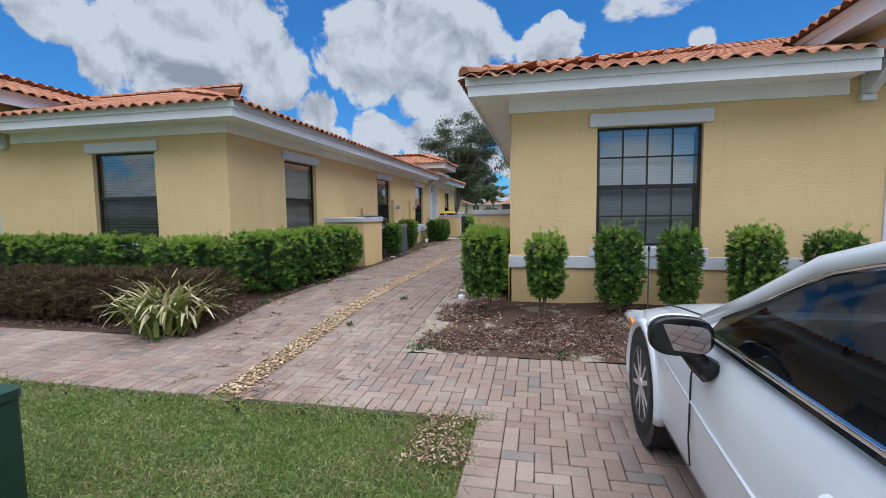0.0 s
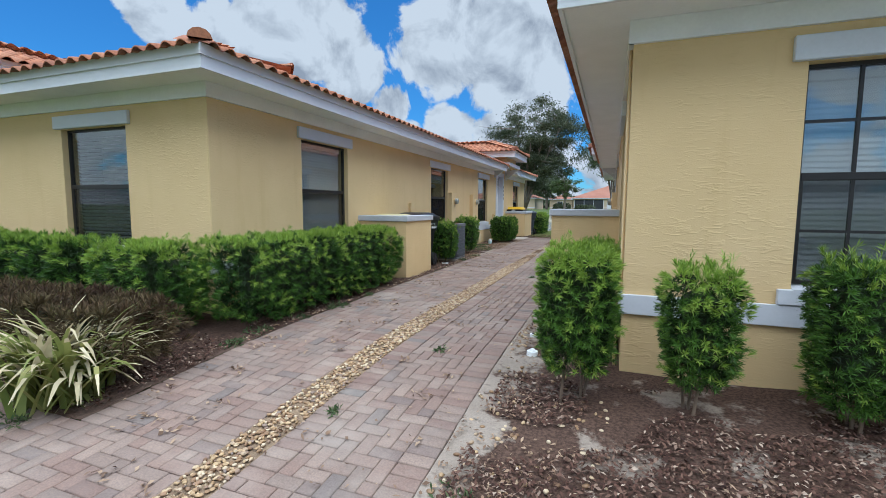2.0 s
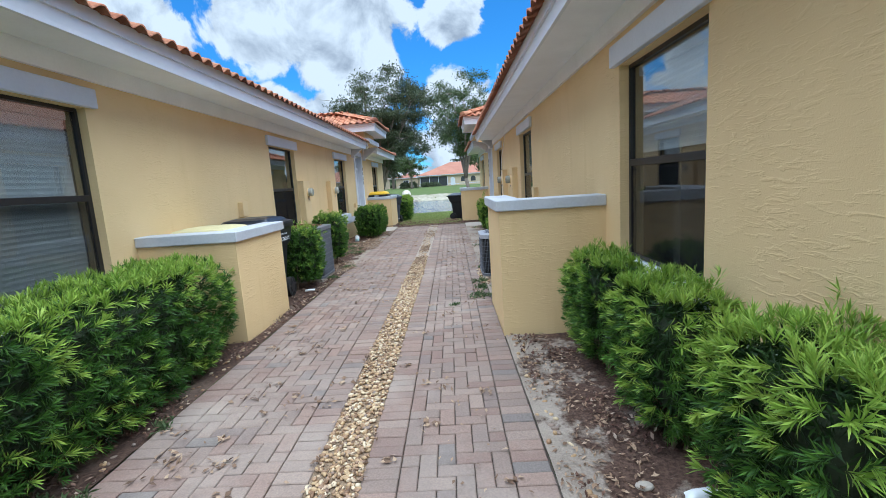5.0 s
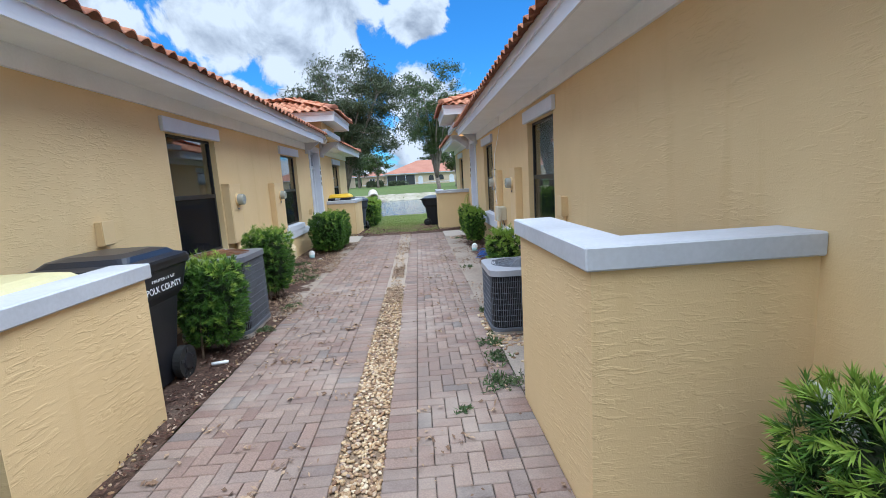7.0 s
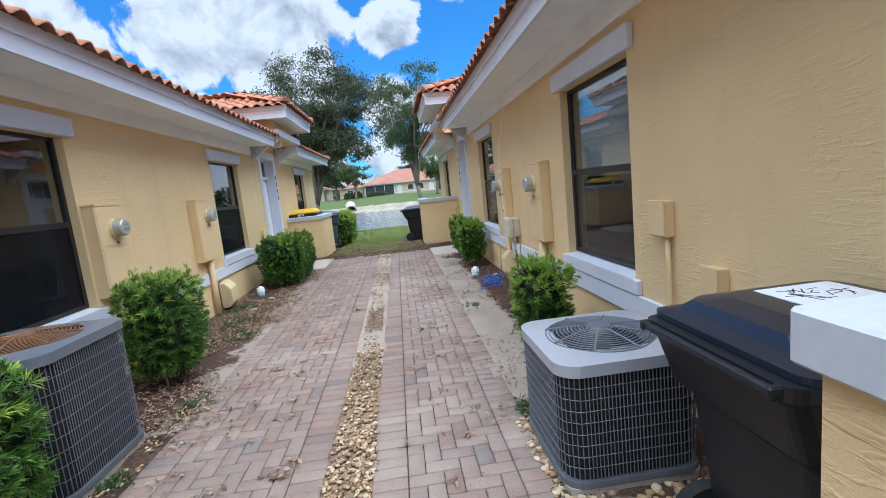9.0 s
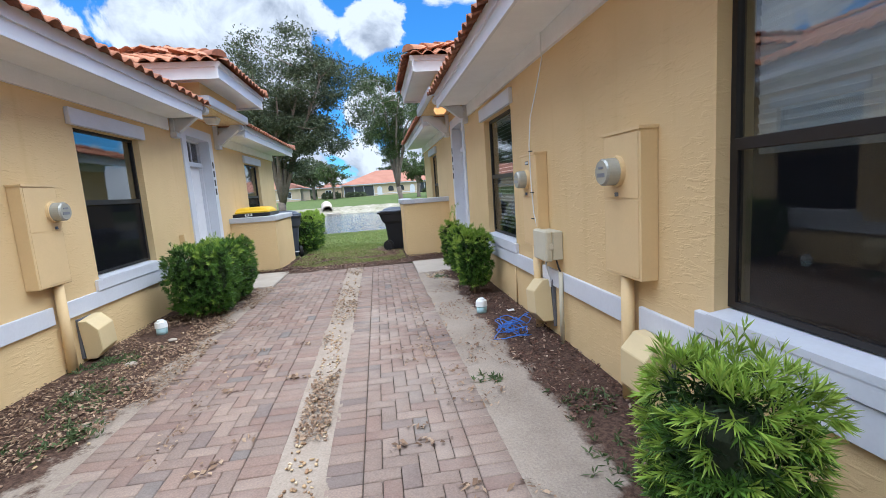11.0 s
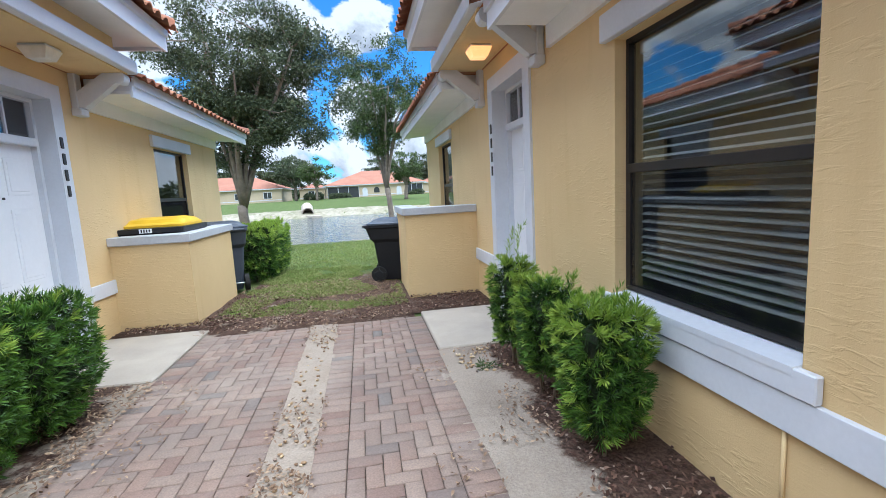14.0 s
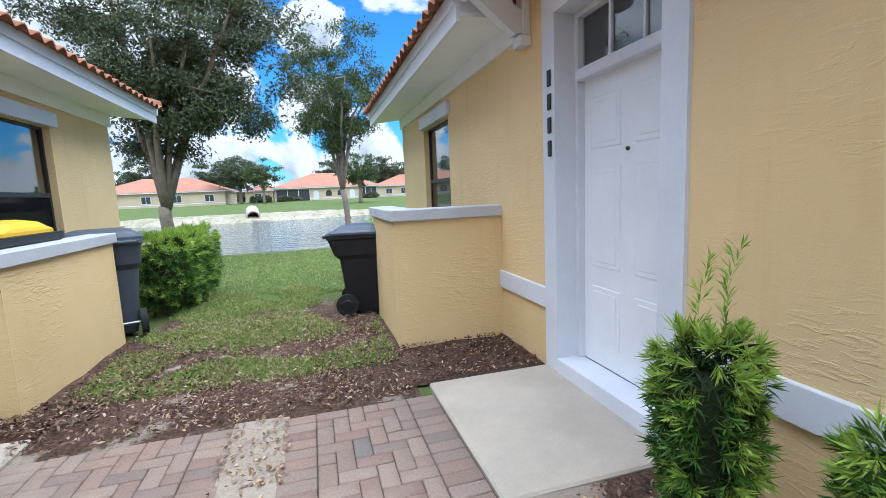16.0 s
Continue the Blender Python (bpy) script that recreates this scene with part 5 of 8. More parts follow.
for k in range(150):
    cx = rg.uniform(-3.85, -2.75) if rg.random() < 0.66 else rg.uniform(-2.35, -1.5)
    cy = rg.uniform(3.6, 17.5)
    r = rg.uniform(0.015, 0.05)
    for j in range(int(rg.uniform(5, 14))):
        a, b = cx + rg.normal() * r * 1.6, cy + rg.normal() * r
        cl.append((a, b, gz(a, b) + 0.004))
scatter_flat("paver_debris", "small dark clumps of debris on the pavers", rg, np.array(cl), 0.045, 0.02, m_litter, 0.6, 0.006)


def weeds(pts, seed):
    rng = np.random.default_rng(seed)
    c, nm = [], []
    for x, y, r, n in pts:
        for i in range(n):
            a, q = x + rng.normal() * r * 0.5, y + rng.normal() * r * 0.5
            c.append((a, q, gz(a, q) + 0.005))
            nm.append((rng.normal() * 0.5, rng.normal() * 0.5, 0.7))
    v, f = leaf_cloud(rng, np.array(c), np.array(nm), 7, 0.06, 0.014, 1.0, 0.5)
    tagged(raw("weeds", v, f, m_weed), "small green weeds between the pavers and beds", "weeds", kind="stuff")


m_weed = leaf_mat("weed_leaf", [(0.0, rgb(0.05, 0.09, 0.035)), (0.6, rgb(0.09, 0.14, 0.055)), (1.0, rgb(0.17, 0.19, 0.09))], 0.6, 0.25)
weeds([(-4.05, 6.3, 0.14, 30), (-3.98, 6.9, 0.1, 25), (-3.95, 7.6, 0.16, 40), (-4.0, 5.9, 0.12, 25), (-3.93, 8.4, 0.08, 14), (-1.35, 12.55, 0.1, 26), (-1.5, 12.3, 0.12, 34), (-1.5, 11.9, 0.13, 36), (-1.55, 11.4, 0.16, 44), (-1.38, 13.4, 0.12, 30), (-4.0, 13.2, 0.12, 26),
       (-3.98, 14.2, 0.12, 24), (-4.6, 15.8, 0.3, 40), (-4.5, 16.8, 0.3, 70), (-4.7, 17.6, 0.3, 60), (-4.2, 16.1, 0.2, 50), (-4.75, 15.2, 0.25, 60), (-1.3, 16.2, 0.1, 16), (-1.1, 20.3, 0.09, 14), (-2.0, 6.4, 0.05, 8), (-2.3, 5.1, 0.04, 8), (-1.9, 11.0, 0.06, 10), (-0.85, 15.0, 0.2, 26), (-4.35, 4.3, 0.12, 16), (-1.2, 4.5, 0.2, 30), (0.2, 4.5, 0.1, 18), (-0.75, 15.6, 0.25, 30)], 12)


def grass(name, label, seed, areas, h, w, material):
    rng = np.random.default_rng(seed)
    c = np.vstack([field(rng, n, *a, thr=thr, fr=1.3, seed=sd2) for n, a, thr, sd2 in areas])
    nm = np.tile([[0, 0, 1.0]], (len(c), 1))
    v, f = leaf_cloud(rng, c - np.array([0, 0, 0.03]), nm, 3, h, w, 1.0, 0.75, 0.25)
    tagged(raw(name, v, f, material), label, "grass", kind="stuff")


grass("front_lawn_grass", "short green lawn grass before the pavers", 21, [(46000, (-7.0, -0.40, 0.3, 3.21), -0.6, 1), (2600, (-7.0, -0.36, 3.12, 3.27), 0.0, 2), (1600, (-0.5, -0.33, 0.3, 3.2), 0.0, 3)], 0.055, 0.009, m_blade)
grass("dry_front_grass", "dry straw patches in the lawn", 22, [(9500, (-6.0, -0.46, 0.3, 3.1), 0.0, 4), (900, (-1.35, 1.5, 4.42, 4.75), -0.2, 5), (500, (-1.0, -0.36, 2.5, 3.22), -0.2, 5), (3600, (-3.9, -1.7, 22.4, 26), -0.15, 6)], 0.05, 0.006, m_straw)
grass("back_lawn_grass", "green lawn running down to the pond", 23, [(12000, (-4.0, -1.55, 22.8, 24.6), -0.14, 7), (10000, (-4.0, -1.55, 24.4, 27.0), -0.15, 7), (14000, (-6.0, 0.5, 27.0, 36.0), -0.6, 8)], 0.085, 0.012, m_blade2)


# pebbles
def pebbles(name, label, seed, runs):
    rng = np.random.default_rng(seed)
    bm = bmesh.new()
    bmesh.ops.create_icosphere(bm, subdivisions=2, radius=1.0)
    v0 = np.array([v.co[:] for v in bm.verts])
    f0 = np.array([[v.index for v in f.verts] for f in bm.faces])
    bm.free()
    vs, fs = [], []
    base = 0
    for n, x0, x1, y0, y1, lo, hi in runs:
        for i in range(n):
            x, y = rng.uniform(x0, x1), rng.uniform(y0, y1)
            s = np.array([rng.uniform(lo, hi), rng.uniform(lo, hi) * 0.8, rng.uniform(lo, hi) * 0.55])
            a = rng.uniform(0, 6.28)
            w = v0 * s * (1 + 0.12 * np.sin(v0[:, [1]] * 3 + a))
            ca, sa = math.cos(a), math.sin(a)
            w = np.stack([w[:, 0] * ca - w[:, 1] * sa, w[:, 0] * sa + w[:, 1] * ca, w[:, 2]], axis=1)
            vs.append(w + np.array([x, y, gz(x, y) + s[2] * rng.uniform(0.2, 0.9)]))
            fs.append(f0 + base)
            base += len(v0)
    tagged(raw(name, np.vstack(vs), np.vstack(fs), m_pebble, None, True), label, "pebbles", kind="stuff")


pebbles("pebble_strip", "tan river pebbles filling the strip between pavers", 31, [(1100, -2.70, -2.43, 3.2, 6.4, 0.008, 0.022), (3700, -2.70, -2.43, 6.4, 13.5, 0.008, 0.022), (420, -2.69, -2.44, 13.5, 15.0, 0.009, 0.022), (260, -2.66, -2.47, 15.0, 17.6, 0.006, 0.016), (120, -2.68, -2.45, 17.6, 21.8, 0.008, 0.018),
                          (160, -1.40, -1.25, 6.5, 13.4, 0.010, 0.026), (130, -1.42, -0.75, 12.15, 12.45, 0.014, 0.03), (90, -1.50, -1.42, 12.2, 13.3, 0.012, 0.026), (200, -4.05, -3.93, 6.0, 14.5, 0.008, 0.02), (60, -4.6, -3.95, 14.5, 18.5, 0.01, 0.02), (50, -1.3, -0.9, 20.2, 20.8, 0.01, 0.02), (120, -1.4, -0.5, 4.5, 6.3, 0.01, 0.024)])


# ---- pavers ----
def paver_mesh(name, a, b, material):
    e = 0.005
    x, y = a / 2 - 0.0025, b / 2 - 0.0025
    bm = bmesh.new()
    rings = []
    for z, o in ((-0.045, 0), (-e, 0), (0, e)):
        rings.append([bm.verts.new((sx * (x - o), sy * (y - o), z)) for sx, sy in ((-1, -1), (1, -1), (1, 1), (-1, 1))])
    for r in range(2):
        for i in range(4):
            bm.faces.new((rings[r][i], rings[r][(i + 1) % 4], rings[r + 1][(i + 1) % 4], rings[r + 1][i]))
    bm.faces.new(rings[2])
    return mesh_of(bm, name, material)


paver_full, paver_half = paver_mesh("paver", 0.2, 0.1, m_paver), paver_mesh("paver_half", 0.1, 0.1, m_paver)
PV = {k: (np.array([v.co[:] for v in me.vertices]), np.array([p.vertices[:] for p in me.polygons])) for k, me in (("full", paver_full), ("half", paver_half))}


def herring(x0, nx, y0, ny):
    """Bricks of a right-angled herringbone over nx by ny cells of 0.1 m: centre x, y, turned, kind."""
    out = []
    for j in range(-2, ny + 2):
        for i in range(-2, nx + 2):
            k = (i - j) % 4
            if k == 0:
                cells = [(i, j), (i + 1, j)]
            elif k == 2:
                cells = [(i, j), (i, j - 1)]
            else:
                continue
            ins = [c for c in cells if 0 <= c[0] < nx and 0 <= c[1] < ny]
            if not ins:
                continue
            cx = x0 + 0.1 * (sum(c[0] for c in ins) / len(ins) + 0.5)
            cy = y0 + 0.1 * (sum(c[1] for c in ins) / len(ins) + 0.5)
            out.append((cx, cy, k == 2, "full" if len(ins) == 2 else "half"))
    return out


def soldiers(x0, x1, y0, y1):
    """A course of bricks side by side, lying across its run."""
    out = []
    if x1 - x0 > y1 - y0:
        for i in range(int(round((x1 - x0) / 0.1))):
            out.append((x0 + 0.05 + 0.1 * i, (y0 + y1) / 2, True, "full"))
    else:
        for i in range(int(round((y1 - y0) / 0.1))):
            out.append(((x0 + x1) / 2, y0 + 0.05 + 0.1 * i, False, "full"))
    return out


def paving(name, label, bricks, single, seed):
    """Pavers under one piece of paving; those inside the stretch `single` are parts of their own."""
    rng = np.random.default_rng(seed)
    owner = thing(name, label, "pavement", (bricks[0][0], bricks[0][1], gz(0, bricks[0][1])), kind="structure")
    vs, fs, base, made = [], [], 0, 0
    x0, x1, y0, y1 = single
    for cx, cy, turned, kind in bricks:
        sl = math.degrees(math.atan((gz(cx, cy + 0.1) - gz(cx, cy - 0.1)) / 0.2))
        m = pose(cx, cy, gz(cx, cy) + rng.normal() * 0.0015, sl + rng.normal() * 0.35, rng.normal() * 0.35, rng.normal() * 0.5) @ pose(0, 0, 0, 0, 0, 90 if turned else 0)
        if x0 < cx < x1 and y0 < cy < y1 and made < 300:
            piece("paver", paver_full if kind == "full" else paver_half, owner, m)
            made += 1
        else:
            v, f = PV[kind]
            mm = np.array(m)
            vs.append(v @ mm[:3, :3].T + mm[:3, 3])
            fs.append(f + base)
            base += len(v)
    ob = raw("paver_field", np.vstack(vs), np.vstack(fs), m_paver_j, owner)
    tagged(ob, kind="stuff")

# ---- outdoor units, bins, meters and small things ----
m_acmetal = plain("grey_coated_steel", (0.15, 0.16, 0.19), 0.4, 0.12, 4, 50, 0.05, 0.2)
m_actop = plain("silver_grey_steel", (0.44, 0.455, 0.50), 0.35, 0.1, 4, 50, 0.04, 0.3)
m_acdark = plain("dark_louvre_steel", (0.145, 0.155, 0.18), 0.5, 0.2, 6, 60, 0.05, 0.2)
m_acfin = plain("black_coil_fins", (0.012, 0.012, 0.015), 0.7, 0.2)
m_acwire = plain("grey_coated_wire", (0.155, 0.165, 0.19), 0.45, 0.1)
m_rust = plain("rusty_wire", (0.20, 0.095, 0.045), 0.85, 0.4, 14, 70, 0.3)
m_bin = plain("black_bin_plastic", (0.012, 0.013, 0.017), 0.42, 0.25, 4, 90, 0.1)
m_binlid = plain("blue_black_lid_plastic", (0.016, 0.020, 0.032), 0.3, 0.25, 4, 60, 0.06)
m_bingrey = plain("blue_grey_bin_plastic", (0.07, 0.085, 0.115), 0.5, 0.2, 4, 60, 0.1)
m_yellow = plain("yellow_lid_plastic", (0.80, 0.52, 0.03), 0.45, 0.12, 4, 60, 0.06)
m_rubber = plain("black_rubber", (0.018, 0.018, 0.018), 0.8, 0.3, 10, 80, 0.3)
m_label = plain("white_label", (0.80, 0.82, 0.84), 0.5, 0.06, 8, 60, 0.02)
m_ink = plain("black_ink", (0.02, 0.02, 0.022), 0.6, 0.1)
m_whitep = plain("white_plastic", (0.80, 0.82, 0.82), 0.4, 0.06, 8, 40, 0.03)
m_boxp = plain("beige_plastic_box", (0.56, 0.52, 0.40), 0.55, 0.06, 5, 60, 0.05)
m_blue = plain("blue_wire_plastic", (0.05, 0.16, 0.55), 0.45, 0.15, 30, 60, 0.02)
m_meterglass = plain("meter_glass", (0.40, 0.40, 0.35), 0.15, 0.08, 20, 60, 0.02, 0.1, 0.8)


def tube(bm, pts, radii, n=8):
    """A bent tube through the points."""
    pts = [Vector(p) for p in pts]
    if isinstance(radii, (int, float)):
        radii = [radii] * len(pts)
    rings = []
    ref = Vector((0.31, 0.17, 0.93))
    for i, p in enumerate(pts):
        d = (pts[min(i + 1, len(pts) - 1)] - pts[max(i - 1, 0)]).normalized()
        a = d.cross(ref if abs(d.dot(ref)) < 0.95 else Vector((1, 0, 0))).normalized()
        b = d.cross(a)
        rings.append([bm.verts.new(p + (a * math.cos(2 * math.pi * k / n) + b * math.sin(2 * math.pi * k / n)) * radii[i]) for k in range(n)])
    for i in range(len(rings) - 1):
        for k in range(n):
            bm.faces.new((rings[i][k], rings[i][(k + 1) % n], rings[i + 1][(k + 1) % n], rings[i + 1][k]))
    bm.faces.new(rings[0][::-1])
    bm.faces.new(rings[-1])


def rrect(x0, x1, y0, y1, r, n=4):
    out = []
    for cx, cy, a0 in ((x1 - r, y1 - r, 0), (x0 + r, y1 - r, 90), (x0 + r, y0 + r, 180), (x1 - r, y0 + r, 270)):
        for k in range(n + 1):
            a = radians(a0 + 90 * k / n)
            out.append((cx + r * math.cos(a), cy + r * math.sin(a)))
    return out


def ac_unit(x0, x1, y0, y1, z0, z1, label, rusty):
    """Outdoor condenser: base pan, fins behind a wire cage, corner posts, top cover with a round fan guard."""
    cx, cy = (x0 + x1) / 2, (y0 + y1) / 2
    t = thing("air_conditioner", label, "air conditioner", (cx, cy, z0), "outdoor units")
    bm = bmesh.new()
    prism(bm, rrect(x0 + 0.01, x1 - 0.01, y0 + 0.01, y1 - 0.01, 0.06), 2, gz(cx, cy) - 0.05, z0)
    part("pad", bm, m_concrete, t, "concrete pad")
    bm = bmesh.new()
    prism(bm, rrect(x0, x1, y0, y1, 0.11), 2, z0, z0 + 0.035)
    part("base_pan", bm, m_acdark, t)
    bm = bmesh.new()
    prism(bm, rrect(x0 + 0.025, x1 - 0.025, y0 + 0.025, y1 - 0.025, 0.10), 2, z0 + 0.035, z1 - 0.06)
    part("coil", bm, m_acfin, t, "black finned coil")
    # louvre panel: upright wires and level bands all round
    ring = rrect(x0 + 0.008, x1 - 0.008, y0 + 0.008, y1 - 0.008, 0.11, 7)
    per = []
    for i in range(len(ring)):
        a, b = Vector((*ring[i], 0)), Vector((*ring[(i + 1) % len(ring)], 0))
        n = max(1, int((b - a).length / 0.019))
        for k in range(n):
            per.append(a + (b - a) * k / n)
    bm = bmesh.new()
    for i, p in enumerate(per):
        nx = (per[(i + 1) % len(per)] - per[i - 1]).normalized()
        o = Vector((nx.y, -nx.x, 0)) * 0.004
        s = nx * 0.0032
        v = [bm.verts.new(q) for q in (p - s, p + o, p + s)]
        w = [bm.verts.new(q + Vector((0, 0, z1 - z0 - 0.11))) for q in (p - s, p + o, p + s)]
        for q in v + w:
            q.co.z += z0 + 0.05
        for k in range(3):
            bm.faces.new((v[k], v[(k + 1) % 3], w[(k + 1) % 3], w[k]))
    cage = part("louvre_guard", bm, m_acdark, t, "close upright guard wires")
    tagged(cage, kind="stuff")
    nb = 9
    for k in range(1, nb):
        z = z0 + 0.05 + (z1 - z0 - 0.11) * k / nb
        bm = bmesh.new()
        tube(bm, [(q.x + (q.x - cx) * 0.012, q.y + (q.y - cy) * 0.012, z) for q in per[::3]] + [(per[0].x + (per[0].x - cx) * 0.012, per[0].y + (per[0].y - cy) * 0.012, z)], 0.0021, 5)
        part("band_wire", bm, m_acwire, t)
    bm = bmesh.new()
    r = min(x1 - x0, y1 - y0) * 0.40
    # cover as a ring between the rounded outline and the fan opening
    out = rrect(x0 - 0.006, x1 + 0.006, y0 - 0.006, y1 + 0.006, 0.12, 9)
    vs_o = [bm.verts.new((px, py, z1)) for px, py in out]
    vs_i = []
    for px, py in out:
        a = math.atan2(py - cy, px - cx)
        vs_i.append(bm.verts.new((cx + r * math.cos(a), cy + r * math.sin(a), z1 + 0.012)))
    vs_d = [bm.verts.new((px, py, z1 - 0.06)) for px, py in out]
    vs_s = [bm.verts.new((v.co.x, v.co.y, z1 - 0.08)) for v in vs_i]
    n = len(out)
    for k in range(n):
        j = (k + 1) % n
        bm.faces.new((vs_o[k], vs_o[j], vs_i[j], vs_i[k]))
        bm.faces.new((vs_d[k], vs_d[j], vs_o[j], vs_o[k]))
        bm.faces.new((vs_i[k], vs_i[j], vs_s[j], vs_s[k]))
    part("top_cover", bm, m_acmetal if rusty else m_actop, t, "grey steel top cover")
    guard = m_rust if rusty else m_acwire
    for k in range(13):
        rr = 0.05 + (r - 0.05) * k / 12
        z = z1 + 0.012 + 0.035 * math.cos(rr / r * math.pi / 2)
        bm = bmesh.new()
        tube(bm, [(cx + rr * math.cos(2 * math.pi * q / 32), cy + rr * math.sin(2 * math.pi * q / 32), z) for q in range(33)], 0.0035, 5)
        part("guard_ring", bm, guard, t)
    for k in range(8):
        a = 2 * math.pi * (k + 0.35) / 8
        bm = bmesh.new()
        tube(bm, [(cx + rr * math.cos(a), cy + rr * math.sin(a), z1 + 0.015 + 0.035 * math.cos(min(1, rr / r) * math.pi / 2)) for rr in (0.03, r * 0.4, r * 0.75, r * 1.03)], 0.005, 5)
        part("guard_spoke", bm, guard, t)
    bm = bmesh.new()
    cyl(bm, (cx, cy, z1 + 0.03), (cx, cy, z1 + 0.058), 0.075, 0.06, 20)
    part("guard_hub", bm, m_rust if rusty else m_acmetal, t)
    bm = bmesh.new()
    for k in range(3):
        a = 2 * math.pi * k / 3
        m = Matrix.Translation((cx, cy, z1 - 0.07)) @ pose(0, 0, 0, 0, 0, math.degrees(a)) @ pose(0, 0, 0, 18, 0, 0)
        made = box(bm, 0.03, r * 0.92, -0.07, 0.07, -0.004, 0.004)
        bmesh.ops.transform(bm, matrix=m, verts=made)
    part("fan", bm, m_acfin, t, "dark fan blades at rest")
    bm = bmesh.new()
    prism(bm, rrect(x0 + 0.03, x1 - 0.03, y0 + 0.03, y1 - 0.03, 0.05), 2, z1 - 0.30, z1 - 0.29)
    part("shroud", bm, m_acfin, t)
    return t


ac_unit(-1.45, -0.72, 12.46, 13.20, 0.12, 0.76, "grey outdoor air conditioner with black wire-guarded coil", False)
ac_unit(-4.86, -4.09, 12.98, 13.80, 0.12, 0.985, "tall grey air conditioner with rusty fan guard", True)


def bin_cart(x, y, turn, label, body_m, lid_m, scale=1.0, text=False, card=False, marks=False, open_deg=0.0):
    """Wheeled bin: tapering body with a deep lip, hinged lid, axle with two wheels, handle bar. Its front looks along +y before the turn."""
    z0 = gz(x, y)
    t = thing("wheeled_bin", label, "bin", (x, y, z0), "wheeled bins")
    place = pose(x, y, z0, 0, 0, turn) @ Matrix.Scale(scale, 4)

    def loft(sections, material, name, lab="", parent=t):
        bm = bmesh.new()
        rings = []
        for z, x0, x1, y0, y1, r in sections:
            rings.append([bm.verts.new((px, py, z)) for px, py in rrect(x0, x1, y0, y1, r, 4)])
        for a, b in zip(rings, rings[1:]):
            n = len(a)
            for k in range(n):
                bm.faces.new((a[k], a[(k + 1) % n], b[(k + 1) % n], b[k]))
        bm.faces.new(rings[0][::-1])
        bm.faces.new(rings[-1])
        return part(name, bm, material, parent, lab, place)

    loft([(0.02, -0.22, 0.22, -0.20, 0.24, 0.05), (0.10, -0.23, 0.23, -0.24, 0.25, 0.05), (0.68, -0.285, 0.285, -0.30, 0.315, 0.05), (0.74, -0.31, 0.31, -0.36, 0.335, 0.05), (0.92, -0.325, 0.325, -0.42, 0.35, 0.05), (0.94, -0.345, 0.345, -0.44, 0.37, 0.05), (0.985, -0.345, 0.345, -0.44, 0.37, 0.05)], body_m, "bin_body", "tapered plastic body")
    if open_deg == 0:
        f = 0.16 if lid_m is m_yellow else 0.0     # the yellow lid sits back from the front rim
        loft([(0.987, -0.36 + f / 3, 0.36 - f / 3, -0.40, 0.40 - f, 0.06), (1.01, -0.36 + f / 3, 0.36 - f / 3, -0.40, 0.40 - f, 0.06), (1.03, -0.30, 0.30, -0.34, 0.33 - f, 0.06), (1.065, -0.27, 0.27, -0.31, 0.29 - f, 0.08), (1.085, -0.20, 0.20, -0.22, 0.20 - f, 0.08)], lid_m, "lid", "domed lid")
    bm = bmesh.new()
    cyl(bm, (-0.30, -0.455, 0.965), (0.30, -0.455, 0.965), 0.017)
    part("handle_bar", bm, body_m, t, "", place)
    for u in (-0.30, 0.30):
        bm = bmesh.new()
        box(bm, u - 0.014, u + 0.014, -0.475, -0.38, 0.945, 0.985, 0.006)
        part("hinge", bm, body_m, t, "", place)
    for s in (-1, 1):
        bm = bmesh.new()
        cyl(bm, (s * 0.245, -0.24, 0.13), (s * 0.305, -0.24, 0.13), 0.132, None, 26)
        w = part("wheel", bm, m_rubber, t, "black wheel", place)
        bm = bmesh.new()
        cyl(bm, (s * 0.306, -0.24, 0.13), (s * 0.314, -0.24, 0.13), 0.075, 0.06, 18)
        for k in range(5):
            a = 2 * math.pi * k / 5
            made = box(bm, -0.004, 0.006, -0.012, 0.012, 0.03, 0.11)
            bmesh.ops.transform(bm, verts=made, matrix=Matrix.Translation((s * 0.306, -0.24, 0.13)) @ pose(0, 0, 0, math.degrees(a), 0, 0))
        part("wheel_hub", bm, m_bin, w, "", place)
    bm = bmesh.new()
    cyl(bm, (-0.25, -0.24, 0.13), (0.25, -0.24, 0.13), 0.012)
    part("axle", bm, m_steel, t, "", place)
    if text:
        for words, zz, size in (("PROPERTY OF", 0.845, 0.048), ("POLK COUNTY", 0.768, 0.066)):
            cu = bpy.data.curves.new("lettering", 'FONT')
            cu.body, cu.size, cu.align_x, cu.extrude = words, size, 'CENTER', 0.0008
            cu.materials.append(m_label)
            ob = new("lettering", cu)
            ob.parent = t
            ob.matrix_parent_inverse = t.matrix_world.inverted()
            ob.matrix_basis = place @ pose(-0.3215, -0.05, zz, 90, 0, -90) @ pose(0, 0, 0, -4.5, 0, 0)
    if card:
        bm = bmesh.new()
        box(bm, -0.17, 0.17, -0.11, 0.185, 1.0855, 1.0885)
        part("label_card", bm, m_label, t, "white printed label", place)
        rr = random.Random(4)
        for k in range(34):
            bm = bmesh.new()
            u, v = rr.uniform(-0.12, 0.12), rr.uniform(-0.06, 0.135)
            made = box(bm, -rr.uniform(0.012, 0.045), 0.02, -0.0022, 0.0022, 1.0886, 1.0892)
            bmesh.ops.transform(bm, verts=made, matrix=pose(u, v, 0, 0, 0, rr.uniform(0, 180)))
            part("print_mark", bm, m_ink, t, "", place)
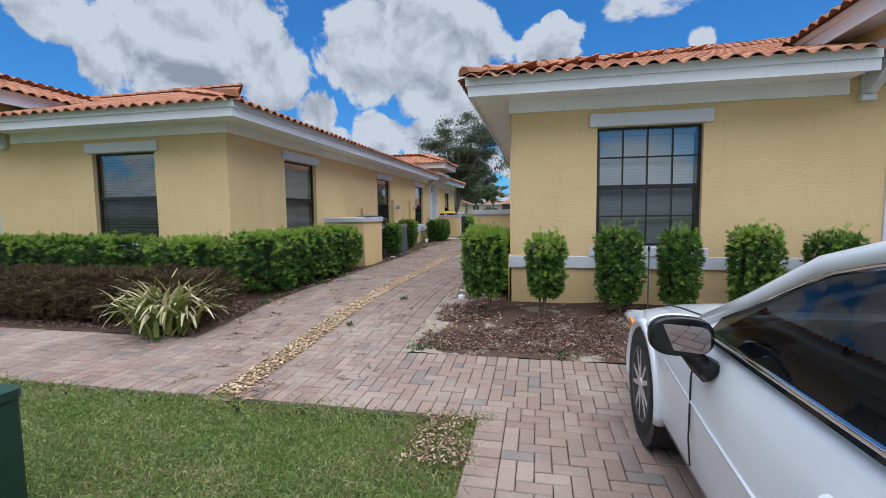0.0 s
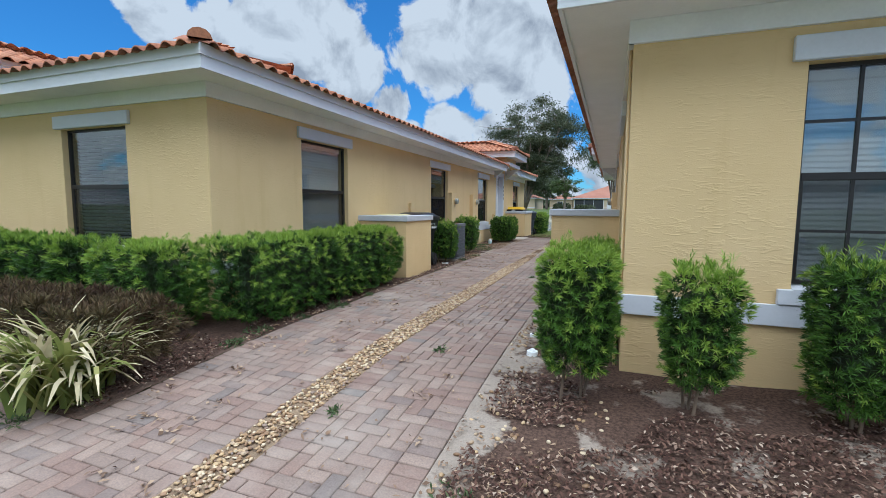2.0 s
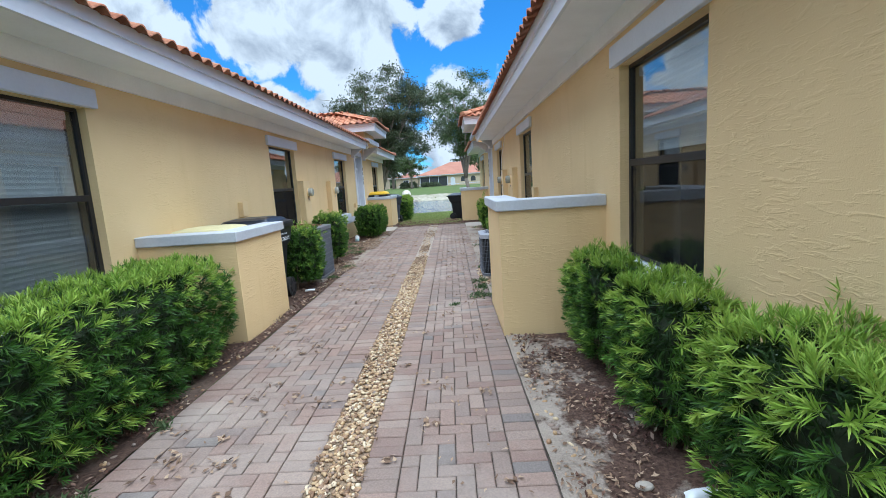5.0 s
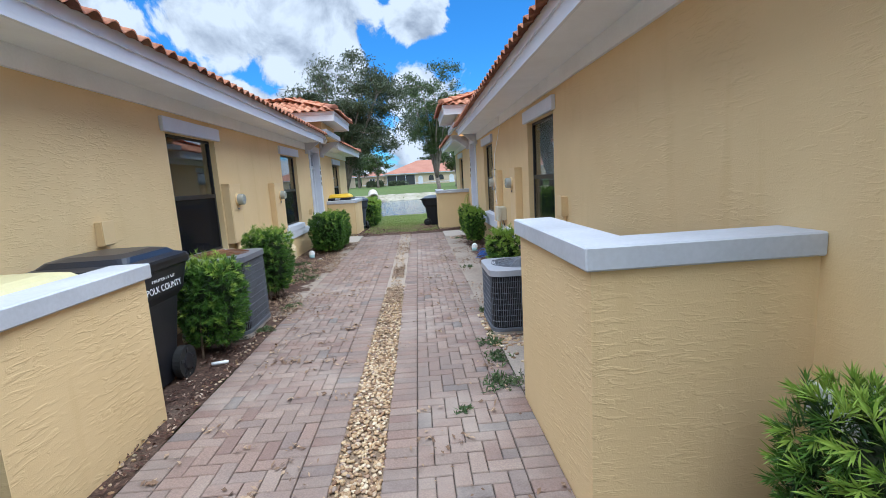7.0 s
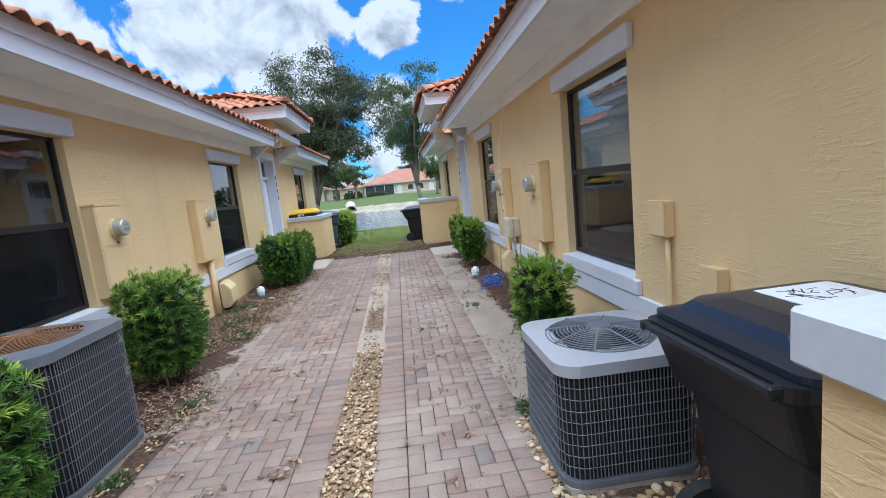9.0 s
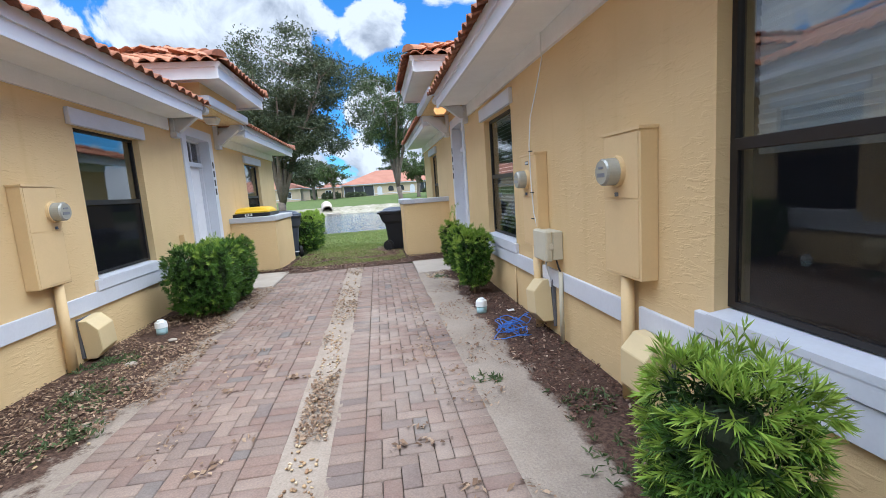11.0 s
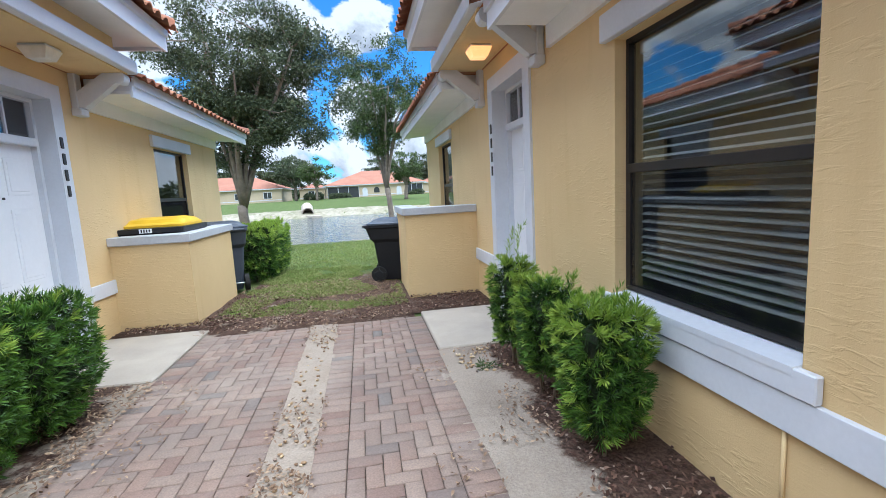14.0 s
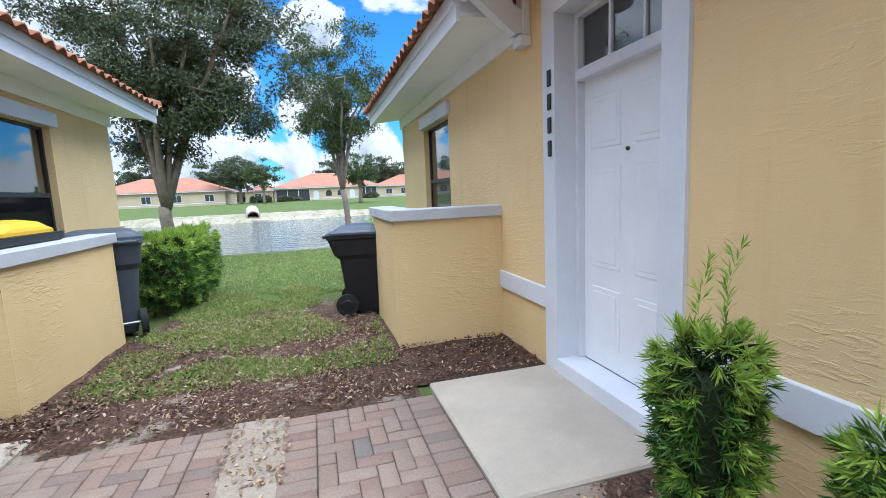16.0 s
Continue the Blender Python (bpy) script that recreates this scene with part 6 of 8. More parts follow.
    if marks:
        bm = bmesh.new()
        box(bm, -0.06, 0.06, 0.3705, 0.3735, 0.94, 0.983)
        tag_ = part("tag", bm, m_label, t, "white tag", place)
        for k in range(4):
            bm = bmesh.new()
            box(bm, -0.045 + 0.025 * k, -0.031 + 0.025 * k, 0.3736, 0.3745, 0.947, 0.976)
            part("tag_bar", bm, m_ink, tag_, "", place)
    return t


bin_cart(-4.62, 11.78, 180, "black wheeled bin with white lettering on its side", m_bin, m_binlid, 1.11, text=True)
bin_cart(-0.75, 11.83, -90, "black wheeled bin with white label on lid", m_bin, m_binlid, card=True)
bin_cart(-1.55, 24.75, -100, "dark grey wheeled bin standing on the lawn edge", m_bin, m_bingrey)
bin_cart(-4.45, 24.95, 20, "blue-grey wheeled bin behind the low wall", m_bingrey, m_bingrey, 1.1, marks=True)
bin_cart(-4.74, 23.42, 180, "black wheeled bin with a yellow lid", m_bin, m_yellow, 1.24, marks=True)
bin_cart(-4.72, 10.82, 180, "black wheeled bin with a pale yellow lid", m_bin, plain("pale_yellow_lid", (0.66, 0.60, 0.34), 0.5, 0.1, 5, 60, 0.05), 1.09)


def meter(fr, u0, u1, side, label, dial_u, tag_bars=False, pipe_u=None, cover=None):
    """Stucco-painted meter cabinet on the wall with a glass meter, conduit and cover below."""
    z0, z1 = 0.92, 1.82
    t = thing("electric_meter", label, "electric meter", fr @ Vector(((u0 + u1) / 2, 0.05, z0)), "electric meters")
    bm = bmesh.new()
    box(bm, u0, u1, 0, 0.115, z0, z1, 0.006)
    part("cabinet", bm, m_cab, t, "painted steel cabinet", fr)
    bm = bmesh.new()
    box(bm, u0 - 0.008, u1 + 0.008, 0, 0.125, z1 - 0.012, z1 + 0.006)
    part("cabinet_lip", bm, m_cab, t, "", fr)
    bm = bmesh.new()
    box(bm, u0 + 0.015, u1 - 0.015, 0.1155, 0.119, z0 + 0.02, 1.40, 0.003)
    part("lower_cover", bm, m_cab, t, "", fr)
    bm = bmesh.new()
    box(bm, u0 + 0.015, u1 - 0.015, 0.1155, 0.119, 1.415, z1 - 0.02, 0.003)
    part("upper_cover", bm, m_cab, t, "", fr)
    bm = bmesh.new()
    cyl(bm, (dial_u, 0.115, 1.58), (dial_u, 0.145, 1.58), 0.098, 0.095, 28)
    part("meter_ring", bm, m_cab, t, "", fr)
    bm = bmesh.new()
    cyl(bm, (dial_u, 0.14, 1.58), (dial_u, 0.215, 1.58), 0.086, 0.084, 28)
    cyl(bm, (dial_u, 0.2155, 1.58), (dial_u, 0.228, 1.58), 0.083, 0.073, 28)
    part("meter_glass", bm, m_meterglass, t, "glass meter dome", fr)
    bm = bmesh.new()
    box(bm, dial_u - 0.045, dial_u + 0.045, 0.2285, 0.231, 1.55, 1.575)
    box(bm, dial_u - 0.03, dial_u + 0.03, 0.2285, 0.231, 1.60, 1.615)
    part("dial_window", bm, m_acwire, t, "", fr)
    bm = bmesh.new()
    box(bm, dial_u - 0.012, dial_u + 0.012, 0.1195, 0.135, 1.425, 1.45, 0.003)
    part("latch", bm, m_acmetal, t, "", fr)
    if tag_bars:
        bm = bmesh.new()
        box(bm, dial_u - 0.07, dial_u + 0.02, 0.1195, 0.122, 1.72, 1.755)
        part("tag_plate", bm, m_ink, t, "black tag", fr)
        for k in range(4):
            bm = bmesh.new()
            box(bm, dial_u - 0.06 + 0.018 * k, dial_u - 0.05 + 0.018 * k, 0.1221, 0.123, 1.727, 1.748)
            part("tag_bar", bm, m_label, t, "", fr)
    if pipe_u is not None:
        bm = bmesh.new()
        cyl(bm, (pipe_u, 0.06, G - 0.05), (pipe_u, 0.06, z0 + 0.01), 0.042)
        part("conduit", bm, m_cab, t, "painted conduit", fr, True)


m_cab = plain("yellow_painted_steel", (0.70, 0.515, 0.27), 0.6, 0.06, 3, 60, 0.04)
FE, FW = wall_frame("alley_east"), wall_frame("alley_west")
meter(FE, 15.38, 15.80, 1, "yellow painted meter cabinet with glass meter", 15.62, pipe_u=15.62)
meter(FE, 17.08, 17.50, 1, "yellow painted meter cabinet with black tag", 17.34, True, 17.29)
meter(FW, 15.05, 15.47, 1, "yellow painted meter cabinet with glass meter", 15.30, pipe_u=15.28)
meter(FW, 17.20, 17.62, 1, "yellow painted meter cabinet with glass meter", 17.52, pipe_u=17.50)


def wedge_cover(fr, u, z, tilt, label):
    t = thing("cable_cover", label, "cable cover", fr @ Vector((u, 0.08, z - 0.22)), "cable covers")
    bm = bmesh.new()
    prism(bm, [(0.0, -0.20), (0.10, -0.20), (0.17, -0.12), (0.17, 0.10), (0.08, 0.20), (0.0, 0.20)], 0, -0.13, 0.13)
    bmesh.ops.bevel(bm, geom=list(bm.edges), offset=0.006, segments=1, affect='EDGES')
    part("cover", bm, m_cab2, t, "cream plastic hood", fr @ pose(u, 0.035, z, 0, tilt, 0))
    bm = bmesh.new()
    box(bm, u - 0.12, u + 0.12, 0, 0.03, z - 0.2, z + 0.2, 0.004)
    part("back_plate", bm, m_acmetal, t, "", fr)


m_cab2 = plain("cream_plastic", (0.66, 0.53, 0.30), 0.5, 0.05, 4, 60, 0.04)
wedge_cover(FE, 17.12, 0.40, 8, "cream cable cover hanging loose on the wall")
wedge_cover(FE, 15.34, 0.40, 0, "cream cable cover on the wall")
wedge_cover(FW, 17.85, 0.32, -6, "cream cable cover hanging low on the wall")


def junction_box():
    fr = FE
    t = thing("junction_box", "beige plastic telephone box on the wall", "utility box", fr @ Vector((16.92, 0.1, 0.84)))
    bm = bmesh.new()
    box(bm, 16.76, 17.08, 0.10, 0.17, 0.83, 1.11, 0.014)
    part("front_cover", bm, m_boxp, t, "", fr)
    bm = bmesh.new()
    box(bm, 16.77, 17.07, 0.0, 0.098, 0.84, 1.10, 0.008)
    part("back_case", bm, m_boxp, t, "", fr)
    bm = bmesh.new()
    box(bm, 16.748, 16.76, 0.10, 0.135, 0.94, 0.99, 0.004)
    part("latch", bm, m_boxp, t, "", fr)
    bm = bmesh.new()
    cyl(bm, (16.73, 0.05, G - 0.04), (16.73, 0.05, 0.74), 0.02)
    part("conduit", bm, m_boxp, t, "grey plastic conduit", fr, True)
    bm = bmesh.new()
    tube(bm, [(16.79, 0.06, 0.84), (16.76, 0.06, 0.79), (16.73, 0.05, 0.73)], 0.008, 6)
    part("cable", bm, m_bin, t, "", fr)
    bm = bmesh.new()
    tube(bm, [(17.03, 0.07, 0.84), (17.05, 0.06, 0.76), (17.0, 0.06, 0.66), (16.98, 0.05, 0.55)], 0.009, 6)
    part("cable", bm, m_whitep, t, "", fr)
    bm = bmesh.new()
    box(bm, 16.965, 16.98, 0.004, 0.035, 0.16, 0.62, 0.003)
    part("ground_strip", bm, m_acmetal, t, "", fr)
    cable = thing("wall_cable", "thin white cable running up the wall", "cable", fr @ Vector((17.1, 0.13, 1.0)))
    bm = bmesh.new()
    tube(bm, [(17.09, 0.10, 1.02), (17.14, 0.13, 1.25), (17.17, 0.135, 1.55), (17.18, 0.135, 1.9), (17.16, 0.12, 2.15), (17.09, 0.07, 2.42), (17.04, 0.03, 2.66), (17.03, 0.045, 2.72), (17.02, 0.045, TOP)], 0.0055, 6)
    part("cable_run", bm, m_whitep, cable, "", fr)
    for z in (1.45, 1.84, 1.2):
        bm = bmesh.new()
        box(bm, 17.14, 17.185, 0.118, 0.144, z - 0.004, z + 0.004)
        part("cable_clip", bm, m_ink, cable, "", fr)


junction_box()


def wall_pipe(fr, pts, r, label, material, name="wall_pipe"):
    t = thing(name, label, "pipe", fr @ Vector(pts[0]))
    bm = bmesh.new()
    tube(bm, pts, r, 10)
    part("pipe_run", bm, material, t, "", fr, True)
    return t


def small_boxes():
    for fr, u, z0, z1, w in ((FE, 13.22, 1.20, 1.43, 0.16), (FE, 12.74, 0.90, 1.08, 0.12), (FW, 12.36, 1.28, 1.50, 0.15), (FW, 20.32, 0.98, 1.12, 0.07), (FW, 20.25, 0.42, 0.56, 0.10)):
        t = thing("outlet_box", "small yellow painted outlet box on the wall", "outlet box", fr @ Vector((u, 0.03, z0)), "outlet boxes")
        bm = bmesh.new()
        box(bm, u - w / 2, u + w / 2, 0, 0.07, z0, z1, 0.006)
        part("case", bm, m_cab, t, "", fr)
        bm = bmesh.new()
        box(bm, u - w / 2 - 0.006, u + w / 2 + 0.006, 0.0705, 0.08, z0 + 0.01, z1 + 0.006, 0.003)
        part("lid", bm, m_cab, t, "", fr)
    wall_pipe(FE, [(13.18, 0.03, 1.20), (13.17, 0.03, 1.0), (13.15, 0.04, 0.8), (13.15, 0.045, 0.3)], 0.016, "yellow painted conduit down the wall", m_cab)
    wall_pipe(FE, [(18.2, 0.01, 0.56), (18.2, 0.01, 0.1)], 0.009, "short yellow painted pipe at the wall foot", m_cab)
    wall_pipe(FE, [(6.6, 0.014, 2.69), (6.6, 0.014, 0.76), (6.6, 0.045, 0.70), (6.6, 0.045, 0.06)], 0.012, "thin yellow painted conduit at the house corner", m_cab)


small_boxes()


def pot(x, y, label):
    """White plastic cleanout or sprinkler canister with a screw cap."""
    z = gz(x, y)
    t = thing("chlorine_float", label, "canister", (x, y, z), "small canisters")
    bm = bmesh.new()
    cyl(bm, (x, y, z - 0.01), (x, y, z + 0.075), 0.058, 0.062, 20)
    part("lower_cup", bm, plain("pale_blue_plastic", (0.45, 0.66, 0.70), 0.4, 0.08), t, "pale blue cup", None, True)
    bm = bmesh.new()
    cyl(bm, (x, y, z + 0.076), (x, y, z + 0.14), 0.07, 0.062, 20)
    cyl(bm, (x, y, z + 0.1405), (x, y, z + 0.165), 0.045, 0.035, 16)
    part("cap", bm, m_whitep, t, "white cap")


pot(-0.93, 18.0, "white and pale blue plastic canister on the mulch")
pot(-4.68, 18.55, "white and pale blue plastic canister on the soil")


def floor_bits():
    t = thing("drain_cap", "white round drain cap set in the soil", "drain cap", (-1.16, 6.58, 0.08))
    bm = bmesh.new()
    cyl(bm, (-1.16, 6.58, 0.06), (-1.16, 6.58, 0.115), 0.055, 0.05, 20)
    part("rim", bm, m_whitep, t)
    bm = bmesh.new()
    cyl(bm, (-1.16, 6.58, 0.1155), (-1.16, 6.58, 0.135), 0.03, 0.018, 14)
    part("knob", bm, m_whitep, t)
    t = thing("sprinkler_head", "white sprinkler head with dark centre", "sprinkler", (-1.25, 7.2, 0.08))
    bm = bmesh.new()
    cyl(bm, (-1.25, 7.2, 0.06), (-1.25, 7.2, 0.10), 0.04, 0.036, 18)
    part("ring", bm, m_whitep, t)
    bm = bmesh.new()
    cyl(bm, (-1.25, 7.2, 0.1005), (-1.25, 7.2, 0.108), 0.018, 0.016, 14)
    part("centre", bm, m_ink, t)
    t = thing("pipe_bend", "white plastic pipe bend standing in the mulch", "pipe", (-0.86, 7.46, 0.08))
    bm = bmesh.new()
    tube(bm, [(-0.92, 7.42, 0.02), (-0.92, 7.42, 0.13), (-0.905, 7.42, 0.155), (-0.88, 7.42, 0.165), (-0.80, 7.43, 0.165), (-0.775, 7.43, 0.155), (-0.765, 7.43, 0.13), (-0.765, 7.43, 0.10)], 0.026, 12)
    part("bend", bm, m_whitep, t, "", None, True)
    t = thing("plastic_pipe", "short white plastic pipe lying at the bin", "pipe", (-4.0, 12.3, 0.08))
    bm = bmesh.new()
    tube(bm, [(-4.17, 12.22, 0.11), (-4.03, 12.26, 0.11)], 0.016, 10)
    part("pipe_run", bm, m_whitep, t, "", None, True)
    t = thing("blue_wire", "tangled bunch of thin blue wire on the mulch", "wire", (-0.82, 17.1, 0.08))
    rr = random.Random(8)
    for k in range(9):
        bm = bmesh.new()
        cx, cy = -0.80 + rr.uniform(-0.08, 0.08), 17.12 + rr.uniform(-0.15, 0.12)
        r0 = rr.uniform(0.06, 0.15)
        a0 = rr.uniform(0, 6.3)
        tube(bm, [(cx + r0 * (1 + 0.3 * math.sin(q * 1.7 + k)) * math.cos(a0 + q * 0.55), cy + r0 * math.sin(a0 + q * 0.5), 0.10 + 0.03 * k * 0.5 + 0.03 * math.sin(q + k)) for q in range(13)], 0.005, 5)
        part("wire_loop", bm, m_blue, t, "", None, True)
    bm = bmesh.new()
    tube(bm, [(-0.72, 17.3, 0.14), (-0.62, 17.35, 0.20), (-0.53, 17.25, 0.26)], 0.005, 5)
    part("wire_loop", bm, m_blue, t, "", None, True)
    t = thing("paper_scrap", "crumpled white paper scrap on the mulch", "paper", (-0.6, 17.9, 0.09))
    bm = bmesh.new()
    box(bm, -0.65, -0.56, 17.86, 17.93, 0.093, 0.10, 0.003)
    part("scrap", bm, m_label, t)
    for x, y, s in ((-1.02, 7.6, 0.045), (-4.5, 17.5, 0.06), (-4.62, 16.9, 0.05), (-4.42, 18.2, 0.05), (-0.95, 12.25, 0.09)):
        t = thing("pale_stone", "pale flat stone lying on the soil", "stone", (x, y, gz(x, y)), "loose stones")
        bm = bmesh.new()
        bmesh.ops.create_icosphere(bm, subdivisions=2, radius=s, matrix=Matrix.Translation((x, y, gz(x, y) + s * 0.12)) @ Matrix.Diagonal((1, 0.75, 0.4, 1)))
        part("stone_body", bm, m_concrete, t)
    t = thing("garden_stake", "thin grey stake beside a shrub", "stake", (1.28, 5.95, 0.06))
    bm = bmesh.new()
    cyl(bm, (1.28, 5.95, 0.0), (1.28, 5.95, 0.86), 0.008, None, 8)
    part("rod", bm, m_acmetal, t)
    bm = bmesh.new()
    cyl(bm, (1.28, 5.95, 0.84), (1.28, 5.95, 0.90), 0.014, None, 8)
    part("tip", bm, m_ink, t)


floor_bits()


def transformer():
    """Green cable pedestal with a pale one beside it, at the edge of the lawn."""
    x, y = -2.67, 1.62
    z = gz(x, y)
    t = thing("utility_pedestal", "dark green plastic utility pedestal on the lawn", "utility box", (x, y, z))
    bm = bmesh.new()
    prism(bm, rrect(x - 0.22, x + 0.10, y - 0.2, y + 0.15, 0.05), 2, z - 0.05, z + 0.62)
    part("case", bm, m_green, t)
    bm = bmesh.new()
    prism(bm, rrect(x - 0.23, x + 0.11, y - 0.21, y + 0.16, 0.06), 2, z + 0.60, z + 0.645)
    part("lid", bm, m_green, t)
    x, y = -2.29, 1.28
    t = thing("utility_pedestal", "pale grey plastic utility pedestal on the lawn", "utility box", (x, y, z))
    bm = bmesh.new()
    prism(bm, rrect(x - 0.22, x + 0.04, y - 0.12, y + 0.12, 0.04), 2, z - 0.05, z + 0.36)
    bmesh.ops.recalc_face_normals(bm, faces=bm.faces)
    part("case", bm, m_whitep2, t)


m_green = plain("dark_green_plastic", (0.015, 0.045, 0.028), 0.45, 0.2, 4, 60, 0.05)
m_whitep2 = plain("pale_grey_plastic", (0.45, 0.48, 0.52), 0.5, 0.08, 4, 60, 0.05)
transformer()

# ---- parked car ----
def carpaint():
    n = Nodes("white_car_paint")
    n.b.inputs["Coat Weight"].default_value = 0.8
    n.b.inputs["Coat Roughness"].default_value = 0.05
    return n.done(n.ramp(n.noise(0.8, 3), (0.3, rgb(0.60, 0.62, 0.655)), (0.7, rgb(0.645, 0.665, 0.695))), 0.35, None, 0, 0.4)


m_car = carpaint()
m_tint = glass_mat("tinted_glass", 0.05, (0.06, 0.065, 0.07), peak=0.42)
m_chrome = plain("chrome", (0.75, 0.75, 0.76), 0.12, 0.05, 20, 60, 0.02, 1.0)
m_alloy = plain("silver_alloy", (0.55, 0.56, 0.58), 0.3, 0.08, 10, 60, 0.03, 0.7)
m_blackp = plain("gloss_black_plastic", (0.012, 0.012, 0.014), 0.25, 0.1, 10, 60, 0.02)
m_amber = plain("amber_lens", (0.65, 0.22, 0.03), 0.2, 0.1, 20, 60, 0.02)
m_lens = plain("headlamp_lens", (0.42, 0.44, 0.46), 0.08, 0.15, 20, 60, 0.02, 0.2, 0.8)
m_rimdark = plain("dark_rim_well", (0.09, 0.09, 0.095), 0.4, 0.2, 10, 60, 0.03, 0.5)
m_seat = plain("dark_seat_cloth", (0.03, 0.03, 0.032), 0.9, 0.2)


def lerp(table, s):
    for (a, va), (b, vb) in zip(table, table[1:]):
        if s <= b:
            k = (s - a) / (b - a)
            k = k * k * (3 - 2 * k) * 0.5 + k * 0.5
            return va + (vb - va) * k
    return table[-1][1]


def sedan(x, y, turn, label):
    """Built nose towards +y from s = 0 at the nose, x to its right, z from the road."""
    z0 = gz(x, y) - 0.005
    t = thing("car", label, "car", (x, y, z0))
    place = pose(x, y, z0, 0, 0, turn)
    W = [(0, 0.50), (0.12, 0.72), (0.45, 0.87), (0.9, 0.905), (2.4, 0.915), (3.8, 0.90), (4.55, 0.82), (4.88, 0.62)]
    TOPZ = [(0, 0.58), (0.15, 0.68), (0.5, 0.79), (1.0, 0.86), (1.75, 0.945), (2.6, 0.945), (3.8, 0.985), (4.4, 1.02), (4.7, 0.99), (4.88, 0.80)]
    BOT = [(0, 0.26), (0.3, 0.20), (4.4, 0.20), (4.88, 0.32)]
    SH = [(0, 0.52), (0.3, 0.64), (0.9, 0.74), (1.6, 0.83), (2.6, 0.86), (4.4, 0.90), (4.88, 0.70)]
    bm = bmesh.new()
    rings = []
    stations = [0, 0.03, 0.08, 0.15, 0.25, 0.4] + [0.6 + 0.2 * k for k in range(19)] + [4.4, 4.55, 4.7, 4.8, 4.88]
    for s in stations:
        w, zt, zb, zs = lerp(W, s), lerp(TOPZ, s), lerp(BOT, s), lerp(SH, s)
        prof = [(0.0, zt), (0.35 * w, zt), (0.62 * w, zt - 0.012), (0.82 * w, zt - 0.045), (0.925 * w, (zt * 0.45 + zs * 0.55)), (0.965 * w, zs), (1.0 * w, zs - 0.10), (1.0 * w, zb + 0.30), (0.985 * w, zb + 0.22), (0.99 * w, zb + 0.12), (0.93 * w, zb), (0.0, zb)]
        ring = [(-s2 * px, pz) for s2, (px, pz) in [(-1, p) for p in prof]] + [(-px, pz) for px, pz in reversed(prof[1:-1])]
        rings.append([bm.verts.new((px, -s, pz)) for px, pz in ring])
    n = len(rings[0])
    for a, b in zip(rings, rings[1:]):
        for k in range(n):
            bm.faces.new((a[k], a[(k + 1) % n], b[(k + 1) % n], b[k]))
    bm.faces.new(rings[0])
    bm.faces.new(rings[-1][::-1])
    body = part("body", bm, m_car, t, "white painted body", place, True)
    gplace = place @ Matrix.Translation((0, -0.45, 0))
    # greenhouse: roof shell and panes
    GW = [(1.25, 0.80), (1.9, 0.745), (2.4, 0.70), (3.0, 0.685), (3.5, 0.70), (4.05, 0.74)]
    def roofz(s):
        return lerp([(1.2, 0.90), (1.55, 1.07), (1.95, 1.255), (2.35, 1.375), (2.8, 1.42), (3.2, 1.41), (3.6, 1.33), (4.05, 1.08), (4.25, 1.0)], s)
    bm = bmesh.new()
    rr = []
    for s in [2.02 + 0.1 * k for k in range(16)]:
        w, z = lerp(GW, s) * 0.93, roofz(s)
        rr.append([bm.verts.new((u * w, -s, z - 0.055 * abs(u) ** 2.6 + dz)) for dz in (0.0,) for u in (-1, -0.92, -0.75, -0.4, 0, 0.4, 0.75, 0.92, 1)])
    for a, b in zip(rr, rr[1:]):
        for k in range(8):
            bm.faces.new((a[k], a[k + 1], b[k + 1], b[k]))
    ext = bmesh.ops.solidify(bm, geom=list(bm.faces), thickness=0.02)
    part("roof", bm, m_car, t, "", gplace, True)
    for sgn in (-1, 1):
        # pillars following the window line
        bm = bmesh.new()
        tube(bm, [(sgn * 0.80, -1.22, 0.925), (sgn * 0.765, -1.6, 1.09), (sgn * 0.725, -1.95, 1.265), (sgn * 0.68, -2.35, 1.375), (sgn * 0.655, -2.8, 1.415), (sgn * 0.66, -3.2, 1.395), (sgn * 0.68, -3.6, 1.29), (sgn * 0.73, -4.05, 1.06)], [0.03, 0.034, 0.036, 0.036, 0.034, 0.036, 0.05, 0.07], 8)
        part("pillar", bm, m_car, t, "", gplace, True)
        bm = bmesh.new()
        lo = [(sgn * 0.868, -1.42, 0.93), (sgn * 0.88, -2.0, 0.945), (sgn * 0.88, -2.6, 0.955), (sgn * 0.875, -3.2, 0.97), (sgn * 0.85, -3.75, 0.99)]
        tube(bm, lo, 0.011, 6)
        part("chrome_strip", bm, m_chrome, t, "chrome window strip", gplace, True)
        bm = bmesh.new()
        tube(bm, [(sgn * 0.80, -1.40, 0.985), (sgn * 0.765, -1.72, 1.125), (sgn * 0.735, -2.0, 1.255), (sgn * 0.70, -2.35, 1.345), (sgn * 0.675, -2.8, 1.385), (sgn * 0.68, -3.2, 1.365), (sgn * 0.70, -3.55, 1.27), (sgn * 0.76, -3.85, 1.08)], 0.010, 6)
        part("chrome_strip", bm, m_chrome, t, "chrome window strip", gplace, True)
        hi = [(sgn * 0.80, -1.42, 0.99), (sgn * 0.735, -2.0, 1.25), (sgn * 0.69, -2.6, 1.365), (sgn * 0.685, -3.2, 1.35), (sgn * 0.73, -3.72, 1.14)]
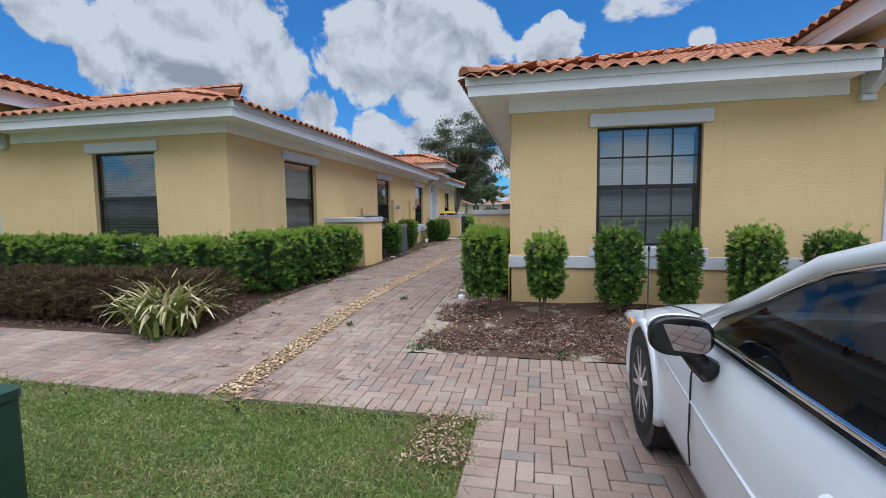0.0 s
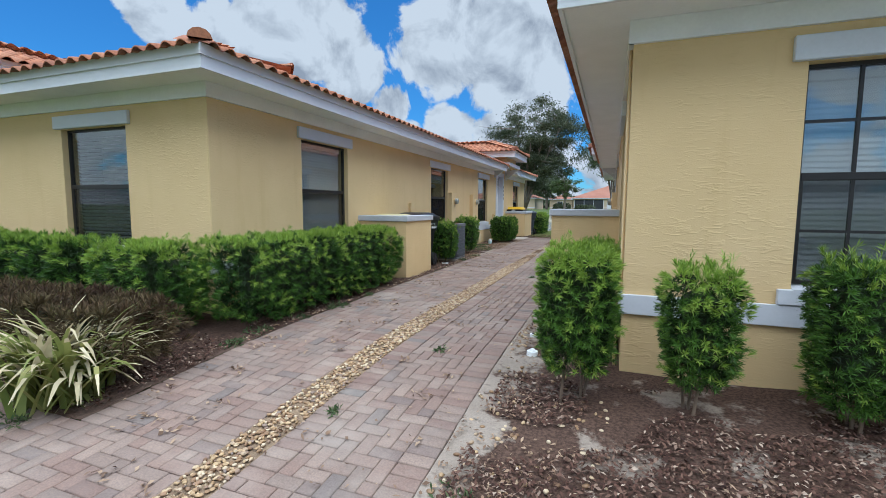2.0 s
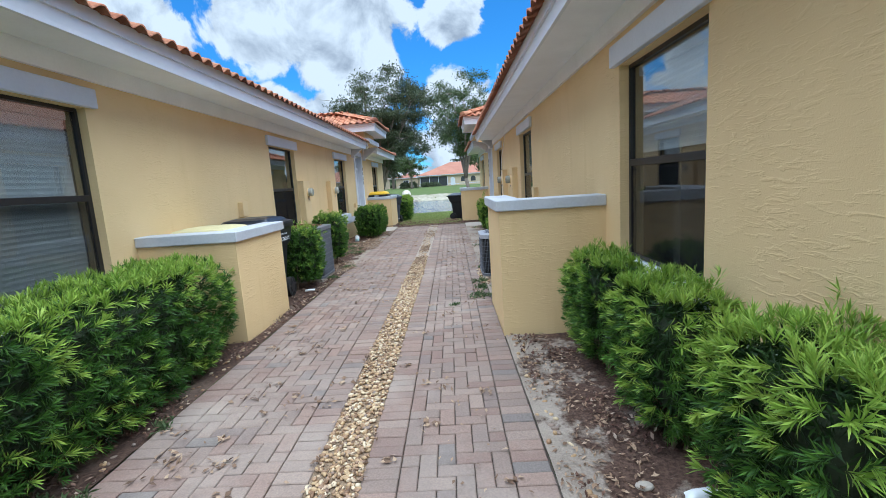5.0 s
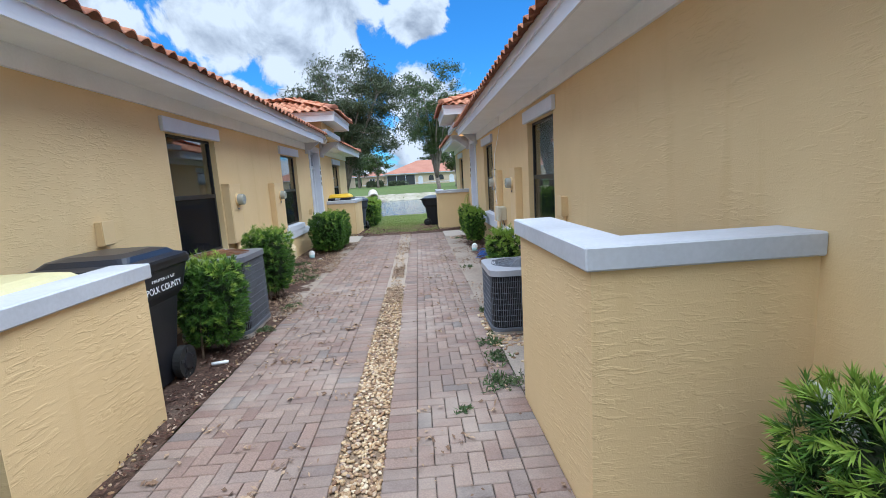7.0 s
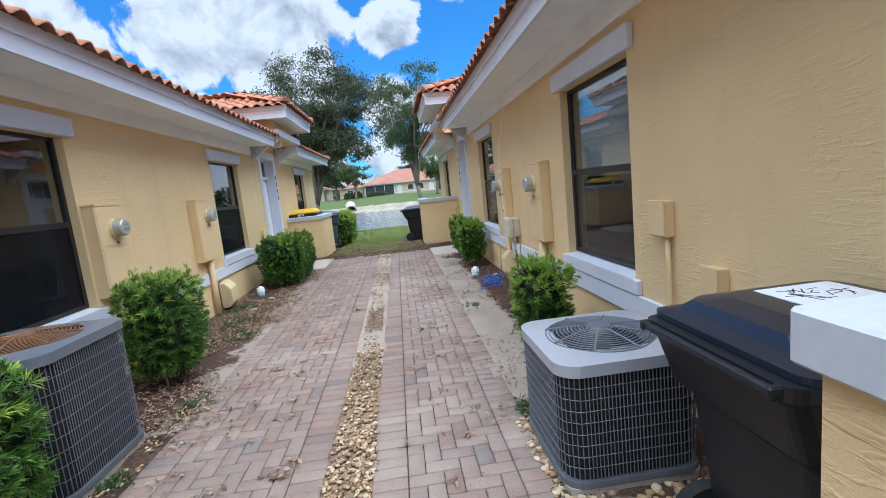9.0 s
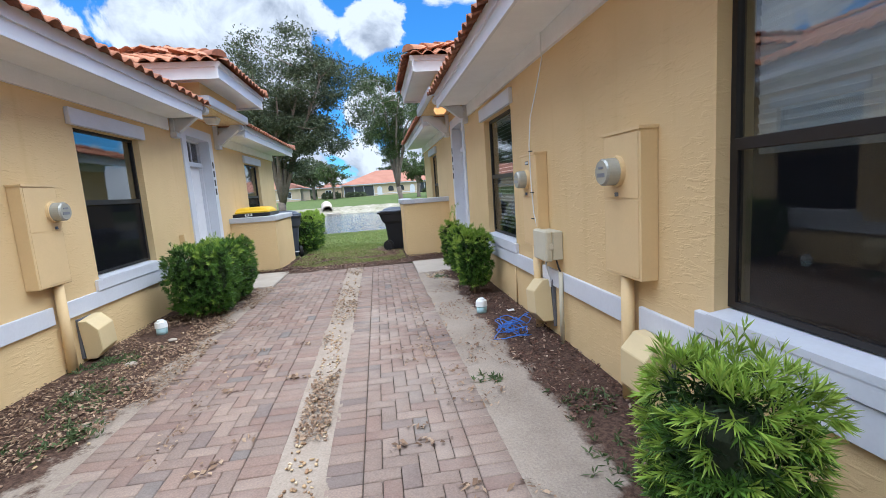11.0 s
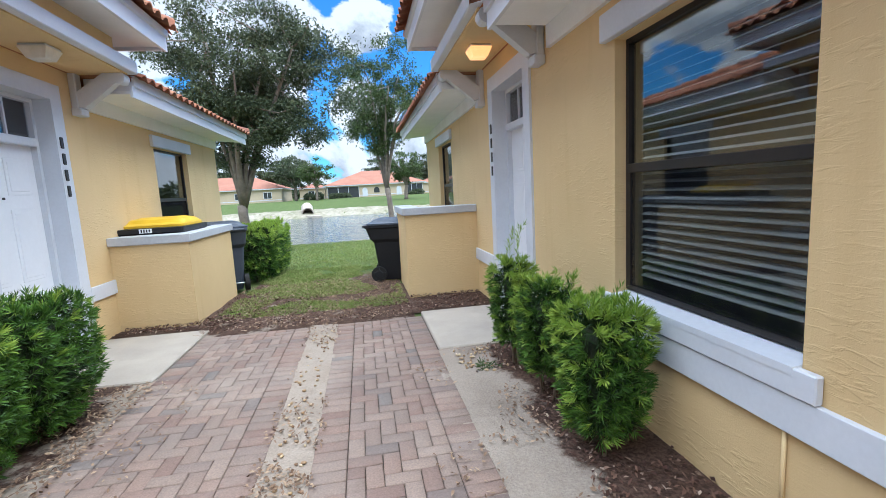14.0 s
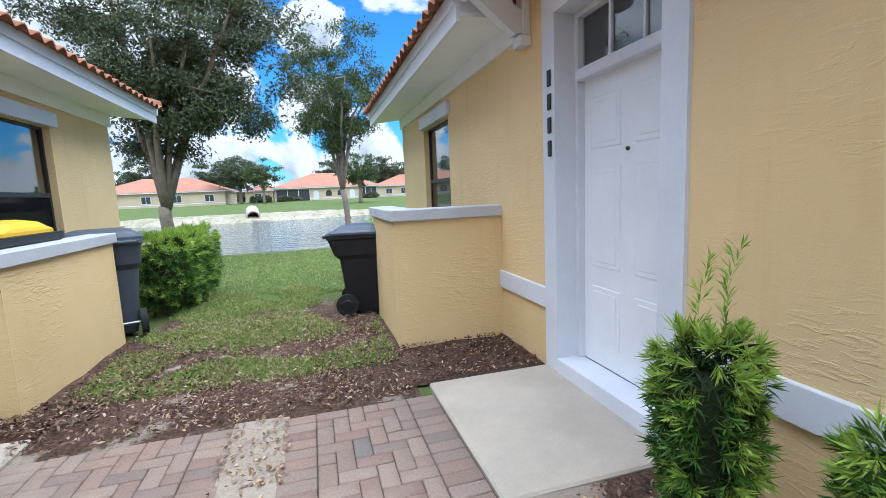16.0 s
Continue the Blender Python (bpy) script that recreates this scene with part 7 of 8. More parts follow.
        for k, (i, j) in enumerate(((0, 2), (2, 4))):
            bm = bmesh.new()
            vl = [bm.verts.new(Vector(p) + Vector((0, 0, -0.03))) for p in lo[i:j + 1]]
            vh = [bm.verts.new(p) for p in hi[i:j + 1]]
            for q in range(j - i):
                bm.faces.new((vl[q], vl[q + 1], vh[q + 1], vh[q]))
            part("side_window", bm, m_tint, t, "dark tinted side window", gplace)
        bm = bmesh.new()
        tube(bm, [(sgn * 0.875, -2.58, 0.94), (sgn * 0.69, -2.62, 1.37)], 0.028, 6)
        part("door_pillar", bm, m_blackp, t, "", gplace)
        # door cut, sill crease
        for sdoor in (1.42, 2.6, 3.55):
            bm = bmesh.new()
            tube(bm, [(sgn * 0.898, -sdoor - 0.02, 0.90), (sgn * 0.915, -sdoor, 0.72), (sgn * 0.917, -sdoor, 0.45), (sgn * 0.908, -sdoor, 0.33)], 0.004, 5)
            part("door_gap", bm, m_ink, t, "", gplace)
        for k, sd2 in enumerate((2.42, 3.40)):
            bm = bmesh.new()
            box(bm, sgn * 0.912, sgn * 0.945, -sd2 - 0.11, -sd2 + 0.07, 0.775, 0.805, 0.01)
            part("door_handle", bm, m_car, t, "", gplace)
        bm = bmesh.new()
        tube(bm, [(sgn * 0.905, -0.98, 0.66), (sgn * 0.917, -1.6, 0.60), (sgn * 0.918, -2.6, 0.52), (sgn * 0.912, -3.4, 0.50)], 0.007, 6)
        part("body_crease", bm, m_car, t, "", gplace, True)
        # mirror
        bm = bmesh.new()
        m = Matrix.Translation((sgn * 1.02, -1.62, 0.955)) @ Matrix.Diagonal((0.115, 0.075, 0.075, 1))
        bmesh.ops.create_uvsphere(bm, u_segments=20, v_segments=14, radius=1, matrix=m)
        for v in bm.verts:
            q = m.inverted() @ v.co
            q = Vector([math.copysign(abs(c) ** 0.72, c) for c in q])
            if q.y < -0.35:
                q.y = -0.35
            v.co = m @ q
        mir = part("mirror", bm, m_blackp, t, "black wing mirror", gplace, True)
        bm = bmesh.new()
        prism(bm, [(sgn * 1.02 + px, 0.955 + pz) for px, pz in rrect(-0.088, 0.088, -0.052, 0.052, 0.033)], 1, -1.652, -1.648)
        bmesh.ops.rotate(bm, verts=bm.verts, cent=(sgn * 1.02, -1.65, 0.955), matrix=Matrix.Rotation(radians(sgn * 20), 3, 'Z') @ Matrix.Rotation(radians(8), 3, 'X'))
        bmesh.ops.translate(bm, verts=bm.verts, vec=(0, -0.012, 0))
        part("mirror_glass", bm, m_mirror, mir, "", gplace)
        bm = bmesh.new()
        tube(bm, [(sgn * 0.99, -1.60, 0.90), (sgn * 0.95, -1.60, 0.85), (sgn * 0.90, -1.60, 0.81)], [0.035, 0.04, 0.05], 8)
        part("mirror_foot", bm, m_blackp, mir, "", gplace, True)
        bm = bmesh.new()
        m2 = Matrix.Translation((sgn * 1.02, -1.565, 0.98)) @ Matrix.Diagonal((0.112, 0.035, 0.05, 1))
        bmesh.ops.create_uvsphere(bm, u_segments=16, v_segments=10, radius=1, matrix=m2)
        part("mirror_cap", bm, m_car, mir, "", gplace, True)
        # lamps
        bm = bmesh.new()
        prism(bm, [(-0.62, 0.62), (-0.40, 0.70), (-0.16, 0.645), (-0.14, 0.56), (-0.38, 0.555)], 0, sgn * 0.66, sgn * 0.883)
        bmesh.ops.bevel(bm, geom=list(bm.edges), offset=0.02, segments=2, affect='EDGES')
        hl = part("headlight", bm, m_lens, t, "clear headlight", place, True)
        bm = bmesh.new()
        prism(bm, [(-0.58, 0.625), (-0.44, 0.66), (-0.42, 0.585), (-0.52, 0.58)], 0, sgn * 0.86, sgn * 0.893)
        part("turn_signal", bm, m_amber, hl, "amber lens", place)
        for s, name in ((0.93, "front"), (3.72, "rear")):
            # black disc for the uncut wheel well, its shade put into the colour
            bm = bmesh.new()
            cyl(bm, (sgn * 0.60, -s, 0.335), (sgn * 0.909, -s, 0.335), 0.372, None, 40)
            part("wheel_arch", bm, m_ink, t, "", place)
            bm = bmesh.new()
            tube(bm, [(sgn * 0.893, -s + 0.392 * math.cos(a), 0.335 + 0.385 * math.sin(a)) for a in [radians(-12 + 204 * k / 26) for k in range(27)]], 0.034, 8)
            part("arch_lip", bm, m_car, t, "", place, True)
            bm = bmesh.new()
            prof = [(0.22, 0.70), (0.29, 0.705), (0.325, 0.73), (0.33, 0.76), (0.33, 0.86), (0.325, 0.915), (0.30, 0.938), (0.235, 0.936)]
            nn = 40
            rg2 = [[bm.verts.new((sgn * (o - 0.022), -s + r * math.cos(2 * math.pi * k / nn), 0.335 + r * math.sin(2 * math.pi * k / nn))) for k in range(nn)] for r, o in prof]
            for a, b in zip(rg2, rg2[1:]):
                for k in range(nn):
                    bm.faces.new((a[k], a[(k + 1) % nn], b[(k + 1) % nn], b[k]))
            wh = part("tyre", bm, m_rubber, t, "black tyre", place, True)
            bm = bmesh.new()
            rim = [(0.238, 0.934), (0.228, 0.942), (0.218, 0.935), (0.205, 0.912), (0.05, 0.9105)]
            rg2 = [[bm.verts.new((sgn * (o - 0.022), -s + r * math.cos(2 * math.pi * k / nn), 0.335 + r * math.sin(2 * math.pi * k / nn))) for k in range(nn)] for r, o in rim]
            for a, b in zip(rg2, rg2[1:]):
                for k in range(nn):
                    bm.faces.new((a[k], a[(k + 1) % nn], b[(k + 1) % nn], b[k]))
            part("rim", bm, m_rimdark, wh, "dark rim well", place, True)
            for k in range(10):
                a = 360 * k / 10 + (4 if k % 2 else -4)
                bm = bmesh.new()
                made = prism(bm, [(-0.017, 0.03), (0.017, 0.03), (0.013, 0.215), (-0.013, 0.215)], 0, 0.891, 0.912)
                bmesh.ops.transform(bm, verts=list(bm.verts), matrix=Matrix.Translation((0, -s, 0.335)) @ Matrix.Diagonal((sgn, 1, 1, 1)) @ pose(0, 0, 0, a, 0, 0))
                part("spoke", bm, m_alloy, wh, "", place)
            bm = bmesh.new()
            cyl(bm, (sgn * 0.888, -s, 0.335), (sgn * 0.915, -s, 0.335), 0.05, 0.04, 18)
            part("hub_cap", bm, m_alloy, wh, "", place)
    bm = bmesh.new()
    a = [bm.verts.new(p) for p in ((-0.80, -1.28, 0.945), (-0.4, -1.16, 0.965), (0.4, -1.16, 0.965), (0.80, -1.28, 0.945))]
    b = [bm.verts.new(p) for p in ((-0.67, -2.08, 1.285), (-0.33, -2.04, 1.318), (0.33, -2.04, 1.318), (0.67, -2.08, 1.285))]
    for k in range(3):
        bm.faces.new((a[k], a[k + 1], b[k + 1], b[k]))
    part("windscreen", bm, m_tint, t, "tinted windscreen", gplace)
    bm = bmesh.new()
    a = [bm.verts.new(p) for p in ((-0.64, -3.5, 1.32), (0.64, -3.5, 1.32), (0.74, -4.12, 1.03), (-0.74, -4.12, 1.03))]
    bm.faces.new(a)
    part("rear_window", bm, m_tint, t, "", gplace)
    for sgn in (-1, 1):
        bm = bmesh.new()
        tube(bm, [(sgn * 0.50, -0.18, 0.683), (sgn * 0.66, -0.45, 0.768), (sgn * 0.72, -0.8, 0.822), (sgn * 0.74, -1.15, 0.872), (sgn * 0.75, -1.55, 0.915)], 0.005, 5)
        part("bonnet_gap", bm, m_ink, t, "", place)
    bm = bmesh.new()
    box(bm, -0.70, 0.70, -1.24, -1.12, 0.905, 0.925)
    part("cowl", bm, m_blackp, t, "black cowl", gplace)
    bm = bmesh.new()
    box(bm, -0.76, 0.76, -1.6, -1.3, 0.60, 0.93, 0.05)
    part("dashboard", bm, m_seat, t, "", gplace)
    for sx in (-0.37, 0.37):
        bm = bmesh.new()
        box(bm, sx - 0.24, sx + 0.24, -2.75, -2.55, 0.45, 1.10, 0.06)
        box(bm, sx - 0.24, sx + 0.24, -2.55, -2.05, 0.40, 0.58, 0.06)
        box(bm, sx - 0.12, sx + 0.12, -2.77, -2.66, 1.12, 1.28, 0.04)
        part("seat", bm, m_seat, t, "dark seat", gplace)
    bm = bmesh.new()
    tube(bm, [(-0.37 + 0.17 * math.cos(2 * math.pi * k / 24), -1.74 + 0.05 * math.sin(2 * math.pi * k / 24), 0.88 + 0.16 * math.sin(2 * math.pi * k / 24)) for k in range(25)], 0.014, 6)
    part("steering_wheel", bm, m_blackp, t, "", gplace)
    return t


def mirror_mat():
    n = Nodes("mirror_silver")
    return n.done(rgb(0.42, 0.44, 0.48), 0.02, None, 1.0)


m_mirror = mirror_mat()
sedan(1.50, 3.98, 0, "white sedan with tinted windows parked on pavers")

# ---- pond, trees and houses beyond ----
def water():
    n = Nodes("pond_water")
    b = n.bump(n.noise(1.0, 4, 0.55, (0.7, 2.4, 1)), 0.8, 0.16)
    m = n.done(n.ramp(n.noise(0.12), (0.3, rgb(0.05, 0.062, 0.06)), (0.7, rgb(0.085, 0.095, 0.085))), 0.06, b, 0, 0.6)
    v = [(-120, 34, -0.62), (120, 34, -0.62), (120, 74, -0.62), (-120, 74, -0.62)]
    tagged(raw("water", v, [(0, 1, 2, 3)], m), "grey rippled pond water", "water", kind="structure")


water()
m_bank = ground_mat("pale_bank_rock", [(0.35, rgb(0.12, 0.13, 0.06)), (0.5, rgb(0.25, 0.22, 0.16)), (0.7, rgb(0.38, 0.35, 0.29))], 0.8, 3.0, [(0.3, rgb(0.13, 0.13, 0.075)), (0.7, rgb(0.40, 0.37, 0.30))], 0.6)
patch("far_bank", "pale eroded sandy bank of the pond", [(-45, 30, 64.6, 69.0)], m_bank, 0.03, 0.5, 0.12, "bank")


def culvert():
    t = thing("culvert_pipe", "pale concrete culvert pipe opening on the bank", "pipe", (-7.9, 66.0, -0.5))
    bm = bmesh.new()
    d = Vector((0.15, -1, -0.35)).normalized()
    a = Vector((-7.9, 67.0, 0.05))
    m = Matrix.Translation(a) @ d.to_track_quat('Z', 'Y').to_matrix().to_4x4()
    n = 24
    rings = []
    for r, z in ((0.62, -1.0), (0.62, 0.6), (0.50, 0.6), (0.50, -1.0)):
        rings.append([bm.verts.new(m @ Vector((r * math.cos(2 * math.pi * k / n), r * math.sin(2 * math.pi * k / n), z))) for k in range(n)])
    for p, q in zip(rings, rings[1:]):
        for k in range(n):
            bm.faces.new((p[k], p[(k + 1) % n], q[(k + 1) % n], q[k]))
    bm.faces.new(rings[3])
    part("pipe_end", bm, m_concrete, t)
    bm = bmesh.new()
    prism(bm, [(-8.3, 66.2), (-7.0, 66.3), (-6.2, 64.6), (-7.2, 64.4)], 2, -0.75, -0.42)
    part("apron", bm, m_concrete, t, "concrete apron")


culvert()


def tree(x, y, trunk_r, fork, crown, label, seed, leaves, lsize, material, limbs=9, lean=(0, 0), name="tree"):
    """Tapered trunk, curved limbs to clumps, and a crown of leaves in uneven clumps."""
    rng = np.random.default_rng(seed)
    z0 = gz(x, y) - 0.1
    t = thing(name, label, "tree", (x, y, z0), "trees")
    cx, cy, cz, rx, ry, rz = crown
    base = Vector((x, y, z0))
    top = Vector((x + lean[0], y + lean[1], z0 + fork))
    bm = bmesh.new()
    pts = [base + (top - base) * k / 5 + Vector((math.sin(k * 1.3 + seed) * 0.04, 0, 0)) for k in range(6)]
    tube(bm, pts, [trunk_r * 1.25, trunk_r * 1.05, trunk_r, trunk_r * 0.97, trunk_r * 0.97, trunk_r * 1.02], 14)
    part("trunk", bm, m_bark, t, "grey-brown trunk", None, True)
    clumps = []
    for k in range(limbs):
        a = 2 * math.pi * (k + rng.uniform(-0.3, 0.3)) / limbs
        e = rng.uniform(-0.35, 0.75)
        tgt = Vector((cx + rx * 0.62 * math.cos(a) * math.cos(e), cy + ry * 0.62 * math.sin(a) * math.cos(e), cz + rz * 0.7 * math.sin(e)))
        mid = top + (tgt - top) * 0.45 + Vector((0, 0, 0.22 * (tgt - top).length)) + Vector(rng.normal(size=3) * 0.15)
        path = []
        for q in range(9):
            u = q / 8
            path.append(top * (1 - u) ** 2 + mid * 2 * u * (1 - u) + tgt * u * u + Vector(rng.normal(size=3)) * 0.05 * u)
        bm = bmesh.new()
        r0 = trunk_r * rng.uniform(0.4, 0.68)
        tube(bm, [top - Vector((0, 0, 0.15))] + path[1:], [r0 * (1 - 0.85 * q / 8) + 0.008 for q in range(9)], 8)
        limb = part("limb", bm, m_bark, t, "", None, True)
        for b in range(6):
            st = path[int(rng.integers(3, 9))]
            off = Vector(rng.normal(size=3)) * 0.5
            end = st + Vector((off.x * rx * 0.55, off.y * ry * 0.55, off.z * rz * 0.45 + 0.15))
            bm = bmesh.new()
            tube(bm, [st, (st + end) / 2 + Vector(rng.normal(size=3)) * 0.12, end], [r0 * 0.22 + 0.008, r0 * 0.14 + 0.006, 0.006], 5)
            part("twig", bm, m_bark, limb)
            clumps += [end, (st + end) / 2]
    extra = rng.normal(size=(limbs * 5, 3))
    extra = extra / np.linalg.norm(extra, axis=1, keepdims=True) * rng.uniform(0.72, 1.02, (limbs * 5, 1))
    c = np.vstack([np.array([tuple(v) for v in clumps]), extra * np.array([rx, ry, rz]) + np.array([cx, cy, cz])])
    q = (c - np.array([cx, cy, cz])) / np.array([rx, ry, rz])
    c = c[np.linalg.norm(q, axis=1) < 1.12]
    w = rng.uniform(0.3, 1.6, len(c))
    pick = rng.choice(len(c), leaves, p=w / w.sum())
    sp = np.array([rx, ry, rz * 0.62]) * 0.088
    p = c[pick] + rng.normal(size=(leaves, 3)) * sp
    nm = unit(rng.normal(size=(leaves, 3)) + np.array([0, 0, 0.4]))
    v, f = leaf_cloud(rng, p, nm, 3, lsize, lsize * 0.42, 1.2, 0.6)
    raw("crown", v, f, material, t)
    return t


tree(-6.15, 33.4, 0.165, 1.75, (-5.3, 33.6, 5.85, 3.25, 3.0, 2.75), "broad dark green oak tree by the pond", 5, 32000, 0.108, m_oak, 11, (0.05, 0))
tree(-0.15, 44.5, 0.165, 3.3, (-0.3, 44.6, 7.5, 3.0, 2.9, 3.5), "slim light green oak tree by the pond", 9, 16000, 0.13, m_oak2, 8, (-0.35, 0))
tree(5.2, 92, 0.3, 2.4, (5.2, 92, 5.8, 3.4, 3.2, 2.7), "rounded green tree across the pond", 14, 2600, 0.34, m_oak2, 7, (0.2, 0))
tree(-16.5, 122, 0.34, 3.0, (-16.5, 122, 7.0, 5.4, 4.5, 3.4), "dark spreading tree across the pond", 15, 3000, 0.5, m_oak, 7)
tree(-11.0, 112, 0.25, 3.0, (-11.0, 112, 6.6, 3.6, 3.2, 2.8), "thin grey-green tree across the pond", 16, 1500, 0.4, m_oak2, 7)
tree(-22.5, 140, 0.4, 3.0, (-22.5, 140, 8.4, 6.5, 5, 4.0), "dark tree behind the far houses", 17, 2600, 0.6, m_oak, 7)
tree(-42, 150, 0.4, 3.0, (-42, 150, 8.4, 8.5, 5, 4.4), "dark tree behind the far houses", 18, 2600, 0.7, m_oak, 7)
tree(5.0, 165, 0.4, 4.0, (5.0, 165, 9.6, 5.5, 5, 3.2), "dark tree behind the far houses", 19, 2000, 0.6, m_oak, 7)
tree(20.0, 150, 0.4, 3.0, (20.0, 150, 8.2, 7.5, 5, 4.0), "dark tree behind the far houses", 20, 2600, 0.7, m_oak, 7)


def far_woods():
    rng = np.random.default_rng(6)
    n = 5200
    x = rng.uniform(-190, 190, n)
    h = 5.5 + 3.0 * np.sin(x * 0.11) + 2.0 * np.sin(x * 0.31 + 1)
    p = np.stack([x, 215 + rng.uniform(-6, 6, n), 0.8 + np.maximum(1.5, h) * rng.uniform(0, 1, n) ** 0.6], axis=1)
    v, f = leaf_cloud(rng, p, unit(rng.normal(size=(n, 3))), 3, 2.4, 1.3, 1.2, 0.5)
    tagged(raw("far_woods", v, f, m_oak), "far dark tree line", "woods", kind="stuff")


far_woods()
m_farwall = plain("far_cream_stucco", (0.54, 0.44, 0.31), 0.85, 0.08, 0.5, 20, 0.05)


def far_roof_mat():
    n = Nodes("far_tile_roof")
    sx = n.noise(1.0, 2, 0.5, (3.5, 0.3, 0.3))
    col = n.ramp(n.noise(0.5, 4), (0.3, rgb(0.27, 0.12, 0.08)), (0.7, rgb(0.33, 0.16, 0.11)))
    return n.done(col, 0.8, n.bump(sx, 0.5, 0.05), 0, 0.2)


m_farroof = far_roof_mat()


def far_house(x0, x1, y0, depth, label, windows, porch=None, arches=()):
    """House seen across the water: walls, hipped roof, white fascia, windows with frames."""
    z = gz((x0 + x1) / 2, y0)
    h = thing("far_house", label, "house", ((x0 + x1) / 2, y0 + depth / 2, z), "far houses")
    y1 = y0 + depth
    bm = bmesh.new()
    box(bm, x0, x1, y0, y1, z - 0.3, z + 2.75)
    part("wall", bm, m_farwall, h)
    bm = bmesh.new()
    box(bm, x0 - 0.55, x1 + 0.55, y0 - 0.55, y1 + 0.55, z + 2.75, z + 2.98)
    part("fascia", bm, m_trim, h)
    bm = bmesh.new()
    e = 0.6
    half = (depth + 2 * e) / 2
    if x1 - x0 + 2 * e < 2 * half:
        half = (x1 - x0 + 2 * e) / 2 - 0.3
    q = [(x0 - e, y0 - e, z + 2.98), (x1 + e, y0 - e, z + 2.98), (x1 + e, y1 + e, z + 2.98), (x0 - e, y1 + e, z + 2.98), (x0 - e + half, (y0 + y1) / 2, z + 2.98 + half * 0.38), (x1 + e - half, (y0 + y1) / 2, z + 2.98 + half * 0.38)]
    vv = [bm.verts.new(p) for p in q]
    for f in ((0, 1, 5, 4), (1, 2, 5), (2, 3, 4, 5), (3, 0, 4), (0, 3, 2, 1)):
        bm.faces.new([vv[i] for i in f])
    part("roof", bm, m_farroof, h, "terracotta roof")
    bm = bmesh.new()
    box(bm, x0 - 0.01, x1 + 0.01, y0 - 0.03, y0, z + 0.35, z + 0.5)
    part("band", bm, m_trim, h)
    for c, w, a, b in windows:
        bm = bmesh.new()
        box(bm, c - w / 2 - 0.1, c + w / 2 + 0.1, y0 - 0.06, y0 - 0.002, z + a - 0.1, z + b + 0.1)
        wf = part("window", bm, m_trim, h, "white framed window")
        bm = bmesh.new()
        box(bm, c - w / 2, c - 0.04, y0 - 0.075, y0 - 0.061, z + a, z + b)
        box(bm, c + 0.04, c + w / 2, y0 - 0.075, y0 - 0.061, z + a, z + b)
        part("pane", bm, m_farpane, wf)
    for c, w, top, isdoor in arches:
        bm = bmesh.new()
        pts = [(c - w / 2, z + (0.1 if isdoor else 0.9)), (c + w / 2, z + (0.1 if isdoor else 0.9))] + [(c + w / 2 * math.cos(a), z + top - w / 2 + w / 2 * math.sin(a)) for a in [math.pi * k / 10 for k in range(11)]]
        prism(bm, pts, 1, y0 - 0.08, y0 - 0.002)
        part("arched_door" if isdoor else "arched_window", bm, m_trim if isdoor else m_farpane, h)
    if porch:
        for a, b in porch:
            bm = bmesh.new()
            box(bm, a, b, y0 - 0.05, y0 - 0.003, z + 0.05, z + 2.5)
            part("screen_porch", bm, m_farpane, h, "dark screened porch")
            for k in range(4):
                u = a + (b - a) * k / 3
                bm = bmesh.new()
                box(bm, u - 0.06, u + 0.06, y0 - 0.1, y0 - 0.051, z, z + 2.6)
                part("porch_post", bm, m_trim, h)


m_farpane = plain("far_dark_pane", (0.05, 0.055, 0.06), 0.25, 0.2)
far_house(-10.2, 13.0, 126, 17, "yellow house with terracotta roof and arched windows", [(-15, 0.01, 1, 1.1)][:0], [(-9.8, -2.6), (8.6, 12.6)], [(-1.2, 1.2, 2.2, True), (1.6, 1.3, 2.2, False), (4.2, 1.3, 2.2, False), (6.9, 1.2, 2.2, True)])
far_house(-44, -19.5, 122, 15, "low yellow house with muted red roof", [(-40, 1.6, 0.8, 2.1), (-34, 1.6, 0.8, 2.1), (-28.5, 1.6, 0.8, 2.1), (-22.5, 1.6, 0.8, 2.1)])
far_house(-18.0, -11.5, 140, 12, "small yellow house between the larger ones", [(-15, 1.4, 0.8, 2.1)])
far_house(14.5, 34, 138, 15, "yellow house partly hidden by trees", [(17.5, 1.5, 0.8, 2.1), (21.5, 1.5, 0.8, 2.1), (27, 1.5, 0.8, 2.1)])


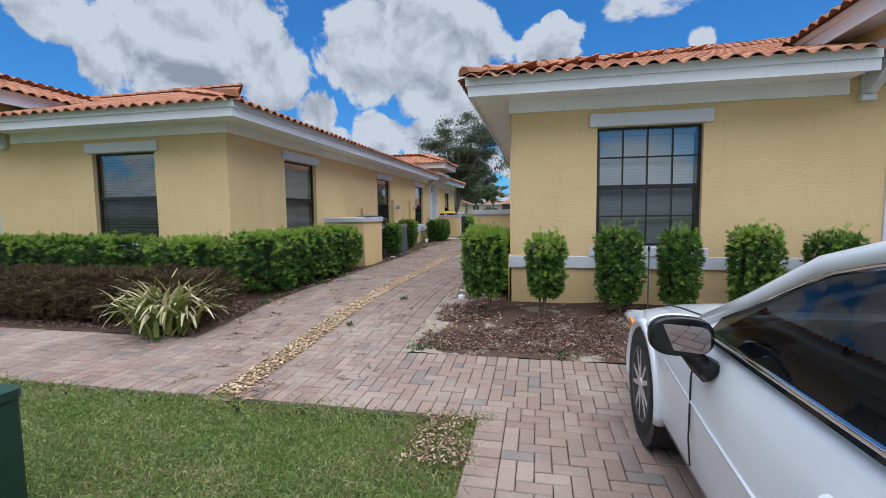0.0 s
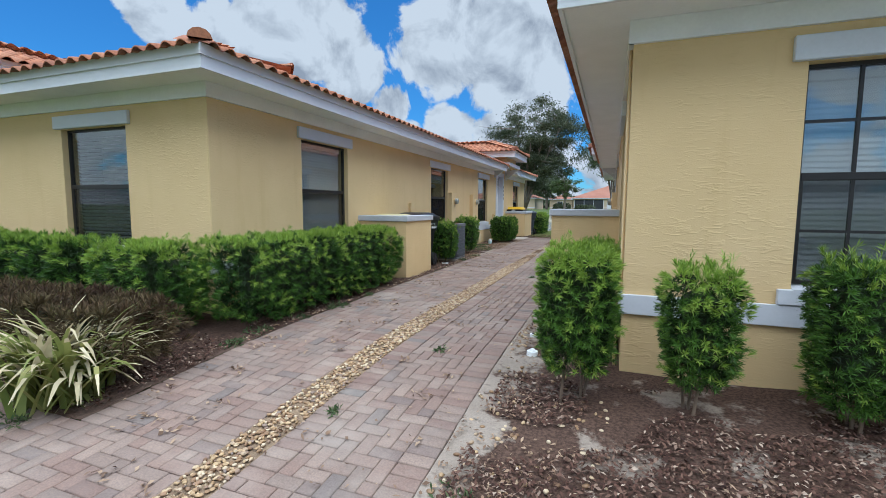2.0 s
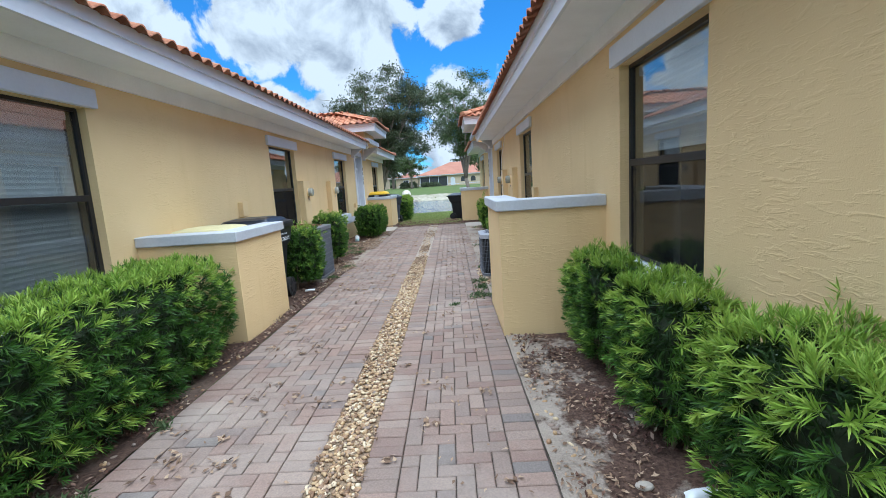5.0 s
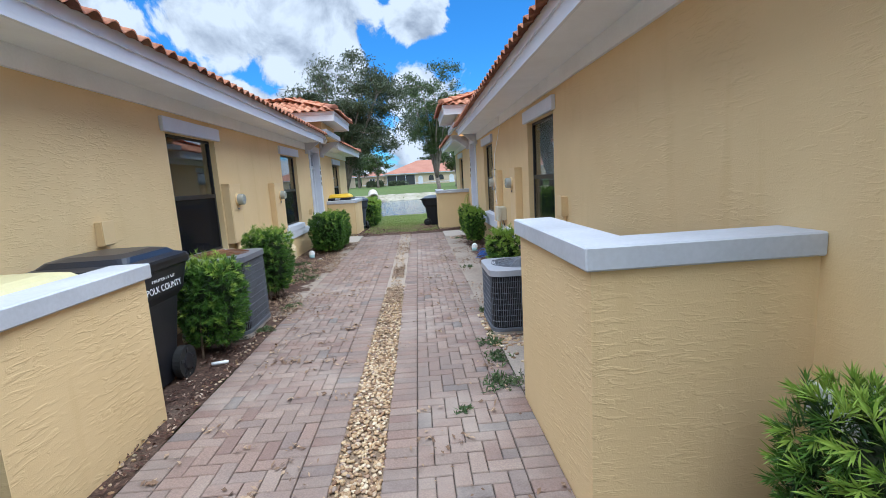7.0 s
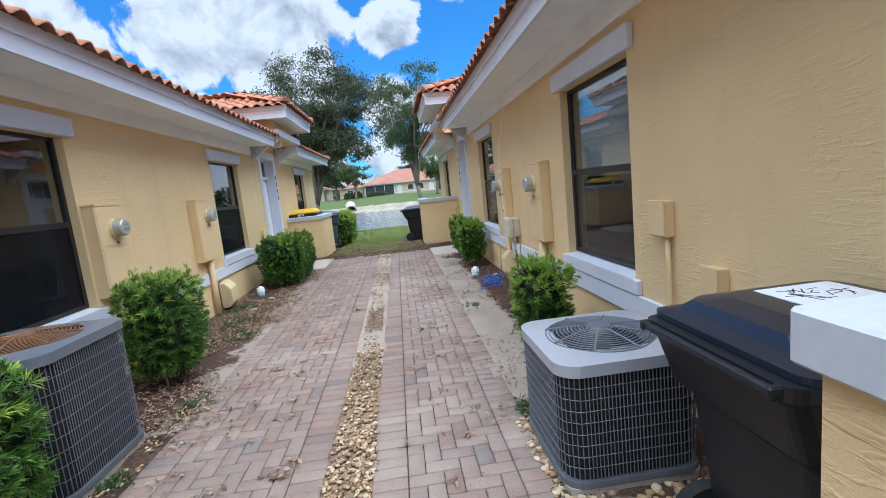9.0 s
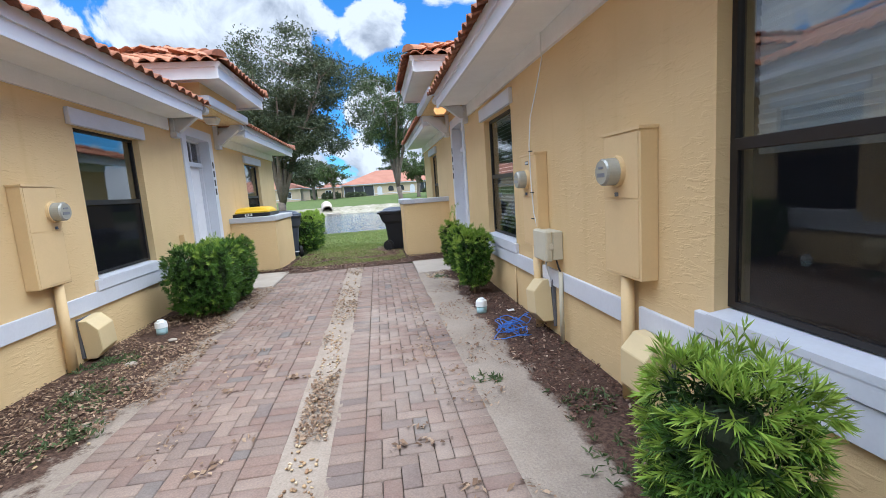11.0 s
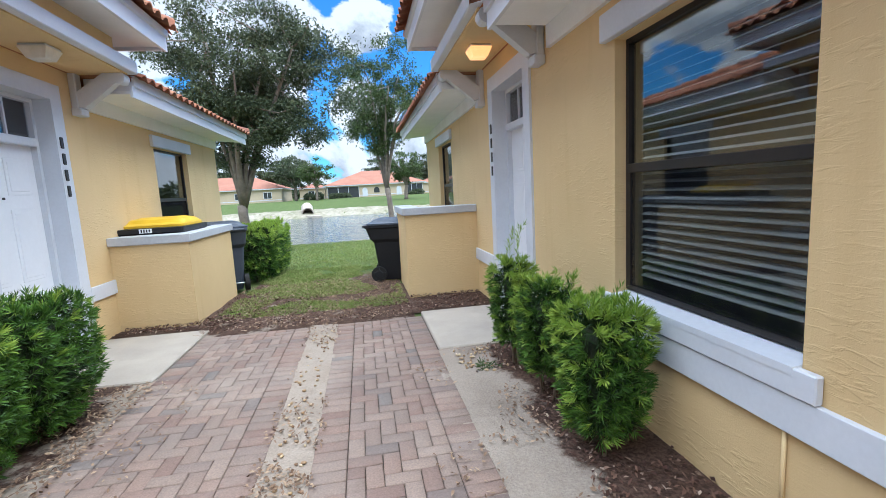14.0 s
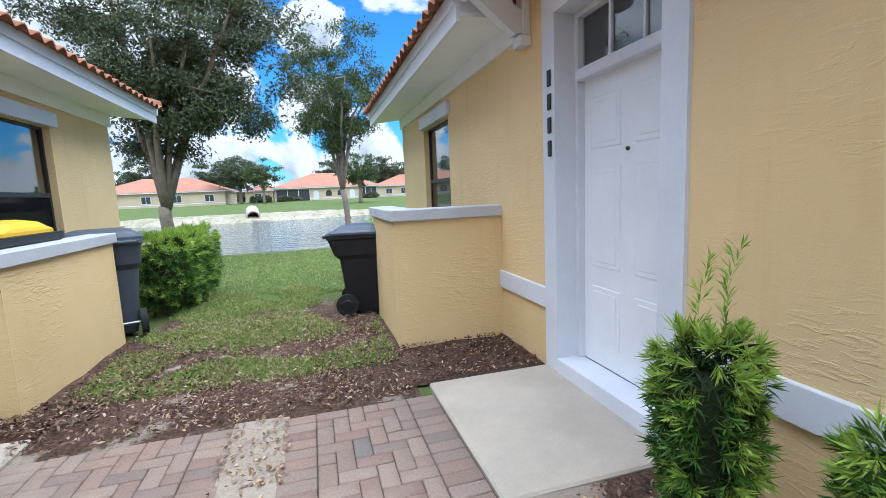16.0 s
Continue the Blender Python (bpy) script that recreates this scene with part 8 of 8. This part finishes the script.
def far_bushes():
    for i, (x, y, w, h) in enumerate(((-13.5, 120.5, 1.6, 1.2), (-11.4, 121, 1.5, 1.3), (-7.0, 124.5, 4.5, 0.9), (11, 124.6, 3.0, 0.9), (6.5, 62.0, 2.6, 1.2), (3.6, 56.0, 2.4, 0.9), (9.5, 58.0, 3.5, 1.5))):
        rng = np.random.default_rng(90 + i)
        z = gz(x, y)
        t = thing("far_bush", "dark green bush across the pond" if y > 100 else "grassy bush on the pond bank", "bush", (x, y, z), "far bushes")
        p, nm = hull_points(rng, 260, w, min(w, 1.8), h, 0.15)
        v, f = leaf_cloud(rng, p + np.array([x, y, z - 0.1]), nm, 6, 0.4 if y > 100 else 0.45, 0.12 if y > 100 else 0.06, 1.0, 0.7)
        raw("foliage", v, f, m_oak if y > 100 else m_young, t)


far_bushes()

# ---- paving, brick by brick ----
ea, eb = PATH_E
paving("path_east", "herringbone path of pink-brown concrete pavers", herring(ea + 0.2015, 6, Y_BED - 0.03, 177) + soldiers(ea, ea + 0.2, Y_BED - 0.03, Y_END - 0.03) + soldiers(ea + 0.803, ea + 1.003, Y_BED - 0.03, Y_END - 0.03), (-9, 9, 6.2, 12.2), 1)
wa, wb = PATH_W
paving("path_west", "herringbone path of weathered pink-brown pavers", herring(wa + 0.209, 8, Y_BED + 0.07, 176) + soldiers(wa + 0.007, wa + 0.207, Y_BED + 0.07, Y_END - 0.03) + soldiers(wb - 0.209, wb - 0.009, Y_BED + 0.07, Y_END - 0.03), (-9, 9, 6.2, 11.2), 2)
paving("driveway", "herringbone driveway of pink, tan and grey pavers",
       herring(-9.0, 63, Y_FRONT + 0.2, 11) + soldiers(-9.0, -2.7, Y_FRONT, Y_FRONT + 0.2)
       + herring(-2.43, 10, Y_FRONT + 0.2, 10) + herring(-1.43, 10, Y_FRONT + 0.2, 8) + soldiers(-2.43, -0.47, Y_FRONT, Y_FRONT + 0.2)
       + herring(-0.43, 61, Y_FRONT + 0.2, 8) + soldiers(-1.43, 5.7, Y_BED - 0.228, Y_BED - 0.028)
       + soldiers(-0.47, -0.27, -2.95, Y_FRONT + 0.2) + herring(-0.27, 60, -2.95, 63), (-3.0, 1.2, 2.2, 4.4), 3)
